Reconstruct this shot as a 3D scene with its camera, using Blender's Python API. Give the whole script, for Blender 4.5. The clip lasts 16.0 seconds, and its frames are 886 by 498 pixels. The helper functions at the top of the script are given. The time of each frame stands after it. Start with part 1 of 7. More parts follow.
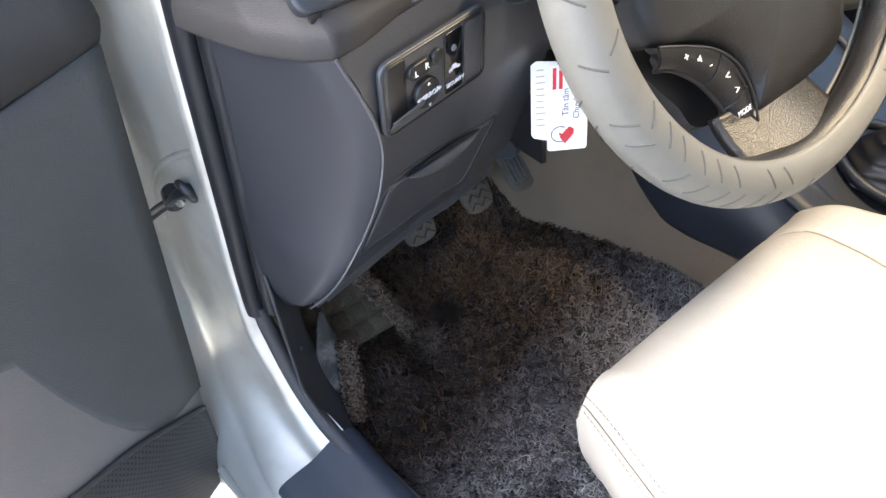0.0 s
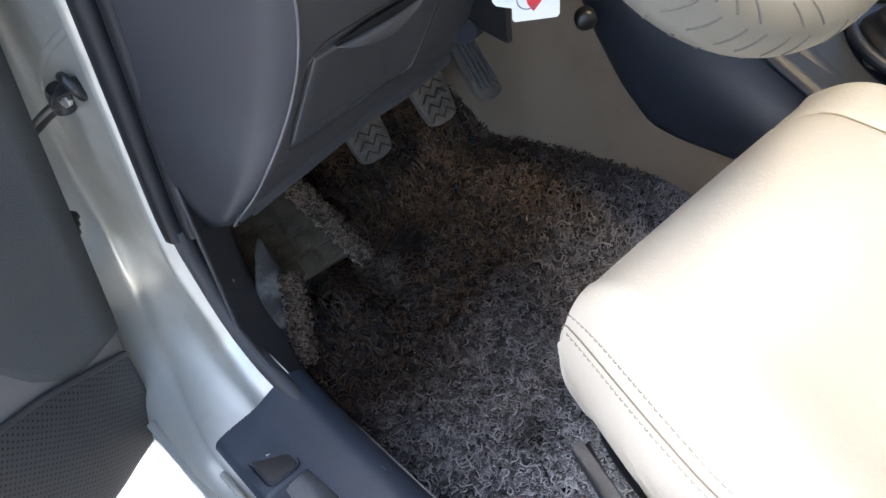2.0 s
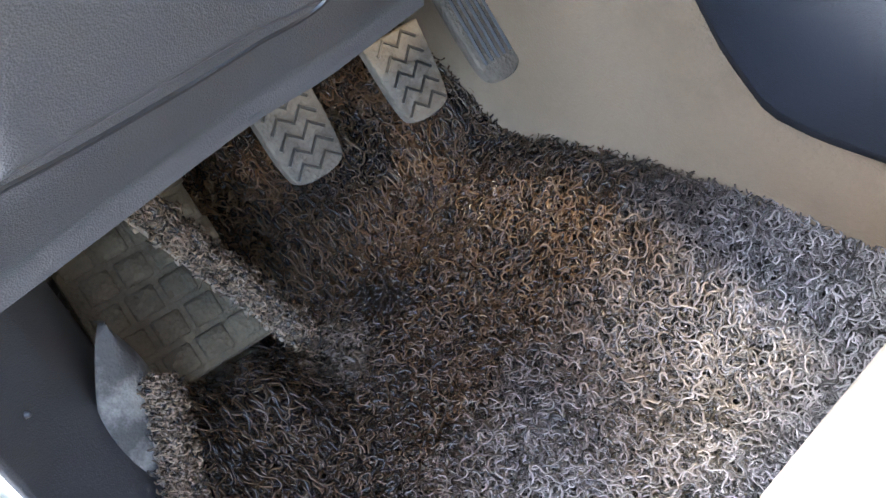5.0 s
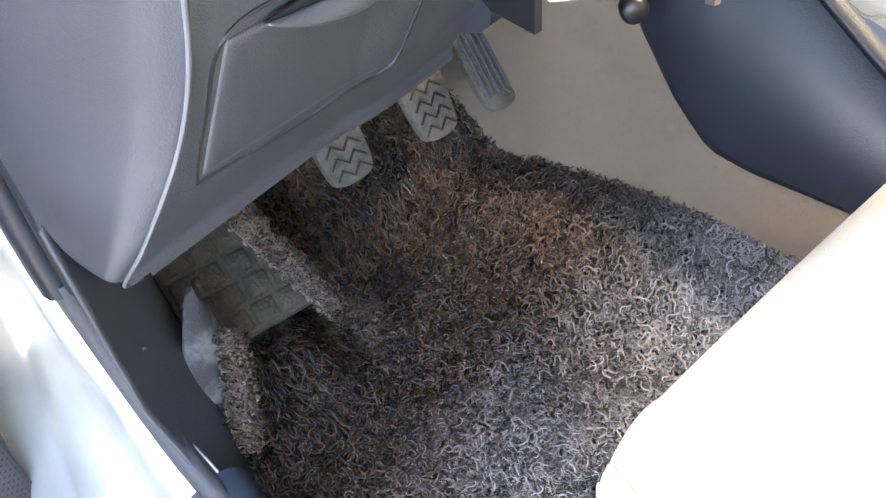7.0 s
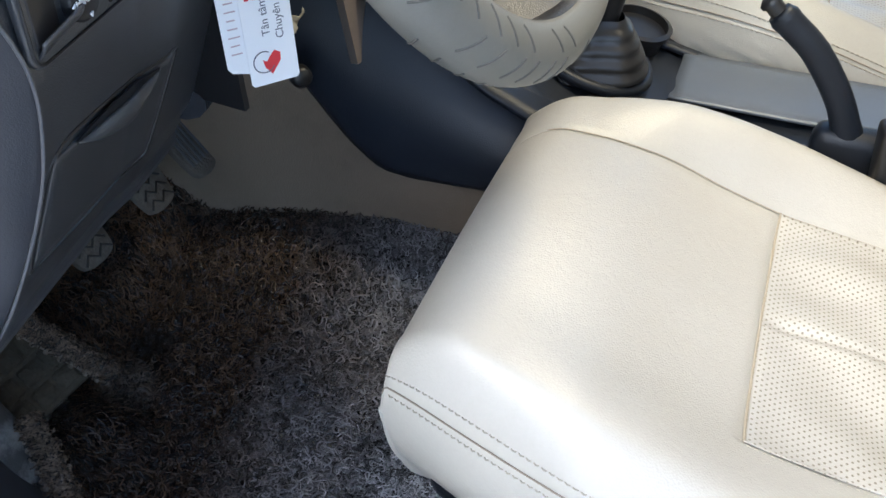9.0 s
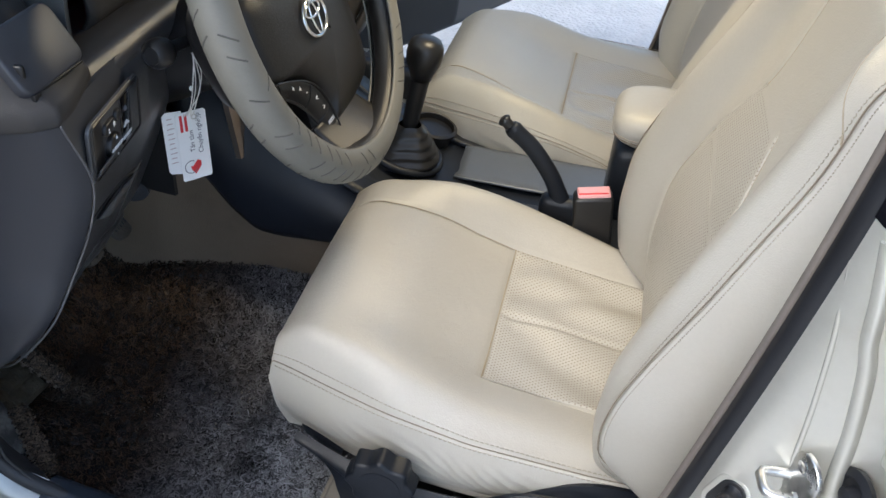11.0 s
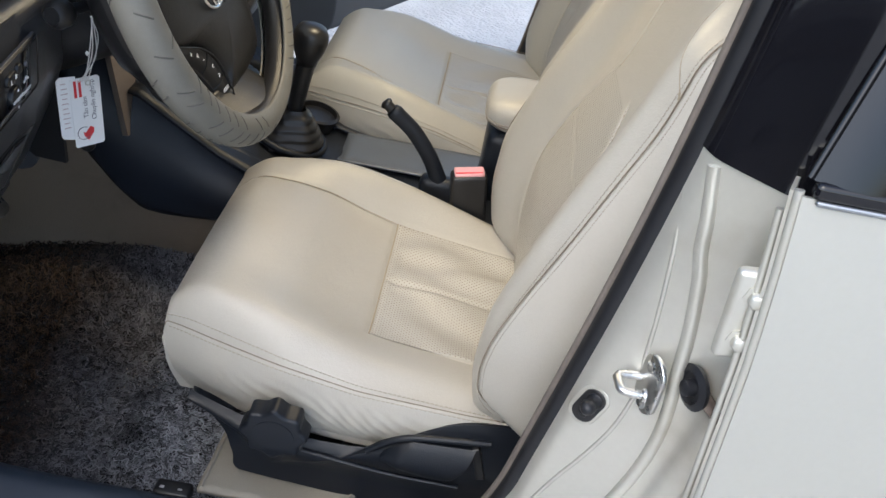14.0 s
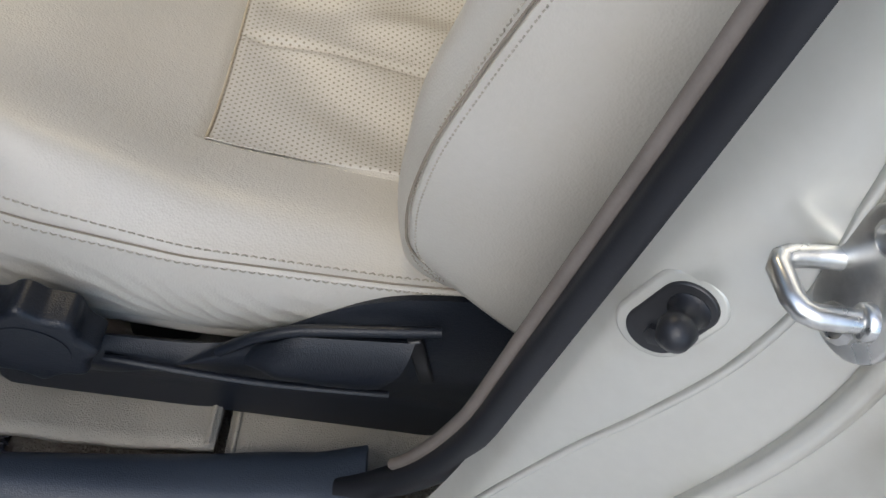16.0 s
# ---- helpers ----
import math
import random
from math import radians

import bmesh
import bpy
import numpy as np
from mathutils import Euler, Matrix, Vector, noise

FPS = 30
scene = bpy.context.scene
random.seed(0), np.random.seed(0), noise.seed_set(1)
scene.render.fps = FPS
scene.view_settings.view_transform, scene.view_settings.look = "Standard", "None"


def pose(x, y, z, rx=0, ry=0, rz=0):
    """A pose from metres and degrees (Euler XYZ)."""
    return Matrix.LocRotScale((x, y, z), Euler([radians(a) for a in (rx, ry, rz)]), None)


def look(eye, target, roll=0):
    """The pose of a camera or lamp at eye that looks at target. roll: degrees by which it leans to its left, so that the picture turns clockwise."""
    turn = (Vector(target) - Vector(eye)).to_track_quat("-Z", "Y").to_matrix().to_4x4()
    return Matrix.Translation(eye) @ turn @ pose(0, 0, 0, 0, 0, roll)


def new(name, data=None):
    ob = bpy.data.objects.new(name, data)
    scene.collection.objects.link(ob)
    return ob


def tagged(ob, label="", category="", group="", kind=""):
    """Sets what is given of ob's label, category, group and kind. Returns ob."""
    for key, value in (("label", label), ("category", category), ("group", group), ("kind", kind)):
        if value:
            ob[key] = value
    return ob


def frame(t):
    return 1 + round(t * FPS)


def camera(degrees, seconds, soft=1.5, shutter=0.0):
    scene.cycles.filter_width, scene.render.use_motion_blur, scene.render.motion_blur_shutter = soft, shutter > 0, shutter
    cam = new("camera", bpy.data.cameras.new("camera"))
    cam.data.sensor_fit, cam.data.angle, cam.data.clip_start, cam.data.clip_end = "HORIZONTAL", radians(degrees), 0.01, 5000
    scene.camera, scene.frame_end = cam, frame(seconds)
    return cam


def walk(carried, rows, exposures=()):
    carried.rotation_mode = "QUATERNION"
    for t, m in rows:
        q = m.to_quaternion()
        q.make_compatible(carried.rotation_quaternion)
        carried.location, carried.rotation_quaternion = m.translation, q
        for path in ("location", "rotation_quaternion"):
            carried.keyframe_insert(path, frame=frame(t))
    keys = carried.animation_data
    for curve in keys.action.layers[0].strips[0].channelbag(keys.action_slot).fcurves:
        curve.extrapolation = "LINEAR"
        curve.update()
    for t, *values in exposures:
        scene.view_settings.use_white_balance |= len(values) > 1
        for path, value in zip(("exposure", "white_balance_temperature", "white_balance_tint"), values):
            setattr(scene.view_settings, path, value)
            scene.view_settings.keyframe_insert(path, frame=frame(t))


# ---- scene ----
from mathutils.bvhtree import BVHTree

cam = camera(56.0, 16.0)
PATH = [
    (0, (-0.897, -0.067, 1.303), (-0.023, 1.153, -0.019), -7.6),
    (0.5, (-0.912, -0.075, 1.293), (-0.061, 1.129, -0.058), -8.2),
    (1, (-0.916, -0.085, 1.292), (-0.052, 1.093, -0.074), -8.4),
    (1.5, (-0.895, -0.079, 1.266), (-0.02, 1.082, -0.108), -8.5),
    (2, (-0.843, -0.019, 1.17), (0.017, 1.12, -0.231), -8.8),
    (2.5, (-0.785, 0.049, 1.088), (0.046, 1.172, -0.344), -9.5),
    (3, (-0.741, 0.095, 1.048), (0.075, 1.214, -0.395), -10.9),
    (3.5, (-0.673, 0.154, 0.995), (0.142, 1.273, -0.449), -12.2),
    (4, (-0.637, 0.195, 0.965), (0.179, 1.32, -0.473), -12.4),
    (4.5, (-0.629, 0.211, 0.948), (0.196, 1.348, -0.476), -11.7),
    (4.7, (-0.626, 0.213, 0.941), (0.197, 1.358, -0.478), -11.0),
    (7, (-0.719, 0.128, 1.046), (0.149, 1.263, -0.354), -6.5),
    (7.5, (-0.835, 0.074, 1.112), (0.159, 1.106, -0.283), -6.7),
    (8, (-0.886, 0.069, 1.124), (0.25, 0.947, -0.268), -6.0),
    (8.5, (-0.873, 0.091, 1.116), (0.311, 0.899, -0.279), -4.9),
    (9, (-0.866, 0.066, 1.157), (0.49, 0.641, -0.196), -1.3),
    (9.5, (-0.943, 0.007, 1.233), (0.516, 0.406, -0.075), 1.7),
    (9.7, (-0.983, -0.013, 1.276), (0.48, 0.349, -0.038), 2.7),
    (11.8, (-1.242, -0.065, 1.439), (0.399, 0.095, 0.306), 7.4),
    (12, (-1.243, -0.062, 1.444), (0.418, 0.035, 0.335), 8.8),
    (12.5, (-1.256, -0.048, 1.471), (0.459, -0.018, 0.441), 10.1),
    (13, (-1.265, -0.048, 1.474), (0.467, -0.018, 0.474), 10.1),
    (13.5, (-1.288, -0.052, 1.446), (0.441, -0.027, 0.442), 10.2),
    (14, (-1.302, -0.062, 1.409), (0.323, -0.077, 0.244), 11.0),
    (14.5, (-1.287, -0.055, 1.379), (0.231, -0.09, 0.077), 10.9),
    (15, (-1.194, -0.057, 1.279), (0.261, -0.106, -0.092), 10.9),
    (15.5, (-0.971, -0.1, 1.135), (0.379, -0.243, -0.332), 11.8),
    (16, (-0.906, -0.112, 1.098), (0.339, -0.31, -0.455), 13.2),
]
EXPOSURES = [(0.0, 2.90, 6200, 9), (1.5, 2.55, 6050, 8), (2.5, 2.58, 6150, 8), (3.5, 3.80, 6300, 9), (4.5, 4.42, 6250, 8), (7.0, 4.20, 6200, 9), (7.6, 2.56, 5900, 7),
             (8.5, 2.20, 5500, 4), (9.5, 1.72, 5700, 4), (12.0, 1.38, 6050, 6), (13.5, 1.38, 6100, 6), (14.5, 1.18, 6000, 6), (15.0, 1.12, 5950, 6), (16.0, 0.98, 5950, 6)]
walk(cam, [(t, look(eye, target, roll)) for t, eye, target, roll in PATH], EXPOSURES)

# ---------------------------------------------------------------- world and sun
world = bpy.data.worlds.new("sky")
scene.world = world
world.use_nodes = True
wn = world.node_tree.nodes
sky = wn.new("ShaderNodeTexSky")
sky.sky_type = "NISHITA"
sky.sun_disc = False
sky.air_density, sky.dust_density, sky.ozone_density = 1.0, 3.0, 1.2
SUN_ELEVATION, SUN_ROTATION = 48.0, -62.0
sky.sun_elevation, sky.sun_rotation = radians(SUN_ELEVATION), radians(SUN_ROTATION)
wn["Background"].inputs["Strength"].default_value = 0.15
world.node_tree.links.new(sky.outputs[0], wn["Background"].inputs["Color"])
sun = new("sun", bpy.data.lights.new("sun", "SUN"))
sun.data.energy, sun.data.angle, sun.data.color = 0.12, radians(40), (1.0, 0.96, 0.90)
SUN_TO = Vector((math.sin(radians(SUN_ROTATION)) * math.cos(radians(SUN_ELEVATION)),
                 math.cos(radians(SUN_ROTATION)) * math.cos(radians(SUN_ELEVATION)), math.sin(radians(SUN_ELEVATION))))
sun.matrix_world = look((0, 0, 30), Vector((0, 0, 30)) - SUN_TO)


# ---------------------------------------------------------------- materials
def material(name, color, rough=0.5, metal=0.0, vary=0.08, scale=6.0, grain=0.0, grain_scale=400.0, wave=0.0, spec=0.5, coat=0.0, stain=None, stain_amount=0.0, stain_scale=3.0, rough_vary=0.08):
    """A surface with colour varied at two scales, grain relief and, where given, stains."""
    m = bpy.data.materials.new(name)
    m.use_nodes = True
    n, l = m.node_tree.nodes, m.node_tree.links
    b = n["Principled BSDF"]
    b.inputs["Metallic"].default_value = metal
    b.inputs["Specular IOR Level"].default_value = spec
    b.inputs["Coat Weight"].default_value = coat
    b.inputs["Coat Roughness"].default_value = 0.08
    co = n.new("ShaderNodeTexCoord")
    big = n.new("ShaderNodeTexNoise")
    big.inputs["Scale"].default_value, big.inputs["Detail"].default_value = scale, 5
    l.new(co.outputs["Object"], big.inputs["Vector"])
    fine = n.new("ShaderNodeTexNoise")
    fine.inputs["Scale"].default_value, fine.inputs["Detail"].default_value = grain_scale * 0.4, 3
    l.new(co.outputs["Object"], fine.inputs["Vector"])
    add = n.new("ShaderNodeMath")
    add.operation = "MULTIPLY_ADD"
    add.inputs[1].default_value = 0.35
    l.new(fine.outputs["Fac"], add.inputs[0])
    l.new(big.outputs["Fac"], add.inputs[2])
    ramp = n.new("ShaderNodeValToRGB")
    lo, hi = [max(0, c * (1 - vary)) for c in color], [min(1, c * (1 + vary)) for c in color]
    ramp.color_ramp.elements[0].position, ramp.color_ramp.elements[1].position = 0.45, 0.9
    ramp.color_ramp.elements[0].color, ramp.color_ramp.elements[1].color = (*lo, 1), (*hi, 1)
    l.new(add.outputs[0], ramp.inputs["Fac"])
    col = ramp.outputs["Color"]
    if stain:
        sn = n.new("ShaderNodeTexNoise")
        sn.inputs["Scale"].default_value, sn.inputs["Detail"].default_value, sn.inputs["Roughness"].default_value = stain_scale, 8, 0.65
        l.new(co.outputs["Object"], sn.inputs["Vector"])
        sr = n.new("ShaderNodeMapRange")
        sr.inputs["From Min"].default_value, sr.inputs["From Max"].default_value, sr.inputs["To Max"].default_value = 0.5, 0.72, stain_amount
        l.new(sn.outputs["Fac"], sr.inputs["Value"])
        mix = n.new("ShaderNodeMix")
        mix.data_type = "RGBA"
        mix.inputs["B"].default_value = (*stain, 1)
        l.new(sr.outputs["Result"], mix.inputs["Factor"])
        l.new(col, mix.inputs["A"])
        col = mix.outputs["Result"]
    l.new(col, b.inputs["Base Color"])
    rr = n.new("ShaderNodeMapRange")
    rr.inputs["To Min"].default_value, rr.inputs["To Max"].default_value = max(0.02, rough - rough_vary), min(1, rough + rough_vary)
    l.new(big.outputs["Fac"], rr.inputs["Value"])
    l.new(rr.outputs["Result"], b.inputs["Roughness"])
    if grain > 0:
        vo = n.new("ShaderNodeTexVoronoi")
        vo.inputs["Scale"].default_value = grain_scale
        l.new(co.outputs["Object"], vo.inputs["Vector"])
        sm = n.new("ShaderNodeMath")
        sm.operation = "ADD"
        l.new(vo.outputs["Distance"], sm.inputs[0])
        l.new(fine.outputs["Fac"], sm.inputs[1])
        bu = n.new("ShaderNodeBump")
        bu.inputs["Strength"].default_value, bu.inputs["Distance"].default_value = min(1.0, grain), 0.6 / grain_scale
        l.new(sm.outputs[0], bu.inputs["Height"])
        l.new(bu.outputs["Normal"], b.inputs["Normal"])
        if wave > 0:
            fold = n.new("ShaderNodeTexNoise")
            fold.inputs["Scale"].default_value, fold.inputs["Detail"].default_value, fold.inputs["Distortion"].default_value = 22, 3, 1.8
            l.new(co.outputs["Object"], fold.inputs["Vector"])
            b2 = n.new("ShaderNodeBump")
            b2.inputs["Strength"].default_value, b2.inputs["Distance"].default_value = wave, 0.004
            l.new(fold.outputs["Fac"], b2.inputs["Height"])
            l.new(b2.outputs["Normal"], bu.inputs["Normal"])
    return m


def perforated(name, base, u_axis, v_axis, pitch, dark=(0.17, 0.145, 0.11)):
    """The leather with rows of small punched holes, staggered, in the plane of two axes."""
    m = base.copy()
    m.name = name
    n, l = m.node_tree.nodes, m.node_tree.links
    b = n["Principled BSDF"]
    co = n.new("ShaderNodeTexCoord")
    sep = n.new("ShaderNodeSeparateXYZ")
    l.new(co.outputs["Object"], sep.inputs[0])

    def op(kind, a, c=None):
        x = n.new("ShaderNodeMath")
        x.operation = kind
        for i, v in enumerate((a, c)):
            if v is None:
                continue
            if isinstance(v, (int, float)):
                x.inputs[i].default_value = v
            else:
                l.new(v, x.inputs[i])
        return x.outputs[0]
    u, v = op("DIVIDE", sep.outputs[u_axis], pitch), op("DIVIDE", sep.outputs[v_axis], pitch * 0.62)
    odd = op("MULTIPLY", op("MODULO", op("ABSOLUTE", op("FLOOR", v)), 2), 0.5)
    fu = op("SUBTRACT", op("FRACT", op("ADD", u, odd)), 0.5)
    fv = op("MULTIPLY", op("SUBTRACT", op("FRACT", v), 0.5), 0.62)
    d = op("SQRT", op("ADD", op("MULTIPLY", fu, fu), op("MULTIPLY", fv, fv)))
    hole = n.new("ShaderNodeMapRange")
    hole.inputs["From Min"].default_value, hole.inputs["From Max"].default_value = 0.11, 0.20
    hole.inputs["To Min"].default_value, hole.inputs["To Max"].default_value = 1, 0
    l.new(d, hole.inputs["Value"])
    mix = n.new("ShaderNodeMix")
    mix.data_type = "RGBA"
    mix.inputs["B"].default_value = (*dark, 1)
    l.new(hole.outputs["Result"], mix.inputs["Factor"])
    l.new(b.inputs["Base Color"].links[0].from_socket, mix.inputs["A"])
    l.new(mix.outputs["Result"], b.inputs["Base Color"])
    return m


LEATHER = material("beige_leather", (0.392, 0.374, 0.331), 0.40, vary=0.05, scale=5, grain=0.22, grain_scale=620, wave=0.16, stain=(0.37, 0.335, 0.268), stain_amount=0.25, stain_scale=7)
PERF_CUSHION = perforated("perforated_leather_seat", LEATHER, 0, 1, 0.0060)
PERF_BACK = perforated("perforated_leather_back", LEATHER, 0, 2, 0.0060)
SEAM_SOFT = material("soft_seam_thread", (0.33, 0.285, 0.215), 0.8, vary=0.2)
TAUPE = material("taupe_pillar_vinyl", (0.12, 0.102, 0.088), 0.7, vary=0.15, scale=30, grain=0.15, grain_scale=900)
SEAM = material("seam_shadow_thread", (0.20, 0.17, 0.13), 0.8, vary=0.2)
THREAD_PALE = material("pale_thread", (0.47, 0.43, 0.35), 0.7, vary=0.1)
THREAD = material("brown_thread", (0.31, 0.285, 0.235), 0.7, vary=0.2)
TRIM_DARK = material("dark_slate_plastic", (0.0110, 0.0138, 0.0198), 0.38, spec=0.3, vary=0.12, scale=8, grain=0.3, grain_scale=900)
TRIM_SILL = material("slate_sill_plastic", (0.028, 0.0355, 0.049), 0.40, spec=0.5, vary=0.12, scale=8, grain=0.25, grain_scale=900)
SEAT_PLASTIC = material("black_seat_base_plastic", (0.0065, 0.0085, 0.0130), 0.38, spec=0.35, vary=0.12, scale=8, grain=0.3, grain_scale=900)
TRIM_NAVY = material("navy_console_plastic", (0.018, 0.022, 0.031), 0.45, spec=0.35, vary=0.1, scale=8, grain=0.3, grain_scale=900)
REST_RUBBER = material("dusty_brown_rubber", (0.085, 0.066, 0.042), 0.85, vary=0.2, scale=25, stain=(0.15, 0.12, 0.08), stain_amount=0.6, stain_scale=20, grain=0.5, grain_scale=300)
FAINT_INK = material("faint_red_print", (0.52, 0.40, 0.40), 0.6, vary=0.05)
TRIM_GREY = material("charcoal_grey_plastic", (0.040, 0.0412, 0.0450), 0.35, spec=0.9, vary=0.06, scale=4, grain=0.35, grain_scale=1100)
TRIM_UPPER = material("soft_brown_grey_dash_pad", (0.037, 0.034, 0.032), 0.62, spec=0.3, vary=0.08, scale=5, grain=0.3, grain_scale=900)
TRIM_CAP = material("smooth_violet_grey_plastic", (0.0265, 0.0275, 0.0335), 0.45, spec=0.6, vary=0.04, scale=3, grain=0.2, grain_scale=1100)
TRIM_BEIGE = material("beige_trim_plastic", (0.195, 0.150, 0.106), 0.6, vary=0.06, scale=5, grain=0.4, grain_scale=500, stain=(0.11, 0.08, 0.055), stain_amount=0.55, stain_scale=6)
DOOR_DARK = material("dark_grey_door_fabric", (0.074, 0.075, 0.073), 0.8, spec=0.3, vary=0.1, scale=6, grain=0.5, grain_scale=800)
DOOR_LIGHT = material("warm_grey_door_plastic", (0.150, 0.137, 0.128), 0.6, spec=0.3, vary=0.06, grain=0.35, grain_scale=700)
GRILLE = material("black_grille_plastic", (0.045, 0.042, 0.040), 0.55, spec=0.3, vary=0.15)
BLACK = material("black_plastic", (0.012, 0.012, 0.013), 0.38, vary=0.2)
BLACK_GLOSS = material("gloss_black_plastic", (0.006, 0.006, 0.008), 0.06, vary=0.2, rough_vary=0.03)
RUBBER = material("black_rubber_seal", (0.011, 0.0115, 0.014), 0.42, spec=0.4, vary=0.2, scale=20, grain=0.06, grain_scale=900)
RUBBER_OLD = material("worn_grey_rubber", (0.11, 0.0963, 0.0798), 0.8, vary=0.3, scale=30, stain=(0.05, 0.045, 0.04), stain_amount=0.6, stain_scale=40, grain=0.5, grain_scale=300)
PAINT = material("silver_beige_car_paint", (0.457, 0.4493, 0.4046), 0.26, metal=0.35, vary=0.03, scale=3, coat=0.6, rough_vary=0.04)
PAINT_JAMB = material("silver_beige_jamb_paint", (0.56, 0.55, 0.495), 0.33, metal=0.55, vary=0.05, scale=9, coat=0.3, stain=(0.34, 0.31, 0.25), stain_amount=0.5, stain_scale=10)
STEEL = material("zinc_steel", (0.62, 0.61, 0.58), 0.28, metal=0.95, vary=0.15, scale=40, stain=(0.25, 0.22, 0.18), stain_amount=0.4, stain_scale=60)
ALU = material("brushed_aluminium", (0.33, 0.345, 0.365), 0.33, metal=0.9, vary=0.08, scale=30)
CHROME = material("chrome", (0.8, 0.8, 0.8), 0.1, metal=1.0, vary=0.03)
CARPET_BEIGE = material("beige_floor_carpet", (0.36, 0.31, 0.24), 0.95, vary=0.15, scale=25, grain=1.0, grain_scale=350, stain=(0.18, 0.15, 0.11), stain_amount=0.6, stain_scale=9)
CARPET_FLAP = material("grey_beige_felt", (0.27, 0.245, 0.20), 0.95, vary=0.06, scale=14, grain=0.8, grain_scale=800)
MAT_BASE = material("mat_backing", (0.008, 0.0075, 0.007), 0.9, vary=0.3, scale=60, grain=1.0, grain_scale=300)
COVER = material("worn_grey_wheel_cover", (0.1481, 0.1422, 0.1223), 0.55, vary=0.08, scale=10, grain=0.2, grain_scale=1200, stain=(0.11, 0.108, 0.085), stain_amount=0.55, stain_scale=22)
WHEEL_DARK = material("dark_wheel_plastic", (0.015, 0.0142, 0.014), 0.38, spec=0.5, vary=0.1, grain=0.35, grain_scale=800)
PAPER = material("white_card", (0.82, 0.82, 0.82), 0.55, vary=0.02)
RED_INK = material("red_ink", (0.62, 0.03, 0.04), 0.5, vary=0.05)
GREY_INK = material("grey_ink", (0.13, 0.13, 0.15), 0.6, vary=0.05)
WHITE_INK = material("white_print", (0.75, 0.75, 0.75), 0.5, vary=0.02)
STRING = material("white_string", (0.7, 0.69, 0.66), 0.8, vary=0.1)
PINK = material("faded_pink_plastic", (0.72, 0.36, 0.38), 0.45, vary=0.1, scale=40)
CONCRETE = material("pale_concrete_yard", (0.56, 0.535, 0.50), 0.9, vary=0.16, scale=2.6, grain=0.6, grain_scale=60, stain=(0.44, 0.428, 0.41), stain_amount=0.9, stain_scale=3.2)
SILVER_TRIM = material("bronze_silver_plastic", (0.24, 0.20, 0.175), 0.35, metal=0.4, vary=0.08)
HEADLINER = material("beige_headliner", (0.55, 0.52, 0.46), 0.95, vary=0.03)


# ---------------------------------------------------------------- building helpers
def mesh_of(name, geo, mat, smooth=50):
    me = bpy.data.meshes.new(name)
    if isinstance(geo, bmesh.types.BMesh):
        geo.to_mesh(me)
        geo.free()
    else:
        v, f = geo
        me.from_pydata([tuple(map(float, p)) for p in v], [], [tuple(map(int, q)) for q in f])
    bm = bmesh.new()
    bm.from_mesh(me)
    if len(bm.faces) < 60000:
        bmesh.ops.recalc_face_normals(bm, faces=bm.faces)
    bm.to_mesh(me)
    bm.free()
    for m in (mat if isinstance(mat, (list, tuple)) else [mat]):
        me.materials.append(m)
    me.shade_smooth()
    if smooth < 180:
        me.set_sharp_from_angle(angle=radians(smooth))
    return me


def part(name, geo, mat, parent=None, label="", smooth=50):
    ob = new(name, mesh_of(name, geo, mat, smooth))
    if parent is not None:
        ob.parent = parent
        base = Matrix.Translation(parent.location)
        if parent.parent is not None:
            base = Matrix.Translation(parent.parent.location) @ base
        ob.matrix_parent_inverse = Matrix.Identity(4)
        ob.location = -base.translation if parent.type == "EMPTY" else (0, 0, 0)
    if label:
        ob["label"] = label
    return ob


def thing(name, at, label, category, group="", kind=""):
    ob = new(name)
    ob.empty_display_size = 0.05
    ob.location = at
    return tagged(ob, label, category, group, kind)


def single(name, geo, mat, label, category, group="", kind="", smooth=50):
    return tagged(part(name, geo, mat, None, "", smooth), label, category, group, kind)


def join(*geos):
    v, f = [], []
    for gv, gf in geos:
        k = len(v)
        v += [tuple(p) for p in gv]
        f += [tuple(i + k for i in q) for q in gf]
    return v, f


def grid(points, close_u=False, close_v=False):
    """points: rows of equally many places; gives a sheet."""
    nv, nu = len(points), len(points[0])
    v = [tuple(p) for r in points for p in r]
    f = []
    for j in range(nv if close_v else nv - 1):
        for i in range(nu if close_u else nu - 1):
            a, b = i, (i + 1) % nu
            c, d = j % nv, (j + 1) % nv
            f.append((c * nu + a, c * nu + b, d * nu + b, d * nu + a))
    return v, f


def shell(points, thick):
    """A sheet with thickness, pushed against its normal."""
    P = np.array(points, float)
    du, dv = np.gradient(P, axis=1), np.gradient(P, axis=0)
    n = np.cross(du, dv)
    n /= np.linalg.norm(n, axis=2, keepdims=True) + 1e-9
    Q = P - n * thick
    nv, nu = P.shape[:2]
    v = [tuple(p) for p in P.reshape(-1, 3)] + [tuple(p) for p in Q.reshape(-1, 3)]
    k, f = nv * nu, []
    for j in range(nv - 1):
        for i in range(nu - 1):
            a, b, c, d = j * nu + i, j * nu + i + 1, (j + 1) * nu + i + 1, (j + 1) * nu + i
            f += [(a, b, c, d), (a + k, d + k, c + k, b + k)]
    rim = [i for i in range(nu)] + [j * nu + nu - 1 for j in range(1, nv)] + [(nv - 1) * nu + i for i in range(nu - 2, -1, -1)] + [j * nu for j in range(nv - 2, 0, -1)]
    for a, b in zip(rim, rim[1:] + rim[:1]):
        f.append((a, a + k, b + k, b))
    return v, f


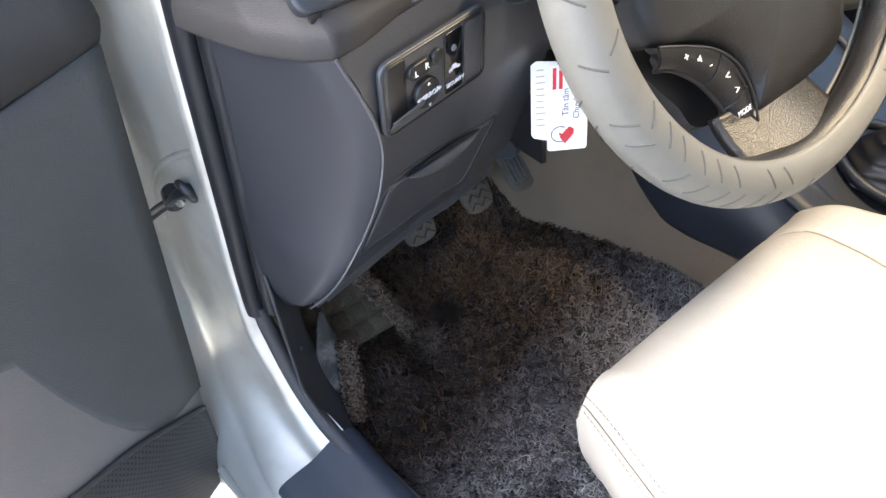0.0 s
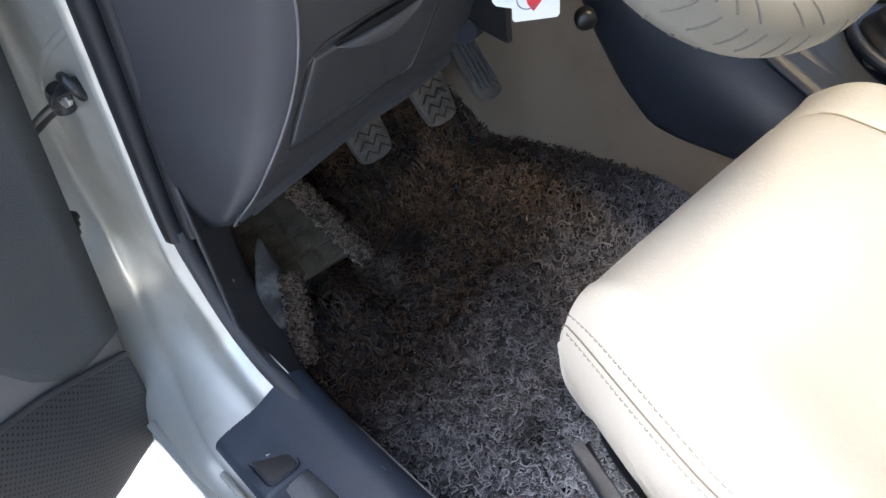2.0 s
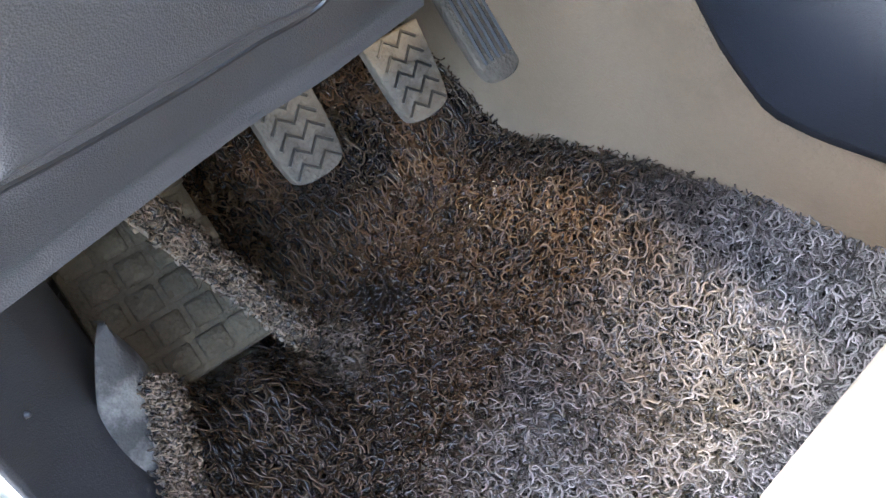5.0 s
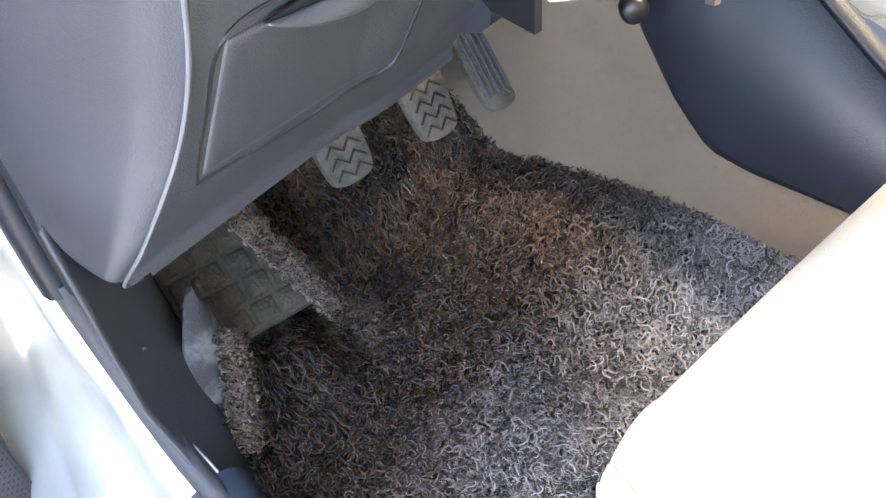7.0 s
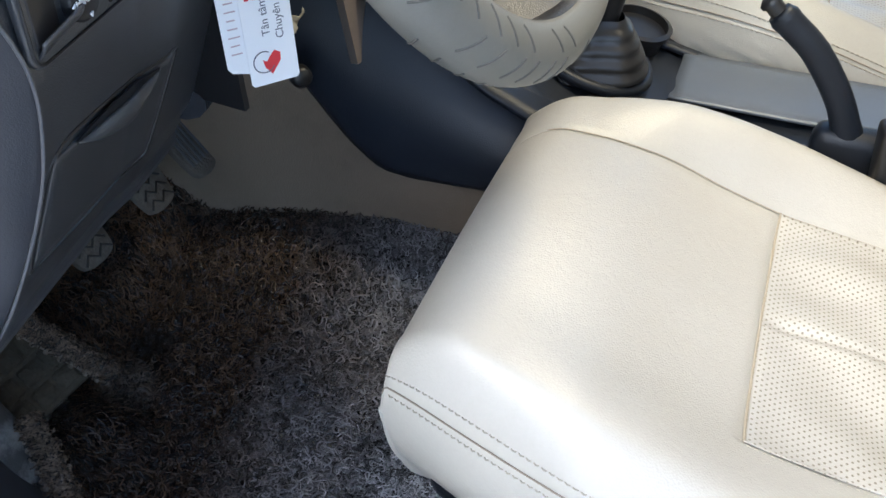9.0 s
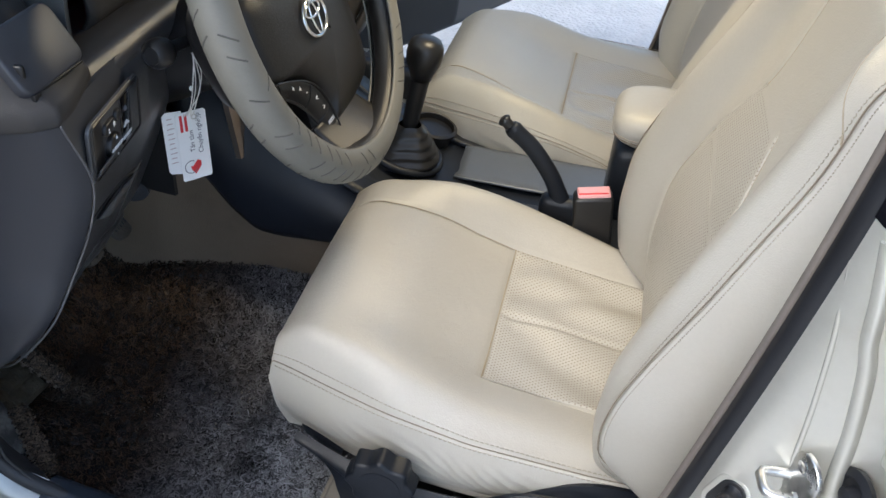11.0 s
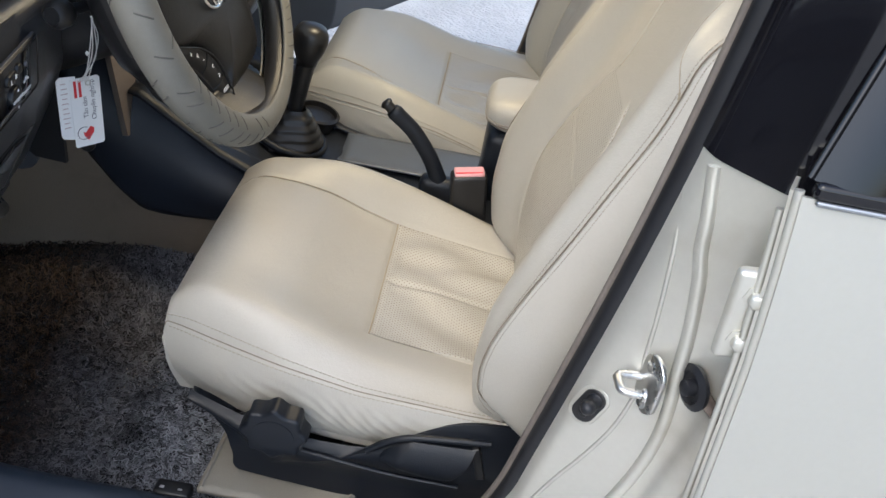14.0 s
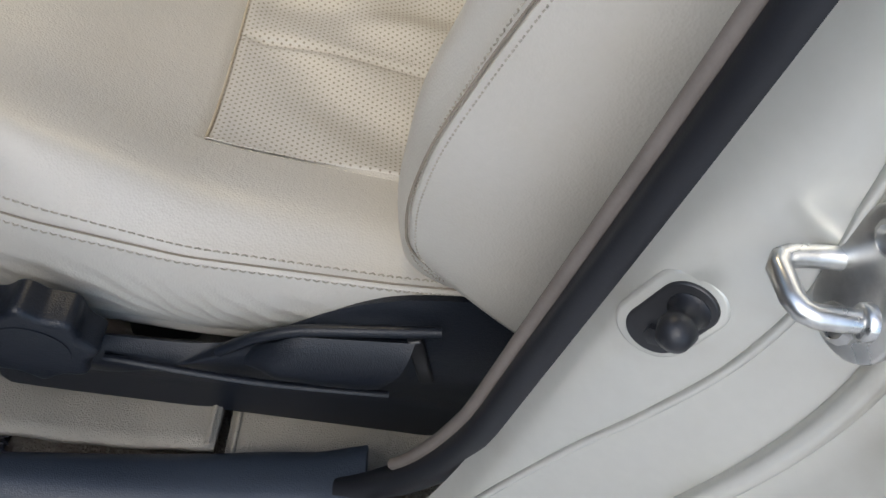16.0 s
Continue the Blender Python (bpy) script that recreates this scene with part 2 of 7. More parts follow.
def spline(pts, n, closed=False):
    """n places along a smooth curve through pts."""
    P = [np.array(p, float) for p in pts]
    m = len(P)
    out = []
    spans = m if closed else m - 1
    for k in range(n):
        t = k / n * spans if closed else k / (n - 1) * spans
        i = min(int(t), spans - 1)
        u = t - i
        if closed:
            a, b, c, d = P[(i - 1) % m], P[i], P[(i + 1) % m], P[(i + 2) % m]
        else:
            b, c = P[i], P[i + 1]
            a = P[i - 1] if i > 0 else 2 * b - c
            d = P[i + 2] if i + 2 < m else 2 * c - b
        out.append(0.5 * (2 * b + (c - a) * u + (2 * a - 5 * b + 4 * c - d) * u * u + (3 * b - a - 3 * c + d) * u ** 3))
    return out


def tube(pts, r, n=8, closed=False, flat=1.0, up=None):
    """A bar swept along pts. r: one radius or one a place. flat: squeezes it along its second axis."""
    P = [np.array(p, float) for p in pts]
    m = len(P)
    R = [r] * m if isinstance(r, (int, float)) else list(r)
    rows, prev = [], None
    for i in range(m):
        t = P[(i + 1) % m] - P[i - 1] if closed else P[min(i + 1, m - 1)] - P[max(i - 1, 0)]
        t = t / (np.linalg.norm(t) + 1e-12)
        if prev is None:
            g = np.array(up if up is not None else ((0, 0, 1) if abs(t[2]) < 0.9 else (1, 0, 0)), float)
        else:
            g = prev if up is None else np.array(up, float)
        a = g - t * np.dot(g, t)
        a = a / (np.linalg.norm(a) + 1e-12)
        prev = a
        b = np.cross(t, a)
        rows.append([P[i] + R[i] * (math.cos(q) * a * flat + math.sin(q) * b) for q in [2 * math.pi * k / n for k in range(n)]])
    v, f = grid(rows, close_u=True, close_v=closed)
    if not closed:
        f.append(tuple(range(n))[::-1])
        f.append(tuple((m - 1) * n + k for k in range(n)))
    return v, f


def box(c, s, bevel=0.004, seg=2, turn=None):
    """A bevelled block: centre, size, and a turn (a 3x3 or 4x4 matrix)."""
    bm = bmesh.new()
    bmesh.ops.create_cube(bm, size=1.0)
    bmesh.ops.scale(bm, vec=s, verts=bm.verts)
    if bevel > 0:
        bmesh.ops.bevel(bm, geom=bm.edges[:], offset=min(bevel, min(s) * 0.45), segments=seg, affect="EDGES", profile=0.5)
    if turn is not None:
        bmesh.ops.transform(bm, matrix=turn.to_4x4(), verts=bm.verts)
    bmesh.ops.translate(bm, vec=c, verts=bm.verts)
    return geo_of(bm)


def geo_of(bm):
    bm.verts.index_update()
    out = [tuple(v.co) for v in bm.verts], [tuple(v.index for v in f.verts) for f in bm.faces]
    bm.free()
    return out


def plate(outline, origin, u, v, depth, bevel=0.0, seg=2):
    """A flat piece: outline (2D) laid in the plane of u and v at origin, depth along u x v."""
    u, v = Vector(u).normalized(), Vector(v).normalized()
    w = u.cross(v)
    bm = bmesh.new()
    vs = [bm.verts.new(Vector(origin) + u * a + v * b) for a, b in outline]
    face = bm.faces.new(vs)
    ex = bmesh.ops.extrude_face_region(bm, geom=[face])
    top = [g for g in ex["geom"] if isinstance(g, bmesh.types.BMVert)]
    bmesh.ops.translate(bm, vec=w * depth, verts=top)
    if bevel > 0:
        tops = set(top)
        es = [e for e in bm.edges if e.verts[0] in tops and e.verts[1] in tops]
        bmesh.ops.bevel(bm, geom=es, offset=bevel, segments=seg, affect="EDGES", profile=0.5)
    return geo_of(bm)


def rounded(w, h, r, n=5):
    """The outline of a rounded rectangle about the origin."""
    out = []
    for cx, cy, a0 in ((w / 2 - r, h / 2 - r, 0), (-w / 2 + r, h / 2 - r, 90), (-w / 2 + r, -h / 2 + r, 180), (w / 2 - r, -h / 2 + r, 270)):
        for k in range(n + 1):
            a = radians(a0 + 90 * k / n)
            out.append((cx + r * math.cos(a), cy + r * math.sin(a)))
    return out


def lathe(profile, origin, axis, n=20):
    """profile: (radius, height) along axis."""
    w = Vector(axis).normalized()
    u = w.orthogonal().normalized()
    v = w.cross(u)
    rows = [[Vector(origin) + w * h + (u * math.cos(a) + v * math.sin(a)) * max(r, 1e-5) for a in [2 * math.pi * k / n for k in range(n)]] for r, h in profile]
    g, f = grid(rows, close_u=True)
    f.append(tuple(range(n))[::-1])
    f.append(tuple((len(rows) - 1) * n + k for k in range(n)))
    return g, f


def interp(x, xs, ys):
    return np.interp(x, xs, ys)


def smooth_curve(xs, ys):
    """A rounded interpolation through (xs, ys), for arrays."""
    fx = np.linspace(xs[0], xs[-1], 400)
    fy = np.interp(fx, xs, ys)
    w = max(3, int(400 * 0.05))
    k = np.hanning(2 * w + 1)
    k /= k.sum()
    pad = np.concatenate([2 * fy[0] - fy[w:0:-1], fy, 2 * fy[-1] - fy[-2:-w - 2:-1]])
    fy = np.convolve(pad, k, "valid")
    return lambda x: np.interp(x, fx, fy)


def lettering(body, size, origin, u, v, mat, parent, name="lettering", depth=0.0004, centre=True):
    cu = bpy.data.curves.new("text", "FONT")
    cu.body, cu.size = body, size
    cu.align_x = "CENTER" if centre else "LEFT"
    cu.align_y = "CENTER"
    cu.extrude = depth
    tmp = new("text_tmp", cu)
    bpy.context.view_layer.update()
    me = bpy.data.meshes.new_from_object(tmp.evaluated_get(bpy.context.evaluated_depsgraph_get()))
    bpy.data.objects.remove(tmp)
    bpy.data.curves.remove(cu)
    U, V = Vector(u).normalized(), Vector(v).normalized()
    W = U.cross(V)
    geo = [Vector(origin) + U * p.co.x + V * p.co.y + W * (p.co.z + depth) for p in me.vertices], [tuple(q.vertices) for q in me.polygons]
    bpy.data.meshes.remove(me)
    return part(name, geo, mat, parent)


# ---------------------------------------------------------------- ground
GROUND = 0.07


def ground_sheet():
    xs = np.concatenate([np.linspace(-300, -6, 8), np.linspace(-5, 5, 40), np.linspace(6, 300, 8)])
    rows = [[(x, y, GROUND + 0.004 * noise.noise((x * 0.7, y * 0.7, 3.0)) if abs(x) < 6 and abs(y) < 6 else GROUND) for x in xs] for y in xs]
    return grid(rows)


single("ground", ground_sheet(), CONCRETE, "pale worn concrete yard with grey blotches", "ground", kind="structure", smooth=180)


# ---------------------------------------------------------------- car shell: door openings
OPENING = [(0.46, 1.34), (0.50, 1.20), (0.540, 1.04), (0.575, 0.85), (0.604, 0.68), (0.600, 0.60), (0.570, 0.525), (0.500, 0.482), (0.40, 0.474), (0.15, 0.472),
           (-0.02, 0.474), (-0.10, 0.487), (-0.150, 0.530), (-0.182, 0.62), (-0.207, 0.77), (-0.240, 1.00), (-0.260, 1.20), (-0.274, 1.42)]
SEC_FRONT = [(0.0, 0.680), (0.008, 0.694), (0.02, 0.690), (0.06, 0.690), (0.11, 0.694), (0.150, 0.700), (0.166, 0.712), (0.175, 0.75), (0.18, 0.80)]
SEC_SILL = [(-0.001, 0.655), (0.004, 0.670), (0.010, 0.690), (0.022, 0.705), (0.026, 0.752), (0.030, 0.762), (0.036, 0.778), (0.07, 0.788), (0.20, 0.790)]
SEC_REAR = [(0.0, 0.700), (0.008, 0.716), (0.022, 0.726), (0.050, 0.741), (0.060, 0.746), (0.070, 0.751), (0.088, 0.763), (0.105, 0.786), (0.15, 0.790)]


def opening_path(n=150):
    P = np.array(spline([(y, z, 0) for y, z in OPENING], n))[:, :2]
    T = np.gradient(P, axis=0)
    T /= np.linalg.norm(T, axis=1, keepdims=True)
    return P, np.stack([-T[:, 1], T[:, 0]], axis=1)


def blend_sections(i, n):
    t = i / (n - 1) * (len(OPENING) - 1)
    a = min(max((t - 4.6) / 2.4, 0), 1)
    b = min(max((t - 10.6) / 2.2, 0), 1)
    a, b = a * a * (3 - 2 * a), b * b * (3 - 2 * b)
    F, S, R = map(np.array, (SEC_FRONT, SEC_SILL, SEC_REAR))
    return (F * (1 - a) + S * a) * (1 - b) + R * b


def jamb(side, lo, hi, n=150, lift=0.0):
    P, N = opening_path(n)
    rows = []
    for i in range(n):
        t = i / (n - 1) * (len(OPENING) - 1)
        if not lo <= t <= hi:
            continue
        sec = np.array(spline([(o, x, 0) for o, x in blend_sections(i, n)], 41))[:, :2]
        rows.append([(side * (x + lift), P[i, 0] + N[i, 0] * o, P[i, 1] + N[i, 1] * o) for o, x in sec])
    return shell(rows, 0.004 * side)


def along(side, lo, hi, o, x, n=150):
    """A line of places that runs round the opening at offset o and half-width x."""
    P, N = opening_path(n)
    k = len(OPENING) - 1
    return [(side * (x(i / (n - 1) * k) if callable(x) else x), P[i, 0] + N[i, 0] * o, P[i, 1] + N[i, 1] * o) for i in range(n) if lo <= i / (n - 1) * k <= hi]


def seal_x(t):
    return float(np.interp(t, (0, 4, 6.5, 9, 12, 13.5, 17), (0.676, 0.676, 0.668, 0.652, 0.668, 0.697, 0.697)))


SCREEN = bpy.data.materials.new("tinted_windscreen")
SCREEN.use_nodes = True
_n, _l = SCREEN.node_tree.nodes, SCREEN.node_tree.links
_t, _g, _m = _n.new("ShaderNodeBsdfTransparent"), _n.new("ShaderNodeBsdfGlossy"), _n.new("ShaderNodeMixShader")
_t.inputs["Color"].default_value = (0.62, 0.66, 0.66, 1)
_g.inputs["Roughness"].default_value = 0.02
_m.inputs["Fac"].default_value = 0.08
_l.new(_t.outputs[0], _m.inputs[1])
_l.new(_g.outputs[0], _m.inputs[2])
_l.new(_m.outputs[0], _n["Material Output"].inputs["Surface"])
car = thing("car_body", (0, 0, GROUND), "silver-beige sedan body shell with its front doors open", "car body")
for side in (-1, 1):
    part("door_jamb", jamb(side, 0, 15.68), PAINT_JAMB, car, "silver-beige painted door jamb", smooth=60)
    part("pillar_cover", jamb(side, 15.6, 17, lift=0.003), BLACK_GLOSS, car, "gloss black pillar cover")
    # rubber weatherstrip: a fat lip and a thin outer lip
    part("weatherstrip", tube(along(side, 0, 4.25, 0.0, lambda t: seal_x(t) + 0.004), 0.0125, 10), RUBBER, car, "black rubber door seal")
    part("weatherstrip", tube(along(side, 0, 4.2, -0.021, lambda t: seal_x(t) - 0.006), 0.0095, 10), RUBBER, car, "black rubber door seal")
    part("weatherstrip", tube(along(side, 11.2, 17, -0.001, lambda t: seal_x(t) - 0.001), 0.0112, 10), RUBBER, car, "black rubber door seal")
    part("weatherstrip", tube(along(side, 12.3, 17, -0.0125, lambda t: seal_x(t) - 0.008), 0.0042, 8), TAUPE, car, "taupe vinyl trim welt")

TRIM_KICK = material("grey_kick_plastic", (0.042, 0.041, 0.043), 0.55, vary=0.12, scale=12, grain=0.3, grain_scale=900)
PALE_EDGE = material("pale_trim_plastic", (0.32, 0.31, 0.30), 0.7, vary=0.2, scale=40)
# inner trims along the sill and the kick panel
def sill_trim(side):
    prof = [(0.639, 0.405), (0.640, 0.440), (0.643, 0.462), (0.650, 0.472), (0.658, 0.4755), (0.664, 0.4765), (0.672, 0.475), (0.690, 0.468), (0.704, 0.463), (0.735, 0.4605), (0.750, 0.4575), (0.754, 0.450)]
    prof = spline([(x, z, 0) for x, z in prof], 26)
    rows = []
    for y in np.linspace(0.520, -0.135, 50):
        e = float(np.interp(y, (0.38, 0.44, 0.48, 0.52), (0.0, 0.004, 0.009, 0.017))) + float(np.interp(y, (-0.135, -0.10, -0.06, -0.02, 0.05), (0.038, 0.018, 0.0105, 0.004, 0.0)))
        inn = float(np.interp(y, (-0.05, 0.15), (0.016, 0.0)))
        rows.append([(side * (x - inn * max(0.0, (0.668 - x) / 0.029)), y, z + e) for x, z, _ in prof])
    return shell(rows, 0.003 * side)


for side in (-1, 1):
    trim = part("sill_trim", sill_trim(side), TRIM_SILL, car, "dark slate plastic sill trim")
    if side < 0:
        part("worn_edge", tube([(-0.6405, y, 0.461) for y in np.linspace(0.50, 0.24, 14)], 0.0022, 6), PALE_EDGE, trim, "pale trim edge")
        for y in (0.43, 0.17):
            part("clip_slot", box((-0.690, y, 0.4690), (0.006, 0.022, 0.003), 0.001), BLACK, trim)
# metal scuff plate on the sill
scuff = part("scuff_plate", shell([[(x, y, z) for x, z in ((-0.7035, 0.4640), (-0.706, 0.4665), (-0.720, 0.4655), (-0.733, 0.4640), (-0.736, 0.4615))] for y in np.linspace(0.432, -0.085, 30)], -0.003), ALU, car, "brushed aluminium scuff plate")
part("badge_frame", tube([(-0.7085, 0.178, 0.4696), (-0.7085, 0.268, 0.4696), (-0.731, 0.268, 0.4675), (-0.731, 0.178, 0.4675)], 0.0009, 6, closed=True), GREY_INK, scuff)
for k, (a, b) in enumerate(((0.188, 0.222), (0.228, 0.258))):
    part("lettering_bar", box((-0.720, (a + b) / 2, 0.4690), (0.010 if k == 0 else 0.006, b - a, 0.0012), 0.0004, turn=Matrix.Rotation(radians(5.5), 3, "Y")), GREY_INK, scuff)
for y in (0.345, 0.385):
    part("plate_screw", lathe([(0.0045, 0), (0.0045, 0.0012), (0.003, 0.002)], (-0.720, y, 0.4685), (0, 0, 1), 12), ALU, scuff)
cap_front = part("sill_end_cap", box((-0.722, 0.467, 0.4650), (0.060, 0.066, 0.010), 0.005), TRIM_SILL, car, "dark plastic sill end cap")
part("cap_inset", plate(rounded(0.032, 0.040, 0.006), (-0.725, 0.462, 0.4695), (1, 0, 0), (0, 1, 0), 0.0022, 0.0009), GRILLE, cap_front, "dark grey cap inset")
part("inset_rim", tube([(-0.725 + a, 0.462 + b, 0.4702) for a, b in rounded(0.038, 0.046, 0.008, 4)], 0.0011, 6, True), TRIM_DARK, cap_front)
part("inset_mark", box((-0.722, 0.472, 0.4720), (0.009, 0.0025, 0.0008), 0.0003), PALE_EDGE, cap_front)
part("cap_clip", lathe([(0.0045, 0), (0.0045, 0.002), (0.002, 0.003)], (-0.704, 0.492, 0.4698), (0, 0, 1), 14), BLACK, cap_front)
part("sill_end_cap", box((-0.722, -0.115, 0.4625), (0.058, 0.055, 0.010), 0.005), TRIM_SILL, car, "dark plastic sill end cap")
# outer sill lip
part("sill_lip", tube([(-0.786, y, 0.440) for y in np.linspace(0.62, -0.32, 12)], 0.006, 8), PAINT, car)
part("sill_lip", tube([(-0.766, y, 0.4545) for y in np.linspace(0.50, -0.10, 12)], 0.0035, 8), PAINT, car)

# kick panel in the footwell, and the trim that runs up to the dashboard
def kick_panel(side):
    base = spline([(0.677, 0.552, 0), (0.656, 0.582, 0), (0.628, 0.618, 0), (0.610, 0.67, 0), (0.602, 0.74, 0), (0.600, 0.86, 0)], 30)
    rows = []
    for z in np.linspace(0.40, 0.74, 34):
        back = 0.075 * max(0.0, (0.565 - z) / 0.10) ** 2 if z > 0.46 else 0.083
        rows.append([(side * (x - 0.014 * max(0.0, (0.56 - z) / 0.1) * (1 - k)), y - back * (1 - k) ** 1.5, z) for k, (x, y, _) in zip(np.linspace(0, 1, 30), base)])
    return shell(rows, -0.003 * side)


for side in (-1, 1):
    k = part("kick_panel", kick_panel(side), TRIM_DARK if side > 0 else TRIM_KICK, car, "dark grey plastic kick panel", smooth=180)
    edge = along(side, 4.1, 8.0, -0.004, lambda t: seal_x(t) + 0.002)
    edge = [(x, y, z - 0.022 * max(0.0, (i / len(edge) - 0.66) / 0.34) ** 1.5) for i, (x, y, z) in enumerate(edge)]
    part("kick_edge", tube(edge, 0.0098, 10), TRIM_KICK, k)
    if side < 0:
        part("clip_pin", lathe([(0.0025, 0), (0.002, 0.002), (0.001, 0.003)], (-0.6545, 0.581, 0.590), (0.75, -0.66, 0), 10), TRIM_CAP, k)

# floor, toe board, tunnel
FLOOR = 0.372


def toe_z(y):
    return FLOOR + 0.85 * max(0.0, y - 0.66) * min(1.0, max(0.0, y - 0.66) / 0.06)


part("floor_carpet", shell([[(x, y, toe_z(y)) for x in np.linspace(-0.64, 0.64, 20)] for y in np.linspace(-1.3, 1.05, 60)], 0.02), CARPET_BEIGE, car, "beige floor carpet", smooth=180)
part("firewall", box((0, 1.03, 0.80), (1.36, 0.04, 0.95), 0.01), BLACK, car)
part("rear_bulkhead", box((0, -1.32, 0.66), (1.36, 0.04, 0.62), 0.01), HEADLINER, car)
part("rear_window", shell([[(x, -1.50 - 0.42 * s, 1.43 - 0.40 * s - 0.04 * x * x) for x in np.linspace(-0.56, 0.56, 10)] for s in np.linspace(0, 1, 8)], 0.004), SCREEN, car, "tinted rear window")


def tunnel_side(side):
    rows = []
    for y in np.linspace(-0.30, 0.95, 60):
        t = max(0.0, y - 0.5)
        wb = float(np.interp(y, (-0.30, 0.30, 0.36, 0.42, 0.50, 0.62, 0.95), (0.095, 0.098, 0.110, 0.126, 0.155, 0.178, 0.20)))
        wt = float(np.interp(y, (-0.30, 0.30, 0.45, 0.56, 0.62, 0.95), (0.126, 0.140, 0.146, 0.152, 0.172, 0.20)))
        z0 = toe_z(y) - 0.01
        top = float(np.interp(y, (-0.30, 0.15, 0.40, 0.48, 0.525, 0.56, 0.95), (0.53, 0.585, 0.590, 0.625, 0.68, 0.74, 0.80)))
        rows.append([(side * (wb + (wt - wb) * min(1, 1.6 * s) + 0.045 * max(0, 1 - 3.0 * s) ** 2 + 0.004 * math.sin(9 * y + 3 * s)), y, z0 + (top - z0) * s) for s in np.linspace(0, 1, 20)])
    return shell(rows, 0.01 * side)


for side in (-1, 1):
    part("tunnel_trim", tunnel_side(side), TRIM_BEIGE, car, "stained beige tunnel side trim", smooth=180)

# roof
part("roof", shell([[(x, y, 1.515 - 0.045 * (x / 0.56) ** 2 - 0.05 * ((y + 0.65) / 0.9) ** 2) for x in np.linspace(-0.57, 0.57, 14)] for y in np.linspace(-1.55, 0.24, 14)], -0.012), PAINT, car, "painted roof panel")
part("headliner", shell([[(x, y, 1.480 - 0.045 * (x / 0.56) ** 2 - 0.05 * ((y + 0.65) / 0.9) ** 2) for x in np.linspace(-0.55, 0.55, 14)] for y in np.linspace(-1.5, 0.22, 14)], -0.008), HEADLINER, car)
for side in (-1, 1):
    part("roof_rail", tube(spline([(side * 0.575, -1.5, 1.40), (side * 0.57, -0.7, 1.46), (side * 0.565, 0.0, 1.45), (side * 0.62, 0.35, 1.30), (side * 0.69, 0.72, 1.08)], 30), 0.032, 10, flat=0.8), PAINT, car)
part("windscreen", shell([[(x * (0.60 + 0.08 * s), 0.23 + 0.66 * s, 1.44 - 0.33 * s - 0.03 * x * x) for x in np.linspace(-1, 1, 14)] for s in np.linspace(0, 1, 12)], 0.004), SCREEN, car, "tinted windscreen")
part("windscreen_cowl", box((0, 0.98, 1.06), (1.40, 0.30, 0.05), 0.02), BLACK, car)
for side in (-1, 1):
    part("fender", shell([[(side * (0.80 - 0.05 * (1 - math.sin(math.pi * s))), y, 0.30 + 0.75 * s) for s in np.linspace(0.05, 0.98, 14)] for y in np.linspace(0.76, 1.9, 14)], 0.01 * side), PAINT, car, "silver-beige front fender")

# inner trim of the rear pillar on the far side
part("pillar_trim", shell([[(0.63 - 0.05 * s, -0.30 - 0.10 * t - 0.16 * s * 0.4, 0.5 + 0.95 * s) for s in np.linspace(0, 1, 12)] for t in np.linspace(0, 1, 8)], 0.01), TRIM_BEIGE, car, "beige pillar trim")
part("pillar_trim", shell([[(-0.665 + 0.05 * s, -0.24 - 0.10 * t - 0.16 * s * 0.4, 0.48 + 0.95 * s) for s in np.linspace(0, 1, 12)] for t in np.linspace(0, 1, 8)], -0.01), TRIM_BEIGE, car, "beige pillar trim")


# fittings on the driver's rear pillar
def oval(a, b, n=28):
    return [(a * math.cos(q), b * math.sin(q)) for q in [2 * math.pi * k / n for k in range(n)]]


def stadium(w, h, n=10):
    return rounded(w, h, min(w, h) / 2 - 1e-4, n)


PU, PV = Vector((-0.55, -0.835, 0.0)).normalized(), Vector((0.06, -0.12, 0.99)).normalized()
PW = PU.cross(PV)
if PW.x > 0:
    PW = -PW


def on_pillar(name, outline, at, depth, mat, bevel, parent, turn=0.0, label="", group="", category=""):
    at = Vector(at) + PW * 0.004
    r = Matrix.Rotation(radians(turn), 3, PW)
    u, v = r @ PU, r @ PV
    if u.cross(v).dot(PW) < 0:
        u = -u
    g = plate(outline, at, u, v, depth, bevel)
    return part(name, g, mat, parent, label) if parent else single(name, g, mat, label, category)


sw = thing("door_switch", (-0.722, -0.232, 0.838), "black rubber door lamp switch on the painted pillar", "switch")
on_pillar("pressed_rim", stadium(0.031, 0.052), (-0.7212, -0.2350, 0.847), 0.002, PAINT_JAMB, 0.0018, sw, -13)
on_pillar("switch_plate", stadium(0.023, 0.043), (-0.7222, -0.2355, 0.847), 0.003, BLACK, 0.001, sw, -13)
part("plunger", lathe([(0.008, 0), (0.0085, 0.004), (0.0065, 0.006), (0.0065, 0.013), (0.0078, 0.015), (0.0065, 0.021), (0.002, 0.024)], (-0.7265, -0.2375, 0.856), PW, 16), RUBBER, sw)
part("screw", lathe([(0.007, 0), (0.007, 0.002), (0.0045, 0.0022), (0.0045, 0.0055), (0.002, 0.0065)], (-0.7258, -0.2310, 0.838), PW, 6), BLACK, sw, "black hex screw")

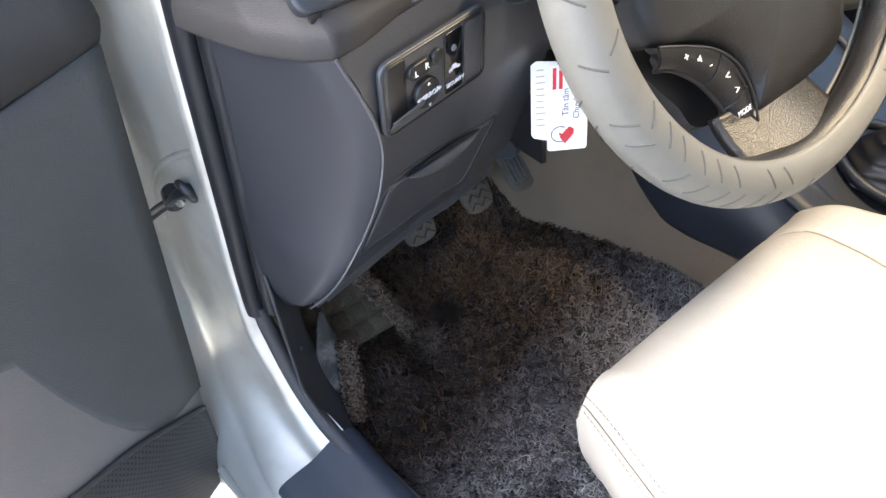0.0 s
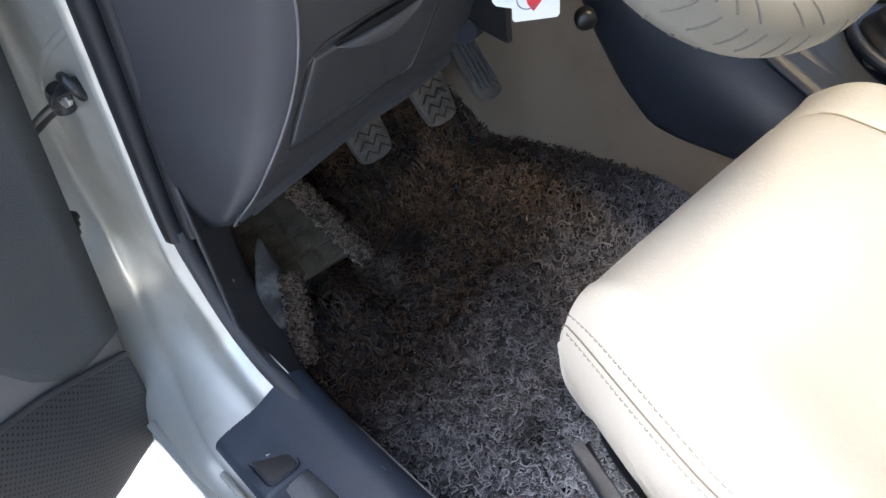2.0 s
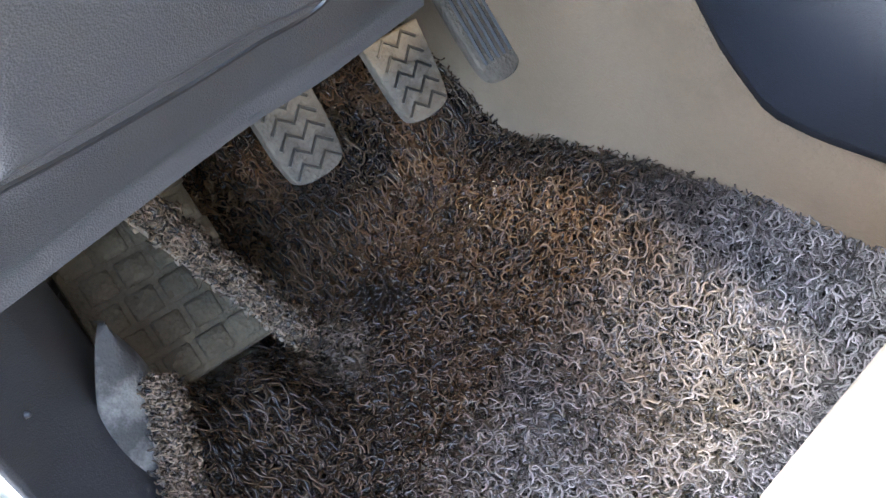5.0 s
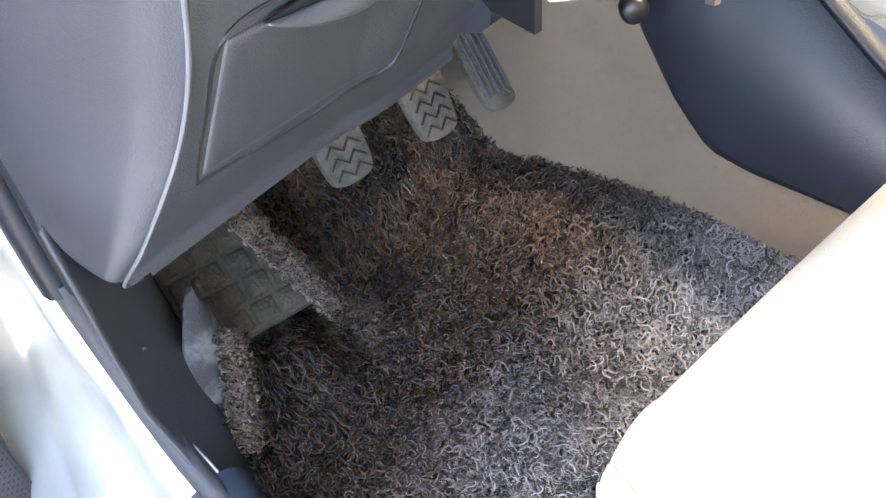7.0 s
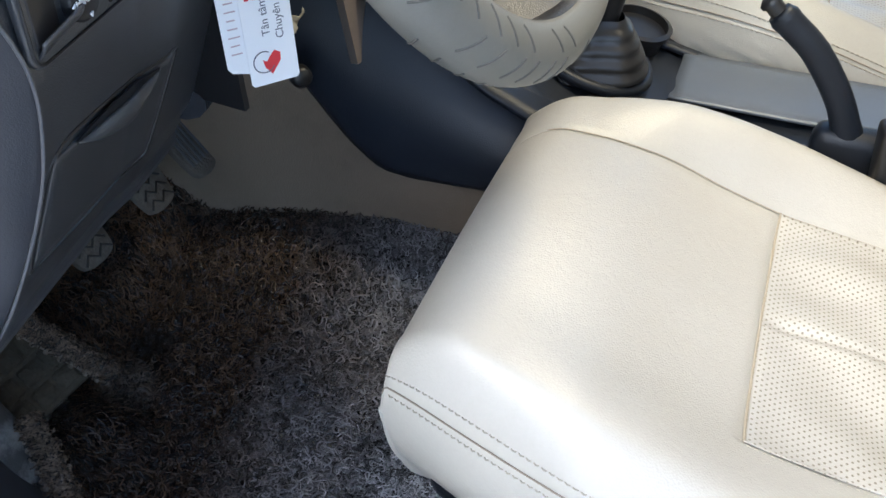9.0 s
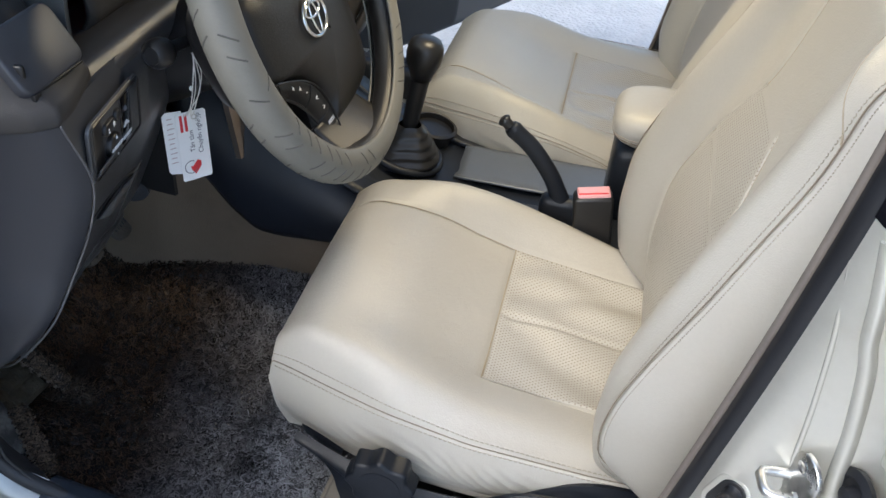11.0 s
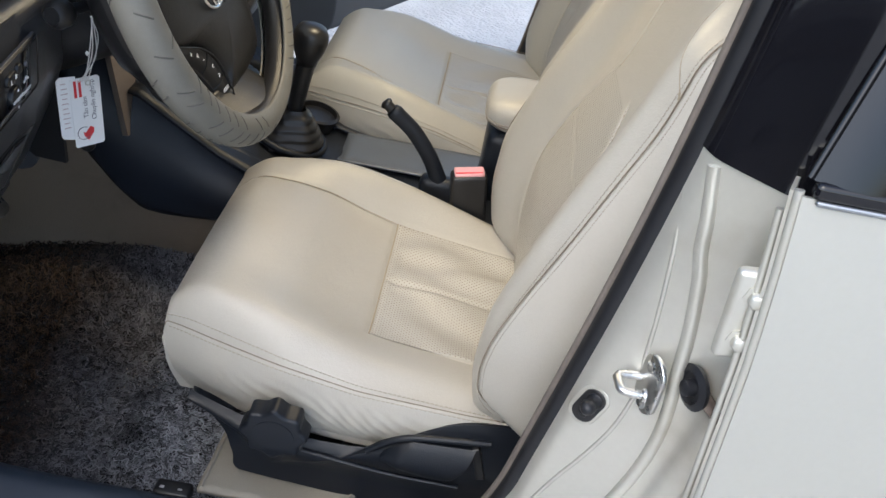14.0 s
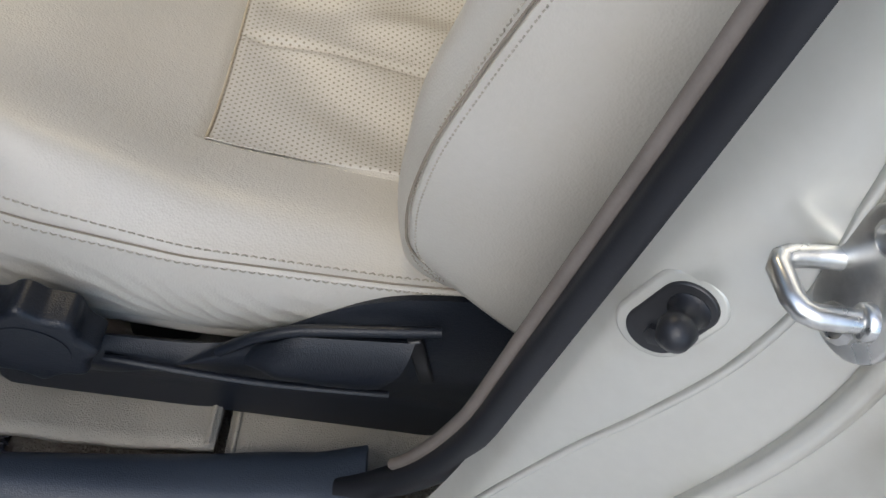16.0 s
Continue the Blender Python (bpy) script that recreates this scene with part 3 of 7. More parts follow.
striker = thing("door_striker", (-0.742, -0.264, 0.912), "bright zinc door striker bolted to the pillar", "striker")
part("striker_plate", plate(stadium(0.034, 0.060), (-0.7525, -0.2715, 0.912), (-0.93, -0.36, 0), (0.05, 0, 1), 0.004, 0.0015), STEEL, striker)
sa, sb = Vector((-0.7405, -0.2680, 0.9085)), Vector((-0.7655, -0.2650, 0.9095))
part("striker_loop", tube([sa, sa + Vector((0, 0.010, 0)), sa + Vector((-0.001, 0.021, 0)), sa + Vector((-0.0025, 0.0245, 0)), sa + Vector((-0.006, 0.0265, 0)),
                           sb + Vector((0.006, 0.0225, 0)), sb + Vector((0.002, 0.0205, 0)), sb + Vector((0.0003, 0.017, 0)), sb + Vector((0, 0.008, 0)), sb], 0.0040, 12, up=(0, 0, 1)), STEEL, striker)
for root in (sa, sb):
    part("loop_collar", lathe([(0.0062, 0), (0.0062, 0.0025), (0.0050, 0.0035)], tuple(root), (0, 1, 0), 14), STEEL, striker)
for x, z in ((-0.748, 0.929), (-0.7535, 0.892)):
    part("screw", lathe([(0.0075, 0), (0.0075, 0.002), (0.005, 0.0035), (0.0030, 0.0025)], (x, -0.2685, z), (-0.36, 0.93, 0), 12), STEEL, striker)
striker.location = (-0.742, -0.264, 0.912)

LINK_STEEL = material("browned_steel", (0.16, 0.13, 0.115), 0.45, metal=0.7, vary=0.3, scale=90)
link = thing("door_check_link", (-0.775, -0.295, 0.935), "dark rubber grommet with a steel check link", "door check")
part("grommet", lathe([(0.020, 0), (0.021, 0.004), (0.015, 0.007), (0.013, 0.004), (0.008, 0.004), (0.007, 0.012), (0.003, 0.014)], (-0.7650, -0.3035, 0.930), (-0.35, 0.93, 0), 24), RUBBER, link)
part("link_arm", tube([(-0.764, -0.305, 0.931), (-0.775, -0.312, 0.926), (-0.781, -0.322, 0.918), (-0.784, -0.336, 0.910)], 0.0075, 8, flat=0.7), LINK_STEEL, link, "browned steel check arm")


THIN = [(0.690, -0.248, 1.115), (0.700, -0.252, 1.068), (0.7207, -0.2555, 1.030), (0.7269, -0.2604, 0.974), (0.732, -0.2625, 0.930), (0.7365, -0.265, 0.889), (0.7360, -0.258, 0.840), (0.7315, -0.2425, 0.790), (0.7250, -0.2205, 0.729), (0.7089, -0.185, 0.615)]
RIDGE = [(0.705, -0.262, 1.118), (0.718, -0.2685, 1.079), (0.727, -0.2725, 1.048), (0.7330, -0.279, 1.022), (0.7428, -0.2868, 0.970), (0.7468, -0.2895, 0.930), (0.7480, -0.2945, 0.875), (0.7495, -0.2910, 0.822), (0.7485, -0.279, 0.762), (0.7450, -0.258, 0.690), (0.742, -0.225, 0.620), (0.740, -0.17, 0.545), (0.752, -0.09, 0.47)]
for side in (-1, 1):
    skin_tree = BVHTree.FromPolygons(*[[tuple(q) for q in part_list] for part_list in jamb(side, 0, 17)[:2]])

    def pressed(points, n, proud):
        """A line laid on the jamb's surface, seen from outside."""
        out = []
        for x, y, z in spline(points, n):
            hit = skin_tree.ray_cast(Vector((side * 0.9, y, z)), Vector((-side, 0, 0)))[0]
            out.append((side * ((min(abs(hit.x), x + 0.012) if hit else x) + proud), y, z))
        xs = np.array([p[0] for p in out])
        xs = np.convolve(np.pad(xs, 4, mode="edge"), np.ones(9) / 9, "valid")
        return [(a, p[1], p[2]) for a, p in zip(xs, out)]
    part("pressed_line", tube(pressed(THIN, 60, 0.0003), 0.0022, 8), PAINT_JAMB, car)
    part("pressed_ridge", tube(pressed(RIDGE, 80, 0.0004), 0.0062, 10), PAINT_JAMB, car)


def hinge(door, z, y, upright):
    if upright:
        leaf = part("hinge", box((-0.793, y, z), (0.012, 0.034, 0.085), 0.006, 3, Matrix.Rotation(radians(-5), 3, "X")), PAINT_JAMB, door, "silver painted door hinge")
        spots = [(y + 0.001, z + 0.021), (y - 0.001, z - 0.021)]
    else:
        leaf = part("hinge", box((-0.793, y - 0.012, z), (0.012, 0.085, 0.032), 0.005, 3, Matrix.Rotation(radians(9), 3, "Z") @ Matrix.Rotation(radians(4), 3, "X")), PAINT_JAMB, door, "silver painted door hinge")
        spots = [(y + 0.012, z + 0.001), (y - 0.020, z - 0.001)]
    for yy, zz in spots:
        part("bolt", lathe([(0.0105, 0), (0.0105, 0.002), (0.007, 0.0025), (0.007, 0.008), (0.005, 0.0095)], (-0.799, yy, zz), (-1, 0.12, 0), 6), PAINT_JAMB, leaf)


# ---------------------------------------------------------------- rear door, shut
def rear_door(side):
    d = thing("rear_door", (side * 0.81, -0.75, 0.33), "silver-beige rear car door, shut, with dark glass", "car door")

    def skin(y, z):
        return side * (0.800 + 0.022 * math.sin(math.pi * min(1, max(0, (z - 0.30) / 0.95))) + 0.010 * min(1, (-0.30 - y) / 0.3) - 0.015 * max(0, (z - 1.0) / 0.2) ** 2)
    front = lambda z: float(np.interp(z, (0.33, 0.60, 0.72, 1.00, 1.148), (-0.335, -0.338, -0.3335, -0.312, -0.297)))
    rows = [[(skin(y, z), y, z) for y in [front(z) - 0.9 * s for s in np.linspace(0, 1, 24)]] for z in np.linspace(0.34, 1.148, 36)]
    part("outer_skin", shell(rows, 0.004 * side), PAINT, d)
    edge = [[(skin(front(z), z) - side * 0.004 - side * k * 0.022, front(z) + 0.0035 - 0.010 * k, z) for k in np.linspace(0, 1, 4)] for z in np.linspace(0.34, 1.148, 36)]
    part("front_flange", shell(edge, 0.003), PAINT_JAMB, d)
    part("hem_edge", tube([(skin(front(z), z) - side * 0.002, front(z) + 0.001, z) for z in np.linspace(0.34, 1.15, 30)], 0.0038, 8), PAINT, d)
    part("hem_edge", tube([(skin(front(z), z) - side * 0.012, front(z) + 0.007, z) for z in np.linspace(0.34, 1.13, 30)], 0.003, 8), PAINT_JAMB, d)
    part("belt_moulding", box((side * 0.801, -0.745, 1.155), (0.012, 0.885, 0.013), 0.004), BLACK_GLOSS, d, "black belt moulding")
    part("belt_strip", box((side * 0.806, -0.748, 1.1475), (0.005, 0.885, 0.004), 0.0015), ALU, d)
    # window frame upright, leaning back, and glass
    lean = lambda z: -0.303 - 0.26 * (z - 1.16)
    inn = lambda z: side * (0.792 - 0.30 * (z - 1.16))
    fr = [[(inn(z) + side * 0.006 * math.sin(math.pi * k), lean(z) - 0.065 * k, z) for k in np.linspace(0, 1, 8)] for z in np.linspace(1.158, 1.44, 14)]
    part("window_frame", shell(fr, 0.008 * side), BLACK_GLOSS, d, "gloss black window frame")
    part("frame_seal", tube([(inn(z) - side * 0.002, lean(z) - 0.066, z) for z in np.linspace(1.16, 1.44, 12)], 0.005, 8), RUBBER, d)
    part("frame_edge", tube([(inn(z) - side * 0.001, lean(z) + 0.001, z) for z in np.linspace(1.158, 1.44, 12)], 0.0035, 8), BLACK_GLOSS, d)
    gl = [[(inn(z) - side * 0.006, lean(z) - 0.068 - 0.75 * k, z) for k in np.linspace(0, 1, 8)] for z in np.linspace(1.15, 1.44, 10)]
    part("pane", shell(gl, 0.004 * side), GLASS_DARK if side < 0 else SCREEN, d, "dark tinted glass" if side < 0 else "tinted glass")
    return d


GLASS_DARK = material("tinted_glass", (0.012, 0.013, 0.015), 0.04, vary=0.02, spec=0.6, rough_vary=0.01)
left_rear = rear_door(-1)
hinge(left_rear, 0.702, -0.288, False)
hinge(left_rear, 1.037, -0.302, True)
rear_door(1)


# ---------------------------------------------------------------- bonnet, boot and wheels of the same car
part("bonnet", shell([[(x, y, 1.035 - 0.10 * ((y - 0.98) / 0.9) ** 2 - 0.05 * (x / 0.74) ** 2) for x in np.linspace(-0.74, 0.74, 16)] for y in np.linspace(1.10, 1.86, 14)], 0.01), PAINT, car, "silver-beige bonnet")
part("nose", shell([[(x, 1.86 + 0.10 * math.sin(math.pi * s) - 0.08 * (x / 0.74) ** 2, 0.93 - 0.62 * s) for x in np.linspace(-0.74, 0.74, 16)] for s in np.linspace(0, 1, 12)], -0.01), PAINT, car, "silver-beige nose")
part("boot_lid", shell([[(x, y, 1.03 - 0.05 * ((y + 1.9) / 0.6) ** 2 - 0.04 * (x / 0.7) ** 2) for x in np.linspace(-0.72, 0.72, 14)] for y in np.linspace(-1.90, -2.42, 10)], -0.01), PAINT, car, "silver-beige boot lid")
part("tail", shell([[(x, -2.42 - 0.08 * math.sin(math.pi * s) + 0.06 * (x / 0.74) ** 2, 0.99 - 0.68 * s) for x in np.linspace(-0.74, 0.74, 14)] for s in np.linspace(0, 1, 12)], 0.01), PAINT, car, "silver-beige tail")
part("underbody", box((0, -0.25, 0.335), (1.42, 3.9, 0.05), 0.02), BLACK, car)
TYRE = material("black_tyre", (0.022, 0.022, 0.022), 0.85, vary=0.2, scale=20)
for side in (-1, 1):
    part("rear_wing", shell([[(side * (0.80 - 0.05 * (1 - math.sin(math.pi * s))), y, 0.34 + 0.80 * s) for s in np.linspace(0.02, 0.98, 14)] for y in np.linspace(-1.245, -2.42, 14)], -0.01 * side), PAINT, car, "silver-beige rear wing")
    for y in (1.32, -1.62):
        wh = part("wheel", lathe([(0.20, -0.09), (0.285, -0.095), (0.302, -0.07), (0.302, 0.07), (0.285, 0.095), (0.20, 0.09)], (side * 0.70, y, GROUND + 0.302), (side, 0, 0), 40), TYRE, car, "black tyred wheel")
        part("rim", lathe([(0.205, 0.06), (0.200, 0.092), (0.185, 0.090), (0.17, 0.07), (0.06, 0.075), (0.03, 0.088), (0.004, 0.088)], (side * 0.70, y, GROUND + 0.302), (side, 0, 0), 40), ALU, wh, "silver rim")


# ---------------------------------------------------------------- seats
SEAT_Q = 0.57      # where the seams between the middle and the bolsters lie, as a share of the half width
zc_of = smooth_curve((-0.22, -0.12, 0.0, 0.06, 0.12, 0.17, 0.21, 0.235, 0.27), (0.618, 0.628, 0.640, 0.660, 0.688, 0.704, 0.711, 0.711, 0.704))
zs_inner = smooth_curve((-0.24, -0.17, -0.08, 0.0, 0.1, 0.15, 0.205, 0.262, 0.29), (0.565, 0.592, 0.632, 0.655, 0.668, 0.668, 0.664, 0.666, 0.664))
hw_of = smooth_curve((-0.22, -0.14, 0.0, 0.10, 0.15, 0.205, 0.262, 0.29), (0.240, 0.243, 0.242, 0.234, 0.221, 0.204, 0.187, 0.180))
zs_of = smooth_curve((-0.22, -0.14, 0.0, 0.1, 0.15, 0.205, 0.262, 0.29), (0.648, 0.650, 0.655, 0.666, 0.666, 0.664, 0.666, 0.664))
bolster_outer = smooth_curve((-0.24, -0.1, 0.0, 0.06, 0.12, 0.19, 0.27), (0.026, 0.031, 0.037, 0.036, 0.024, 0.007, 0.0))
bolster_inner = smooth_curve((-0.24, -0.15, -0.08, 0.0, 0.06, 0.12, 0.19, 0.27), (0.006, 0.012, 0.030, 0.050, 0.048, 0.030, 0.008, 0.0))


def cushion_place(q, v):
    """Place on the cushion in seat axes. q: -1..1 over the top, beyond that down the sides to +-1.6; v: 0 at the back to 1 at the
    front edge, beyond that down the front to 1.3."""
    q, v = np.asarray(q, float), np.asarray(v, float)
    vt = np.minimum(v, 1)
    qa = np.minimum(np.abs(q), 1)
    y = -0.24 + vt * (0.504 - 0.003 * qa ** 2)
    w = hw_of(y)
    x = np.clip(q, -1, 1) * w
    b = np.where(q < 0, bolster_outer(y), bolster_inner(y))
    prof = np.where(q < 0, np.interp(qa, np.linspace(0, 1, 101), BOLSTER_SOFT), np.interp(qa, np.linspace(0, 1, 101), BOLSTER_SHAPE))
    z = zc_of(y) + b * prof
    k = np.clip((qa - 0.80) / 0.20, 0, 1)
    z = z * (1 - k ** 2) + np.where(q < 0, zs_of(y), zs_inner(y)) * k ** 2
    # soft rounding over the front lip
    f = np.clip((vt - 0.88) / 0.12, 0, 1)
    z = z - 0.028 * f ** 2.2 * (1 - 0.85 * np.clip((qa - 0.8) / 0.2, 0, 1))
    # pillow between the cross seam and the front
    z = z + 0.006 * np.sin(np.pi * np.clip(y / 0.26, 0, 1)) * np.where(q < 0, np.clip(1 - (qa / 0.85) ** 2, 0, 1) ** 2, np.clip(1 - (qa / 0.57) ** 4, 0, 1))
    # sides
    s = np.clip((np.abs(q) - 1) / 0.6, 0, 1)
    g = np.clip((v - 1) / 0.3, 0, 1)
    bulge = 0.010 * np.sin(np.pi * np.minimum(s * 1.15, 1)) * np.clip((0.27 - y) / 0.10, 0, 1) - 0.008 * s ** 2
    x = x + np.sign(q) * bulge * (1 - g)
    # front face; round the corner whichever of the two falls further leads
    y = y + 0.006 * np.sin(np.pi * np.minimum(g * 1.6, 1)) - 0.030 * g ** 2
    fore = np.clip((y - 0.10) / 0.14, 0, 1)
    corner = np.clip((np.abs(q) - 0.72) / 0.34, 0, 1)
    corner = corner * corner * (3 - 2 * corner)
    z = z - np.maximum(s, g) * (z - 0.550 + 0.030 * fore * (1 - 0.35 * corner))
    m = np.maximum(s, g)
    x = x - np.sign(q) * fore * corner * (0.010 * m ** 3 - 0.004 * np.sin(np.pi * np.minimum(m * 1.2, 1)))
    y = y - fore ** 3 * corner * (0.014 * m ** 3)
    x = x * (1 - 0.03 * g)
    return x, y, z


_q = np.linspace(0, 1, 101)
BOLSTER_SHAPE = np.interp(_q, (0, 0.45, 0.57, 0.70, 0.82, 0.92, 1.0), (0, 0.02, 0.10, 0.66, 1.0, 0.9, 0.45))
BOLSTER_SOFT = np.interp(_q, (0, 0.25, 0.45, 0.57, 0.70, 0.82, 0.92, 1.0), (0, 0.04, 0.20, 0.42, 0.78, 1.0, 0.9, 0.45))
BOLSTER_SOFT = np.convolve(np.pad(BOLSTER_SOFT, 14, mode="edge"), np.hanning(29) / np.hanning(29).sum(), "valid")
BOLSTER_SHAPE = np.convolve(np.pad(BOLSTER_SHAPE, 14, mode="edge"), np.hanning(29) / np.hanning(29).sum(), "valid")


def cushion_grid(q0, q1, nq, v0, v1, nv, wrinkles=False):
    Q, V = np.meshgrid(np.linspace(q0, q1, nq), np.linspace(v0, v1, nv))
    x, y, z = cushion_place(Q, V)
    # grooves along the seams
    w = hw_of(y)
    for qs, depth in ((SEAT_Q, 0.0018), (-1.0, 0.003), (1.0, 0.003)):
        z = z - depth * np.exp(-(((Q - qs) * w) / 0.0045) ** 2)
    inside = np.abs(Q) < SEAT_Q
    z = z - np.where(inside, 0.0025, 0) * np.exp(-((y - CROSS) / 0.004) ** 2)
    z = z + np.where(inside & (y < CROSS), 1, 0) * wrinkle(x, y)
    # gathers low on the sides
    s = np.clip((np.abs(Q) - 1.08) / 0.4, 0, 1)
    x = x + np.sign(Q) * np.sin(np.pi * s) * (0.0007 * np.sin(y * 95 + 9 * np.sin(13 * y)) + 0.0006 * np.sin(y * 210 + 25 * s + 5 * np.sin(31 * y))) * np.clip((0.20 - y) / 0.1, 0, 1)
    return x, y, z


CROSS = 0.006


def wrinkle(x, y):
    """Sagging folds of the thin perforated piece."""
    d = CROSS - y
    fade = np.clip(d / 0.02, 0, 1)
    u = x / 0.14
    return fade * (0.0038 * np.sin(2.2 + 26 * d + 3.2 * np.sin(4.0 * u + 1)) * np.exp(-((u - 0.35) / 0.5) ** 2)
                   + 0.0030 * np.sin(9 * u + 30 * d) * np.clip(d / 0.08, 0, 1)
                   - 0.006 * np.exp(-((u - 0.02) / 0.035) ** 2) * 0.6)


back_mid = smooth_curve((0.58, 0.66, 0.72, 0.80, 0.90, 1.0, 1.1, 1.2, 1.27), (-0.196, -0.186, -0.180, -0.187, -0.213, -0.245, -0.276, -0.305, -0.330))
back_half = smooth_curve((0.58, 0.68, 0.80, 0.95, 1.06, 1.13, 1.175, 1.215), (0.238, 0.258, 0.263, 0.258, 0.246, 0.230, 0.206, 0.165))
back_bolster = smooth_curve((0.58, 0.68, 0.80, 0.95, 1.10, 1.20, 1.27), (0.040, 0.052, 0.056, 0.050, 0.036, 0.020, 0.006))
back_seam = smooth_curve((0.58, 0.66, 0.70, 0.75, 0.80, 0.86, 0.93, 1.0, 1.08, 1.16, 1.21, 1.27), (-0.165, -0.148, -0.139, -0.133, -0.140, -0.161, -0.189, -0.216, -0.249, -0.271, -0.282, -0.300))
BACK_TALL = 0.608


def back_place(q, t):
    """Place on the backrest. q: -1..1 over the front, beyond that round the side to +-1.7; t: 0 at the bottom to 1 at the top edge,
    beyond that over the top to 1.25."""
    q, t = np.asarray(q, float), np.asarray(t, float)
    qa = np.minimum(np.abs(q), 1)
    tt = np.minimum(t, 1)
    lift = 0.078 * np.clip((qa - 0.82) / 0.18, 0, 1) ** 2
    z = 0.60 + lift + tt * (BACK_TALL - 0.035 * qa ** 3 - lift)
    hw = back_half(z)
    x = np.clip(q, -1, 1) * hw
    x = np.where(q > 0, x * (1 - 0.24 * np.clip((z - 0.80) / 0.32, 0, 1) ** 1.3), x)
    y = back_mid(z) + back_bolster(z) * np.interp(qa, np.linspace(0, 1, 101), BOLSTER_SHAPE)
    k = np.clip((qa - 0.86) / 0.14, 0, 1)
    y = y * (1 - k ** 2) + back_seam(z) * k ** 2
    f = np.clip((tt - 0.90) / 0.10, 0, 1)
    y = y - 0.030 * f ** 2.2
    lo = np.clip((0.09 - tt) / 0.09, 0, 1)
    y = y - 0.030 * lo ** 2
    s = np.clip((np.abs(q) - 1) / 0.7, 0, 1)
    x = x + np.sign(q) * 0.024 * (1 - (1 - s) ** 2.4)
    y = y - s * 0.115
    z = z + s * 0.012 - np.where(tt < 0.14, 0.040 * np.sin(np.pi * np.minimum(s * 0.75, 1)) * (1 - tt / 0.14) ** 1.5, 0)
    g = np.clip((t - 1) / 0.25, 0, 1)
    y = y - g * 0.10
    z = z + 0.014 * np.sin(np.pi * g * 0.8)
    return x, y, z


def back_grid(q0, q1, nq, t0, t1, nt):
    Q, T = np.meshgrid(np.linspace(q0, q1, nq), np.linspace(t0, t1, nt))
    x, y, z = back_place(Q, T)
    w = back_half(z)
    for qs, depth in ((-1.0, 0.0035), (1.0, 0.0035)):
        y = y - depth * np.exp(-(((Q - qs) * w) / 0.0045) ** 2)
    # the seams of the middle: a pointed insert below, one seam above
    e = insert_edge(z)
    near = np.abs(np.abs(Q * w) - e)
    y = y - 0.0035 * np.exp(-(near / 0.004) ** 2) * np.where((np.abs(Q) < 0.9) & ((Q > 0) | (z < 1.015)), 1, 0)
    return x, y, z


insert_edge = smooth_curve((0.58, 0.66, 0.74, 0.84, 0.93, 1.015, 1.05, 1.15, 1.27), (0.085, 0.105, 0.130, 0.142, 0.118, 0.064, 0.060, 0.085, 0.12))


def rows_of(x, y, z, cx, s, dy, dz):
    return np.stack([cx + s * x, y + dy, z + dz], axis=-1)


def stitches(points, normals, length=0.0040, gap=0.0020, r=0.00062):
    """A row of short raised threads along a line of places."""
    P = np.array(points)
    seg = np.linalg.norm(np.diff(P, axis=0), axis=1)
    acc = np.concatenate([[0], np.cumsum(seg)])
    out, d = [], gap
    at = lambda s: np.array([np.interp(s, acc, P[:, k]) for k in range(3)])
    N = np.array(normals)
    nat = lambda s: np.array([np.interp(s, acc, N[:, k]) for k in range(3)])
    while d + length < acc[-1]:
        a, m, b = at(d), at(d + length / 2) , at(d + length)
        n = nat(d + length / 2)
        out.append(tube([a - n * r, m + n * r * 1.2, b - n * r], r, 5))
        d += length + gap
    return join(*out)


def line_on(place, qs, vs, cx, s, dy, dz, lift=0.0):
    """Places and normals along a line on a cushion or backrest."""
    qs, vs = np.asarray(qs, float), np.asarray(vs, float)
    p = np.stack(place(qs, vs), -1)
    a = np.stack(place(qs + 0.01, vs), -1) - np.stack(place(qs - 0.01, vs), -1)
    b = np.stack(place(qs, vs + 0.01), -1) - np.stack(place(qs, vs - 0.01), -1)
    n = np.cross(a, b)
    n /= np.linalg.norm(n, axis=1, keepdims=True) + 1e-9
    p = p + n * lift
    flip = np.array([s, 1, 1])
    return np.array([cx, dy, dz]) + p * flip, n * flip


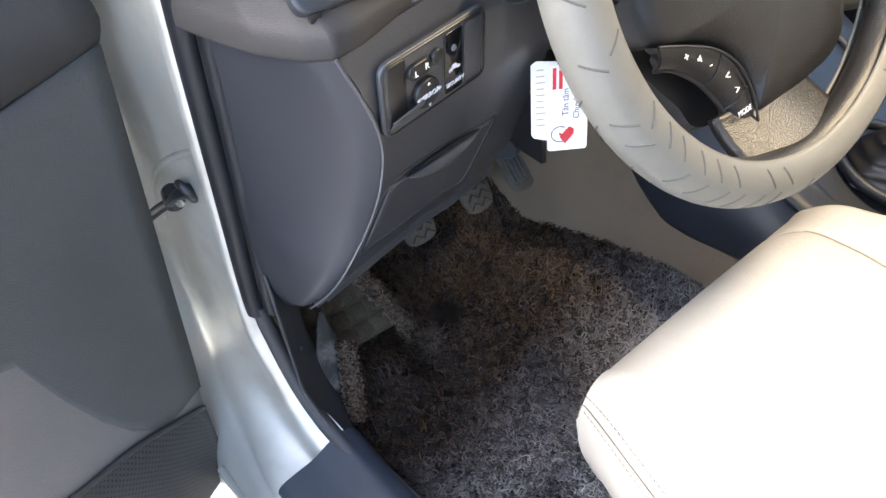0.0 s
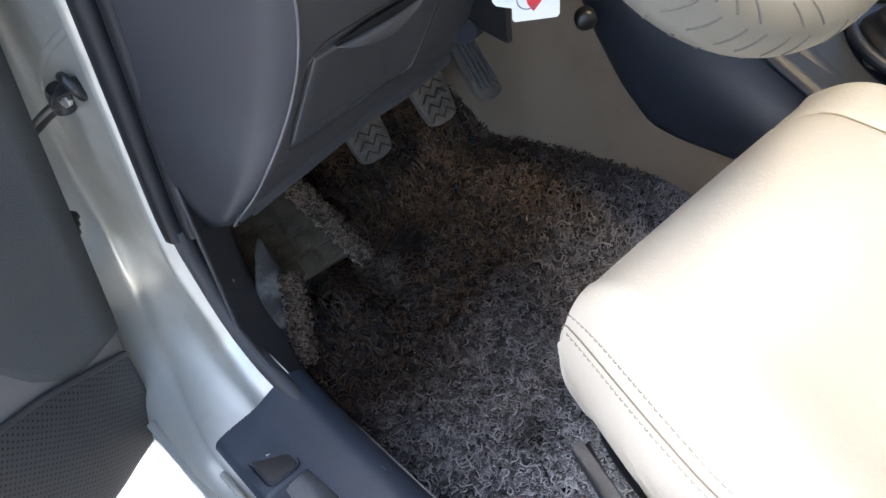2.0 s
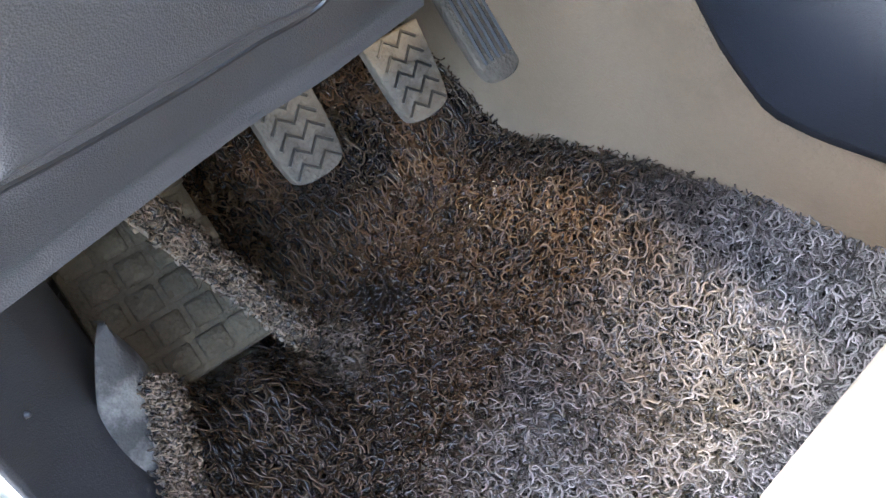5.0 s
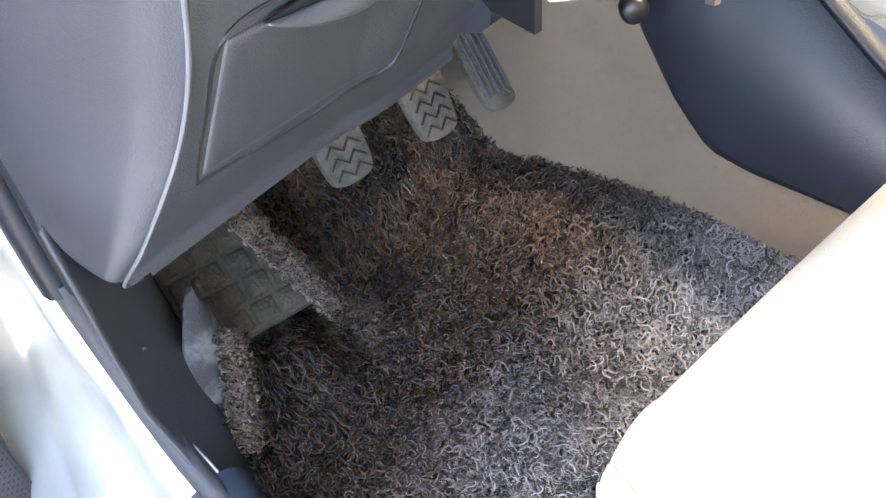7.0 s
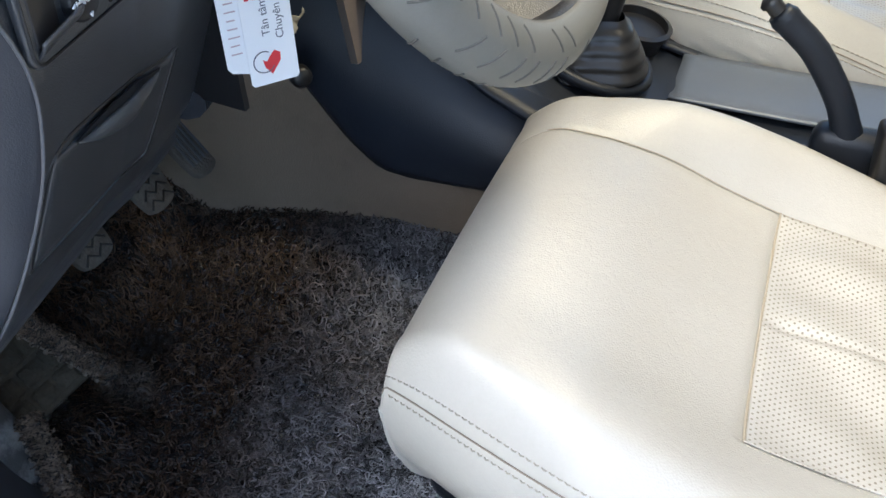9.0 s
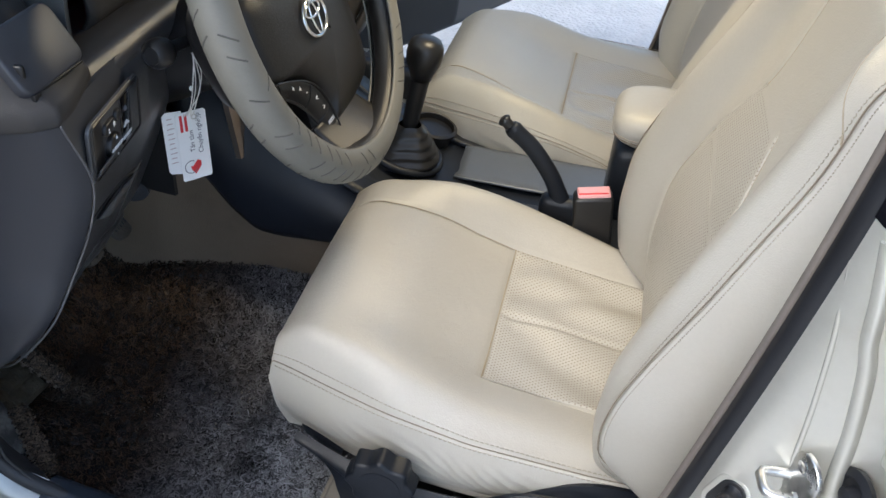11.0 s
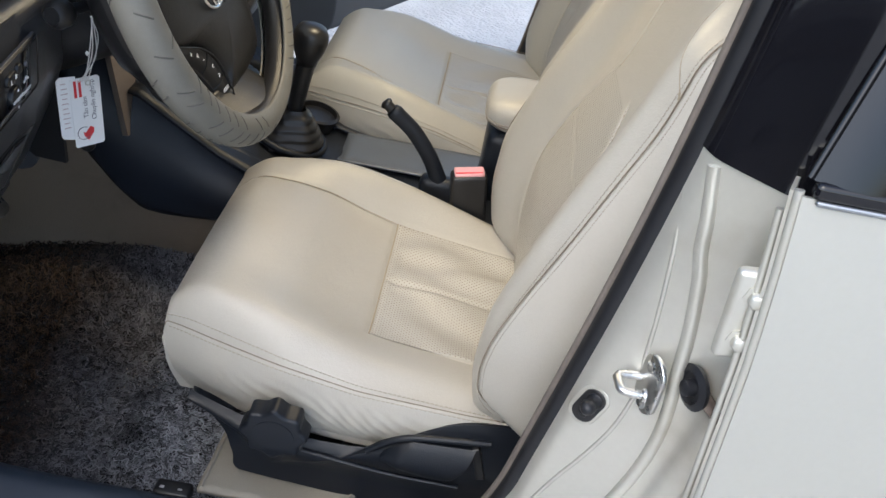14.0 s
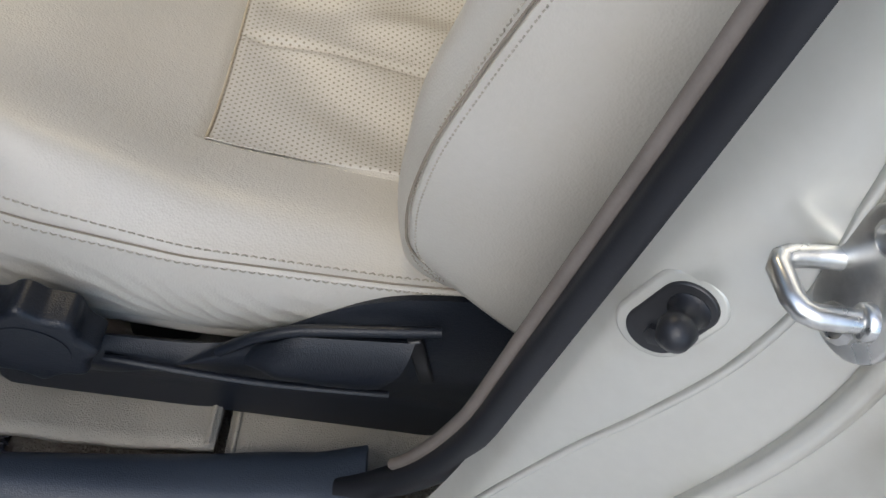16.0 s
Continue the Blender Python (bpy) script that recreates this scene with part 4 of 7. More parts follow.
def seat(cx, s, dy, dz, label, name):
    seat_ob = thing(name, (cx, dy, 0.39 + dz), label, "car seat", "front seats")
    R = lambda g: rows_of(*g, cx, s, dy, dz)
    th = 0.010 * (1 if s > 0 else -1)
    # cushion: middle front, perforated rear, two bolsters with their skirts, front face
    vx = (CROSS + 0.24) / 0.5035
    cushion = part("cushion", shell(R(cushion_grid(-1.6, SEAT_Q, 220, 0.0, 1.3, 190)), th * 0.2), LEATHER, seat_ob, smooth=180)
    g = cushion_grid(-SEAT_Q, SEAT_Q, 110, 0.0, vx, 80)
    part("perforated_panel", shell(R((g[0], g[1], g[2] + 0.0016)), th * 0.08), PERF_CUSHION, cushion, "wrinkled perforated beige leather", smooth=180)
    part("cushion_bolster", shell(R(cushion_grid(SEAT_Q, 1.6, 120, 0.0, 1.3, 150)), th * 0.2), LEATHER, cushion, smooth=180)
    # seams and stitching of the cushion
    lo = 0.0006
    for q, v0, v1 in ((SEAT_Q, 0.0, 0.93), (-1.0, 0.0, 1.02), (1.0, 0.0, 1.02)):
        n = 80
        P, N = line_on(cushion_place, [q] * n, np.linspace(v0, v1, n), cx, s, dy, dz, lo)
        P = P - N * (0.0008 if abs(q) == 1 else 0.0016)
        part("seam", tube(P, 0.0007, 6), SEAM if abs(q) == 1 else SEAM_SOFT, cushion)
    n = 40
    P, N = line_on(cushion_place, np.linspace(-SEAT_Q, SEAT_Q, n), [vx] * n, cx, s, dy, dz)
    part("seam", tube(P + N * 0.0002, 0.0011, 6), SEAM_SOFT, cushion)
    for q in (-1.0, 1.0):
        for off in (-0.026, 0.030):
            P, N = line_on(cushion_place, [q + off * np.sign(q)] * 90, np.linspace(0.0, 1.0, 90), cx, s, dy, dz, 0.0005)
            part("stitching", stitches(P, N), THREAD, cushion)
    P, N = line_on(cushion_place, [-SEAT_Q - 0.012] * 30, np.linspace(0.05, vx, 30), cx, s, dy, dz, 0.0)
    part("stitching", stitches(P, N, 0.0032, 0.0026, 0.0003), THREAD_PALE, cushion)
    # middle double seam over the perforated piece
    for off in (-0.014, 0.016):
        P, N = line_on(cushion_place, [off] * 50, np.linspace(0.05, vx, 50), cx, s, dy, dz)
        w = wrinkle(P[:, 0] * s - cx * s, P[:, 1] - dy)
        P = P + np.stack([0 * w, 0 * w, w], -1)
        part("stitching", stitches(P, N), THREAD, cushion)
    # backrest, the passenger's set a little further back
    dy = dy - (0.026 if s < 0 else 0.0)
    R = lambda g: rows_of(*g, cx, s, dy, dz)
    back = part("backrest", shell(R(back_grid(-1.0, 1.0, 190, 0.0, 1.25, 200)), -th), LEATHER, seat_ob, smooth=180)
    for a, b in ((-1.7, -1.0), (1.0, 1.7)):
        part("side_panel", shell(R(back_grid(a, b, 40, 0.0, 1.0, 120)), -th), LEATHER, back, smooth=180)
    part("back_shell", box((cx, -0.335 + dy, 0.93 + dz), (0.44, 0.07, 0.60), 0.03, 4, Matrix.Rotation(radians(18), 3, "X")), TRIM_BEIGE, back)
    # the perforated insert lies 1.5 mm proud of the middle
    zz = np.linspace(0.61, 1.012, 120)
    rows = []
    for z in zz:
        e = float(insert_edge(z)) - 0.0028
        xs = np.linspace(-e, e, 60)
        t = np.full(60, 0.0)
        hw = float(back_half(z))
        q = xs / hw
        tt = (z - 0.60) / (BACK_TALL - 0.035 * np.abs(q) ** 3)
        x, y, zo = back_place(q, tt)
        rows.append(np.stack([cx + s * xs, y - 0.0010 + 0.0018 * (1 - np.abs(xs / e) ** 10) * (1 - max(0.0, (z - 0.97) / 0.042) ** 4) + dy - 0.0012 * np.exp(-((z - 0.905 - xs * 0.1) / 0.0035) ** 2), zo + dz], -1))
    part("perforated_insert", shell(rows, -0.0026 * s), PERF_BACK, back, "perforated beige leather insert", smooth=180)
    for sg in (-1, 1):
        zz = np.linspace(0.62, 1.185 if sg > 0 else 1.012, 90)
        q = sg * insert_edge(zz) / back_half(zz)
        tt = (zz - 0.60) / (BACK_TALL - 0.035 * np.abs(q) ** 3)
        P, N = line_on(back_place, q, tt, cx, s, dy, dz)
        part("seam", tube(P + np.array([0, -0.0024, 0]), 0.0011, 6), SEAM_SOFT, back)
        n = 100
        P, N = line_on(back_place, [sg] * n, np.linspace(0.03, 1.0, n), cx, s, dy, dz)
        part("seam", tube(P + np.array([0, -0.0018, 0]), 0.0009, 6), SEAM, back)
        for off in (-0.028, 0.045):
            P, N = line_on(back_place, [sg * (1 + off)] * n, np.linspace(0.02, 1.0, n), cx, s, dy, dz)
            part("stitching", stitches(P, N), THREAD, back)
        # shoulder seam running in from the side
        tq = np.linspace(1.0, 0.55, 24)
        P, N = line_on(back_place, sg * tq, 0.86 + 0.10 * np.sin((1 - (tq - 0.55) / 0.45) * np.pi / 2), cx, s, dy, dz)
        part("seam", tube(P - np.array([0, 0.0006, 0]), 0.001, 6), SEAM_SOFT, back)
    # head rest with its seam, posts and the gathered cover at its foot
    def head_place(a, b):
        n = 0.55
        sx, sy, sz = 0.142, 0.055, 0.106
        ca, sa_, cb, sb_ = math.cos(a), math.sin(a), math.cos(b), math.sin(b)
        p = lambda v, m: math.copysign(abs(v) ** m, v)
        x, y, z = sx * p(cb, n) * p(ca, n), sy * p(cb, n) * p(sa_, n), sz * p(sb_, 0.7)
        y += 0.018 * (z / 0.1) ** 2 - 0.10 * z
        return (cx + s * x, -0.352 + y + dy, 1.284 + z + dz)
    hr = part("headrest", grid([[head_place(2 * math.pi * i / 48, -math.pi / 2 + math.pi * j / 30) for i in range(48)] for j in range(31)], close_u=True), LEATHER, seat_ob, smooth=180)
    for sg in (-1, 1):
        ring = [Vector(head_place(a, b)) for a, b in [(math.pi / 2 - sg * 1.02, -math.pi / 2 + math.pi * k / 30) for k in range(31)]]
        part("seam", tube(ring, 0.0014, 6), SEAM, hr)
        part("post", tube([(cx + sg * 0.07, -0.345 + dy, 1.16 + dz), (cx + sg * 0.07, -0.35 + dy, 1.26 + dz)], 0.006, 10), STEEL, hr, "steel headrest post")
        ga = []
        for k in range(9):
            q = k / 8
            ga.append(tube([(cx + s * (-0.125 + 0.06 * q), -0.306 + dy - 0.01 * q, 1.196 + dz), (cx + s * (-0.120 + 0.05 * q), -0.302 + dy + 0.004 * math.sin(9 * k), 1.206 + dz), (cx + s * (-0.128 + 0.06 * q), -0.308 + dy, 1.214 + dz)], 0.0030, 6))
        if sg > 0:
            part("gathered_hem", join(*ga), LEATHER, hr, "gathered leather hem")
    # seat frame: side trim, height knob, recline lever, front rail
    o = -1.0

    def side_trim():
        top = spline([(0.222, 0.574), (0.18, 0.572), (0.10, 0.568), (0.0, 0.566), (-0.045, 0.584), (-0.10, 0.626), (-0.145, 0.645), (-0.20, 0.652), (-0.26, 0.66)], 60)
        low = spline([(0.218, 0.553), (0.190, 0.541), (0.164, 0.530), (0.154, 0.506), (0.151, 0.480), (0.125, 0.472), (-0.02, 0.459), (-0.16, 0.446), (-0.24, 0.440), (-0.27, 0.49)], 60)
        top, low = [(p[0], p[1]) for p in top], [(p[0], p[1]) for p in low]
        rows = []
        for (ya, za), (yb, zb) in zip(top, low):
            r = []
            for k in np.linspace(0, 1, 14):
                bulge = 0.014 * math.sin(math.pi * min(1, k * 1.4 + 0.05)) - 0.002 * max(0, k - 0.45)
                wide = min(0.250, float(hw_of(ya)) + 0.014)
                r.append((cx + s * o * (wide + bulge), ya + (yb - ya) * k + dy, za + (zb - za) * k + dz))
            rows.append(r)
        return shell(rows, 0.006 * s)
    trim = part("side_trim", side_trim(), SEAT_PLASTIC, seat_ob, "dark slate plastic side trim", smooth=60)
    kx = cx + s * o * 0.262
    # scalloped knob
    pr = []
    for k in range(72):
        a = 2 * math.pi * k / 72
        r = 0.0405 * (1.06 - 0.16 * abs(math.sin(4 * a)) ** 1.6)
        pr.append((r * math.cos(a), r * math.sin(a)))
    kn = part("height_knob", plate(pr, (kx, 0.093 + dy, 0.599 + dz), (0, -s * o * -1, 0), (0, 0, 1), 0.026, 0.005, 3), SEAT_PLASTIC, seat_ob, "scalloped dark plastic knob")
    part("knob_face", lathe([(0.026, 0), (0.026, 0.0008), (0.022, 0.0012)], (kx + s * o * 0.026, 0.093 + dy, 0.599 + dz), (s * o, 0, 0), 28), SEAT_PLASTIC, kn)
    def lever_rows():
        rows = []
        for u in np.linspace(0, 1, 26):
            y = -0.040 - 0.116 * u
            hi = 0.574 + 0.036 * min(1.0, u / 0.32) ** 0.55 + 0.008 * u
            lo_z = 0.566 - 0.014 * math.sin(math.pi * min(1, u * 0.8)) + 0.010 * max(0.0, (u - 0.9) / 0.1)
            rows.append([(cx + s * o * (0.262 + (0.006 + 0.012 * min(1.0, u * 5)) * math.sin(math.pi * min(1, 0.06 + 0.90 * v)) ** 0.55), y + 0.016 * (1 - v) * max(0.0, u - 0.75) / 0.25 + dy, lo_z + (hi - lo_z) * v + dz) for v in np.linspace(0, 1, 14)])
        return rows
    part("recline_lever", shell(lever_rows(), -0.006 * s), SEAT_PLASTIC, seat_ob, "dark plastic recline lever", smooth=60)
    part("lever_slot", box((cx + s * o * 0.2640, -0.163 + dy, 0.592 + dz), (0.008, 0.011, 0.056), 0.002, 2, Matrix.Rotation(radians(-16), 3, "X")), BLACK, trim)
    part("lever_rim", tube(spline([(cx + s * o * 0.264, -0.022 + dy, 0.578 + dz), (cx + s * o * 0.268, -0.045 + dy, 0.604 + dz), (cx + s * o * 0.268, -0.075 + dy, 0.620 + dz), (cx + s * o * 0.268, -0.12 + dy, 0.628 + dz), (cx + s * o * 0.266, -0.172 + dy, 0.632 + dz)], 30), 0.0042, 8), SEAT_PLASTIC, trim)
    part("trim_ridge", tube(spline([(cx + s * o * 0.264, 0.060 + dy, 0.556 + dz), (cx + s * o * 0.268, 0.0 + dy, 0.552 + dz), (cx + s * o * 0.269, -0.06 + dy, 0.547 + dz), (cx + s * o * 0.267, -0.145 + dy, 0.543 + dz)], 24), 0.0030, 8, flat=0.7), SEAT_PLASTIC, trim)
    part("front_rail", tube(spline([(cx - 0.190, 0.16 + dy, 0.535 + dz), (cx - 0.175, 0.205 + dy, 0.538 + dz), (cx - 0.150, 0.222 + dy, 0.540 + dz), (cx, 0.238 + dy, 0.55 + dz), (cx + 0.2, 0.22 + dy, 0.55 + dz)], 24), 0.017, 14), SEAT_PLASTIC, seat_ob)
    part("seat_pan", box((cx, -0.01 + dy, 0.525 + dz), (0.34, 0.38, 0.05), 0.01), BLACK, seat_ob)
    for sx in (-0.165, 0.165):
        part("seat_rail", box((cx + sx, -0.06 + dy, 0.42 + dz), (0.035, 0.36, 0.035), 0.005), BLACK, seat_ob)
        for yy in (-0.2, 0.06):
            part("rail_foot", box((cx + sx, yy + dy, 0.39 + dz), (0.05, 0.05, 0.05), 0.006), BLACK, seat_ob)
            part("seat_riser", box((cx + sx, yy * 0.8 + dy, 0.475 + dz), (0.03, 0.06, 0.10), 0.006), BLACK, seat_ob)
    return [ob for top in (back, hr) for ob in (top, *top.children_recursive)]


SEAT_X, PASS_X = -0.338, 0.360
seat(SEAT_X, 1, 0.0, 0.0, "beige leather driver's seat with perforated panels and dark plastic base", "driver_seat")
passenger = seat(PASS_X, -1, -0.016, 0.004, "beige leather passenger seat with perforated panels", "passenger_seat")
# the passenger's backrest is reclined a little further
for ob in passenger:
    for v in ob.data.vertices:
        v.co.y -= 0.13 * max(0.0, v.co.z - 0.70)


# ---------------------------------------------------------------- dashboard
dash = thing("dashboard", (0, 0.60, 0.70), "grey and charcoal car dashboard with switches and a storage drawer", "dashboard")


def lower_y(x, z):
    """The face of the panel under the steering column on the driver's side."""
    base = float(np.interp(z, (0.735, 0.78, 0.80, 0.875, 0.94, 1.00, 1.035, 1.05, 1.06), (0.520, 0.487, 0.478, 0.442, 0.418, 0.412, 0.419, 0.435, 0.470)))
    return base - 0.020 * max(0.0, (-0.50 - x) / 0.12) - 0.004 + 0.016 * max(0.0, (x + 0.46) / 0.10)


def edge_x(z):
    """The left edge of that panel, where it meets the rounded end cap."""
    return float(np.interp(z, (0.727, 0.78, 0.81, 0.84, 0.90, 0.96, 1.00, 1.031), (-0.658, -0.647, -0.634, -0.621, -0.613, -0.616, -0.626, -0.638)))


def panel_low(x):
    return 0.727


rows = []
for v in np.linspace(0, 1, 60):
    r = []
    for u in np.linspace(0, 1, 50):
        z0 = 0.727 + v * (1.031 - 0.727)
        xl = edge_x(z0)
        x = xl + u * (-0.385 - xl)
        z = panel_low(x) + v * (1.031 - panel_low(x))
        y = lower_y(x, z)
        r.append((x, y, z))
    rows.append(r)
low_panel = part("lower_panel", shell(rows, 0.006), TRIM_GREY, dash, "charcoal lower dash panel", smooth=60)
# underside of that panel, running forward
part("lower_panel_underside", shell([[(x, lower_y(x, panel_low(x)) + 0.14 * k, panel_low(x) + 0.012 * k + 0.004 * math.sin(math.pi * k)) for x in np.linspace(-0.645, -0.385, 20)] for k in np.linspace(0, 1, 10)], 0.004), TRIM_GREY, low_panel, smooth=60)


def on_panel(x, z, lift=0.0):
    return (x, lower_y(x, z) - lift, z)


def panel_line(pts, lift, r, name, mat, closed=True, n=80):
    return part(name, tube([on_panel(p[0], p[1], lift) for p in spline([(a, b, 0) for a, b in pts], n, closed)], r, 6, closed), mat, low_panel)


# storage drawer: a slightly proud panel with a pull recess
DRAWER = [(-0.592, 0.878), (-0.540, 0.8785), (-0.478, 0.870), (-0.4525, 0.869), (-0.4505, 0.862), (-0.457, 0.825), (-0.465, 0.788), (-0.474, 0.7775), (-0.500, 0.7765), (-0.550, 0.781), (-0.606, 0.789), (-0.613, 0.795), (-0.605, 0.838)]
panel_line(DRAWER, -0.0002, 0.0014, "drawer_joint", BLACK)


def drawer_at(u, v, lift):
    """u: from the outer to the inner edge, v: upwards."""
    lowx, lowz, topx, topz = -0.6105 + 0.1425 * u, 0.7925 - 0.0125 * u, -0.5935 + 0.1400 * u, 0.8755 - 0.0085 * u
    return on_panel(lowx + (topx - lowx) * v, lowz + (topz - lowz) * v, lift)


ease = lambda k: min(1.0, k / 0.05) ** 0.5
draw = part("drawer_front", shell([[drawer_at(u, v, 0.0026 * min(ease(u), ease(1 - u), ease(v), ease(1 - v)) - 0.0004) for u in np.linspace(0, 1, 60)] for v in np.linspace(0, 1, 40)], 0.002), TRIM_GREY, low_panel, "charcoal storage drawer front", smooth=180)
pull_top = spline([(-0.574, 0.8745, 0), (-0.540, 0.8750, 0), (-0.505, 0.8710, 0), (-0.474, 0.8660, 0)], 26)
pull_low = spline([(-0.573, 0.8725, 0), (-0.545, 0.8585, 0), (-0.508, 0.8490, 0), (-0.475, 0.8640, 0)], 26)
# black sheet laid on the face stands in for shade inside the pull
part("pull_recess", shell([[on_panel(a[0] + (b[0] - a[0]) * k, a[1] + (b[1] - a[1]) * k, 0.0034) for k in np.linspace(0, 1, 6)] for a, b in zip(pull_top, pull_low)], 0.001), BLACK, draw)
part("pull_lip", shell([[on_panel(a[0] + (b[0] - a[0]) * k, a[1] + (b[1] - a[1]) * k, 0.0038 + 0.0085 * math.sin((k - 0.40) / 0.60 * math.pi / 2) * math.sin(math.pi * i / 25) ** 0.6) for k in np.linspace(0.40, 1.0, 8)] for i, (a, b) in enumerate(zip(pull_top, pull_low))], 0.0012), TRIM_GREY, draw, "charcoal drawer pull lip", smooth=180)

# switch inset
SWU = Vector((0.112, 0.016, 0.0)).normalized()
sw_c = Vector((-0.5505, 0.3985, 0.9785))
SWV = Vector((0.0, -0.10, 1.0))
SWV = (SWV - SWU * SWV.dot(SWU)).normalized()
SWN = SWU.cross(SWV)
if SWN.y > 0:
    SWN = -SWN


def sw_at(a, b, lift=0.0):
    return sw_c + SWU * a + SWV * b + SWN * lift


def sw_plate(name, outline, a, b, lift, depth, mat, parent, bevel=0.001, label=""):
    g = plate(outline, sw_at(a, b, lift), SWU, SWV, depth if SWU.cross(SWV).dot(SWN) > 0 else -depth, bevel)
    return part(name, g, mat, parent, label)


inset = sw_plate("switch_bezel", rounded(0.122, 0.066, 0.010), 0, 0, 0.0, 0.004, TRIM_GREY, dash, 0.0015, "charcoal switch panel")
ring = [sw_at(a, b, 0.0042) for a, b in rounded(0.117, 0.061, 0.008, 6)]
part("bezel_groove", tube(ring, 0.0009, 6, closed=True), BLACK, inset)
sw_plate("pocket", rounded(0.020, 0.052, 0.003), -0.044, 0.003, 0.003, 0.0018, BLACK, inset)
part("pocket_scoop", shell([[sw_at(-0.055 + 0.030 * u, -0.028 + 0.005 * u + v * (0.011 + 0.003 * u), 0.003 + 0.011 * math.sin(v * math.pi / 2) * (0.55 + 0.45 * u)) for u in np.linspace(0, 1, 14)] for v in np.linspace(0, 1, 10)], 0.0015), TRIM_GREY, inset, "charcoal pocket lip", smooth=180)
mirror = sw_plate("mirror_knob", stadium(0.028, 0.026, 10), -0.016, -0.010, 0.003, 0.007, BLACK, inset, 0.002, "black mirror adjuster")
lettering("MIRROR", 0.0062, sw_at(-0.016, -0.010, 0.0106), SWU, SWV, WHITE_INK, mirror)
for a, b, rot in ((-0.016, -0.0005, 0), (-0.016, -0.0195, 180), (-0.0285, -0.010, 90), (-0.0035, -0.010, -90)):
    t = [(0.0018 * math.cos(radians(90 + rot + q)), 0.0018 * math.sin(radians(90 + rot + q))) for q in (0, 120, 240)]
    sw_plate("arrow_mark", t, a, b, 0.0102, 0.0007, WHITE_INK, mirror, 0)
lr = sw_plate("mirror_selector", stadium(0.025, 0.0135, 8), -0.0215, 0.0135, 0.003, 0.005, BLACK, inset, 0.0015, "black left-right selector")
lettering("L", 0.0075, sw_at(-0.0275, 0.0130, 0.0086), SWU, SWV, WHITE_INK, lr)
lettering("R", 0.0075, sw_at(-0.0155, 0.0145, 0.0086), SWU, SWV, WHITE_INK, lr)
sw_plate("fold_button", stadium(0.013, 0.0125, 8), -0.0012, 0.0155, 0.003, 0.005, BLACK, inset, 0.0015, "black fold button")
sec = sw_plate("indicator_plate", rounded(0.021, 0.054, 0.002), 0.0195, 0.0, 0.003, 0.002, BLACK_GLOSS, inset, 0.0006, "gloss black indicator plate")
lettering("SECURITY", 0.0049, sw_at(0.0195, -0.0185, 0.0058), SWU, SWV, WHITE_INK, sec)
sw_plate("car_mark", [(-0.0065, -0.0015), (-0.0065, 0.0005), (-0.004, 0.0012), (-0.002, 0.0036), (0.002, 0.0036), (0.004, 0.0012), (0.0065, 0.0005), (0.0065, -0.0015), (0.003, -0.0015), (0.002, -0.0005), (-0.002, -0.0005), (-0.003, -0.0015)], 0.0195, -0.006, 0.0052, 0.0008, WHITE_INK, sec, 0)
part("indicator_lamp", lathe([(0.003, 0), (0.0025, 0.0012), (0.001, 0.0016)], sw_at(0.0195, 0.012, 0.005), SWN, 12), GREY_INK, sec)
part("cover_groove", tube([sw_at(0.0425 + a, b, 0.0052) for a, b in rounded(0.021, 0.054, 0.003, 4)], 0.0006, 5, True), BLACK, inset)
sw_plate("blank_cover", rounded(0.021, 0.054, 0.002), 0.0425, 0.0, 0.003, 0.0022, TRIM_GREY, inset, 0.0008)

# rounded end cap of the dashboard
cap_in = [(-0.640, 0.387, 1.031), (-0.617, 0.386, 0.96), (-0.614, 0.402, 0.90), (-0.623, 0.427, 0.84), (-0.649, 0.452, 0.78), (-0.658, 0.503, 0.72), (-0.638, 0.552, 0.675)]
cap_out = [(-0.669, 0.545, 1.036), (-0.671, 0.556, 0.98), (-0.672, 0.566, 0.92), (-0.672, 0.576, 0.86), (-0.671, 0.585, 0.80), (-0.669, 0.596, 0.72), (-0.662, 0.612, 0.650)]
ci, cup = spline(cap_in, 50), spline(cap_out, 50)
rows = []
for a, b in zip(ci, cup):
    r = []
    for k in np.linspace(0, 1, 30):
        p = a + (b - a) * k
        bul = 0.015 * math.sin(math.pi * k ** 0.85) * min(1.0, max(0.15, (p[2] - 0.68) / 0.14))
        edge = 0.006 * math.exp(-(k / 0.05) ** 2)
        r.append((p[0] - bul - 0.004 + edge, p[1] + edge * 0.4, p[2]))
    rows.append(r)
cap = part("end_cap", shell(rows, 0.005), TRIM_CAP, dash, "smooth violet-grey dash end cap", smooth=70)
part("cap_return", shell([[(p[0] + 0.030 * k ** 0.7, p[1] + 0.012 * k, p[2] - 0.002 + 0.004 * k) for p in rows[0]] for k in np.linspace(0, 1, 6)], 0.003), TRIM_CAP, cap, smooth=180)
part("cap_edge", tube([p + np.array((-0.0015, -0.002, 0)) for p in ci], 0.0011, 8), material("pale_cap_edge", (0.09, 0.09, 0.095), 0.4, vary=0.1), cap, "pale moulded edge")


# upper pad: it starts right on the end cap and the lower panel and runs forward to the windscreen
def pad_front(x):
    return float(np.interp(x, (-0.690, -0.684, -0.672, -0.655, -0.640, -0.615, -0.580, -0.556), (0.545, 0.500, 0.440, 0.405, 0.390, 0.393, 0.404, 0.412)))


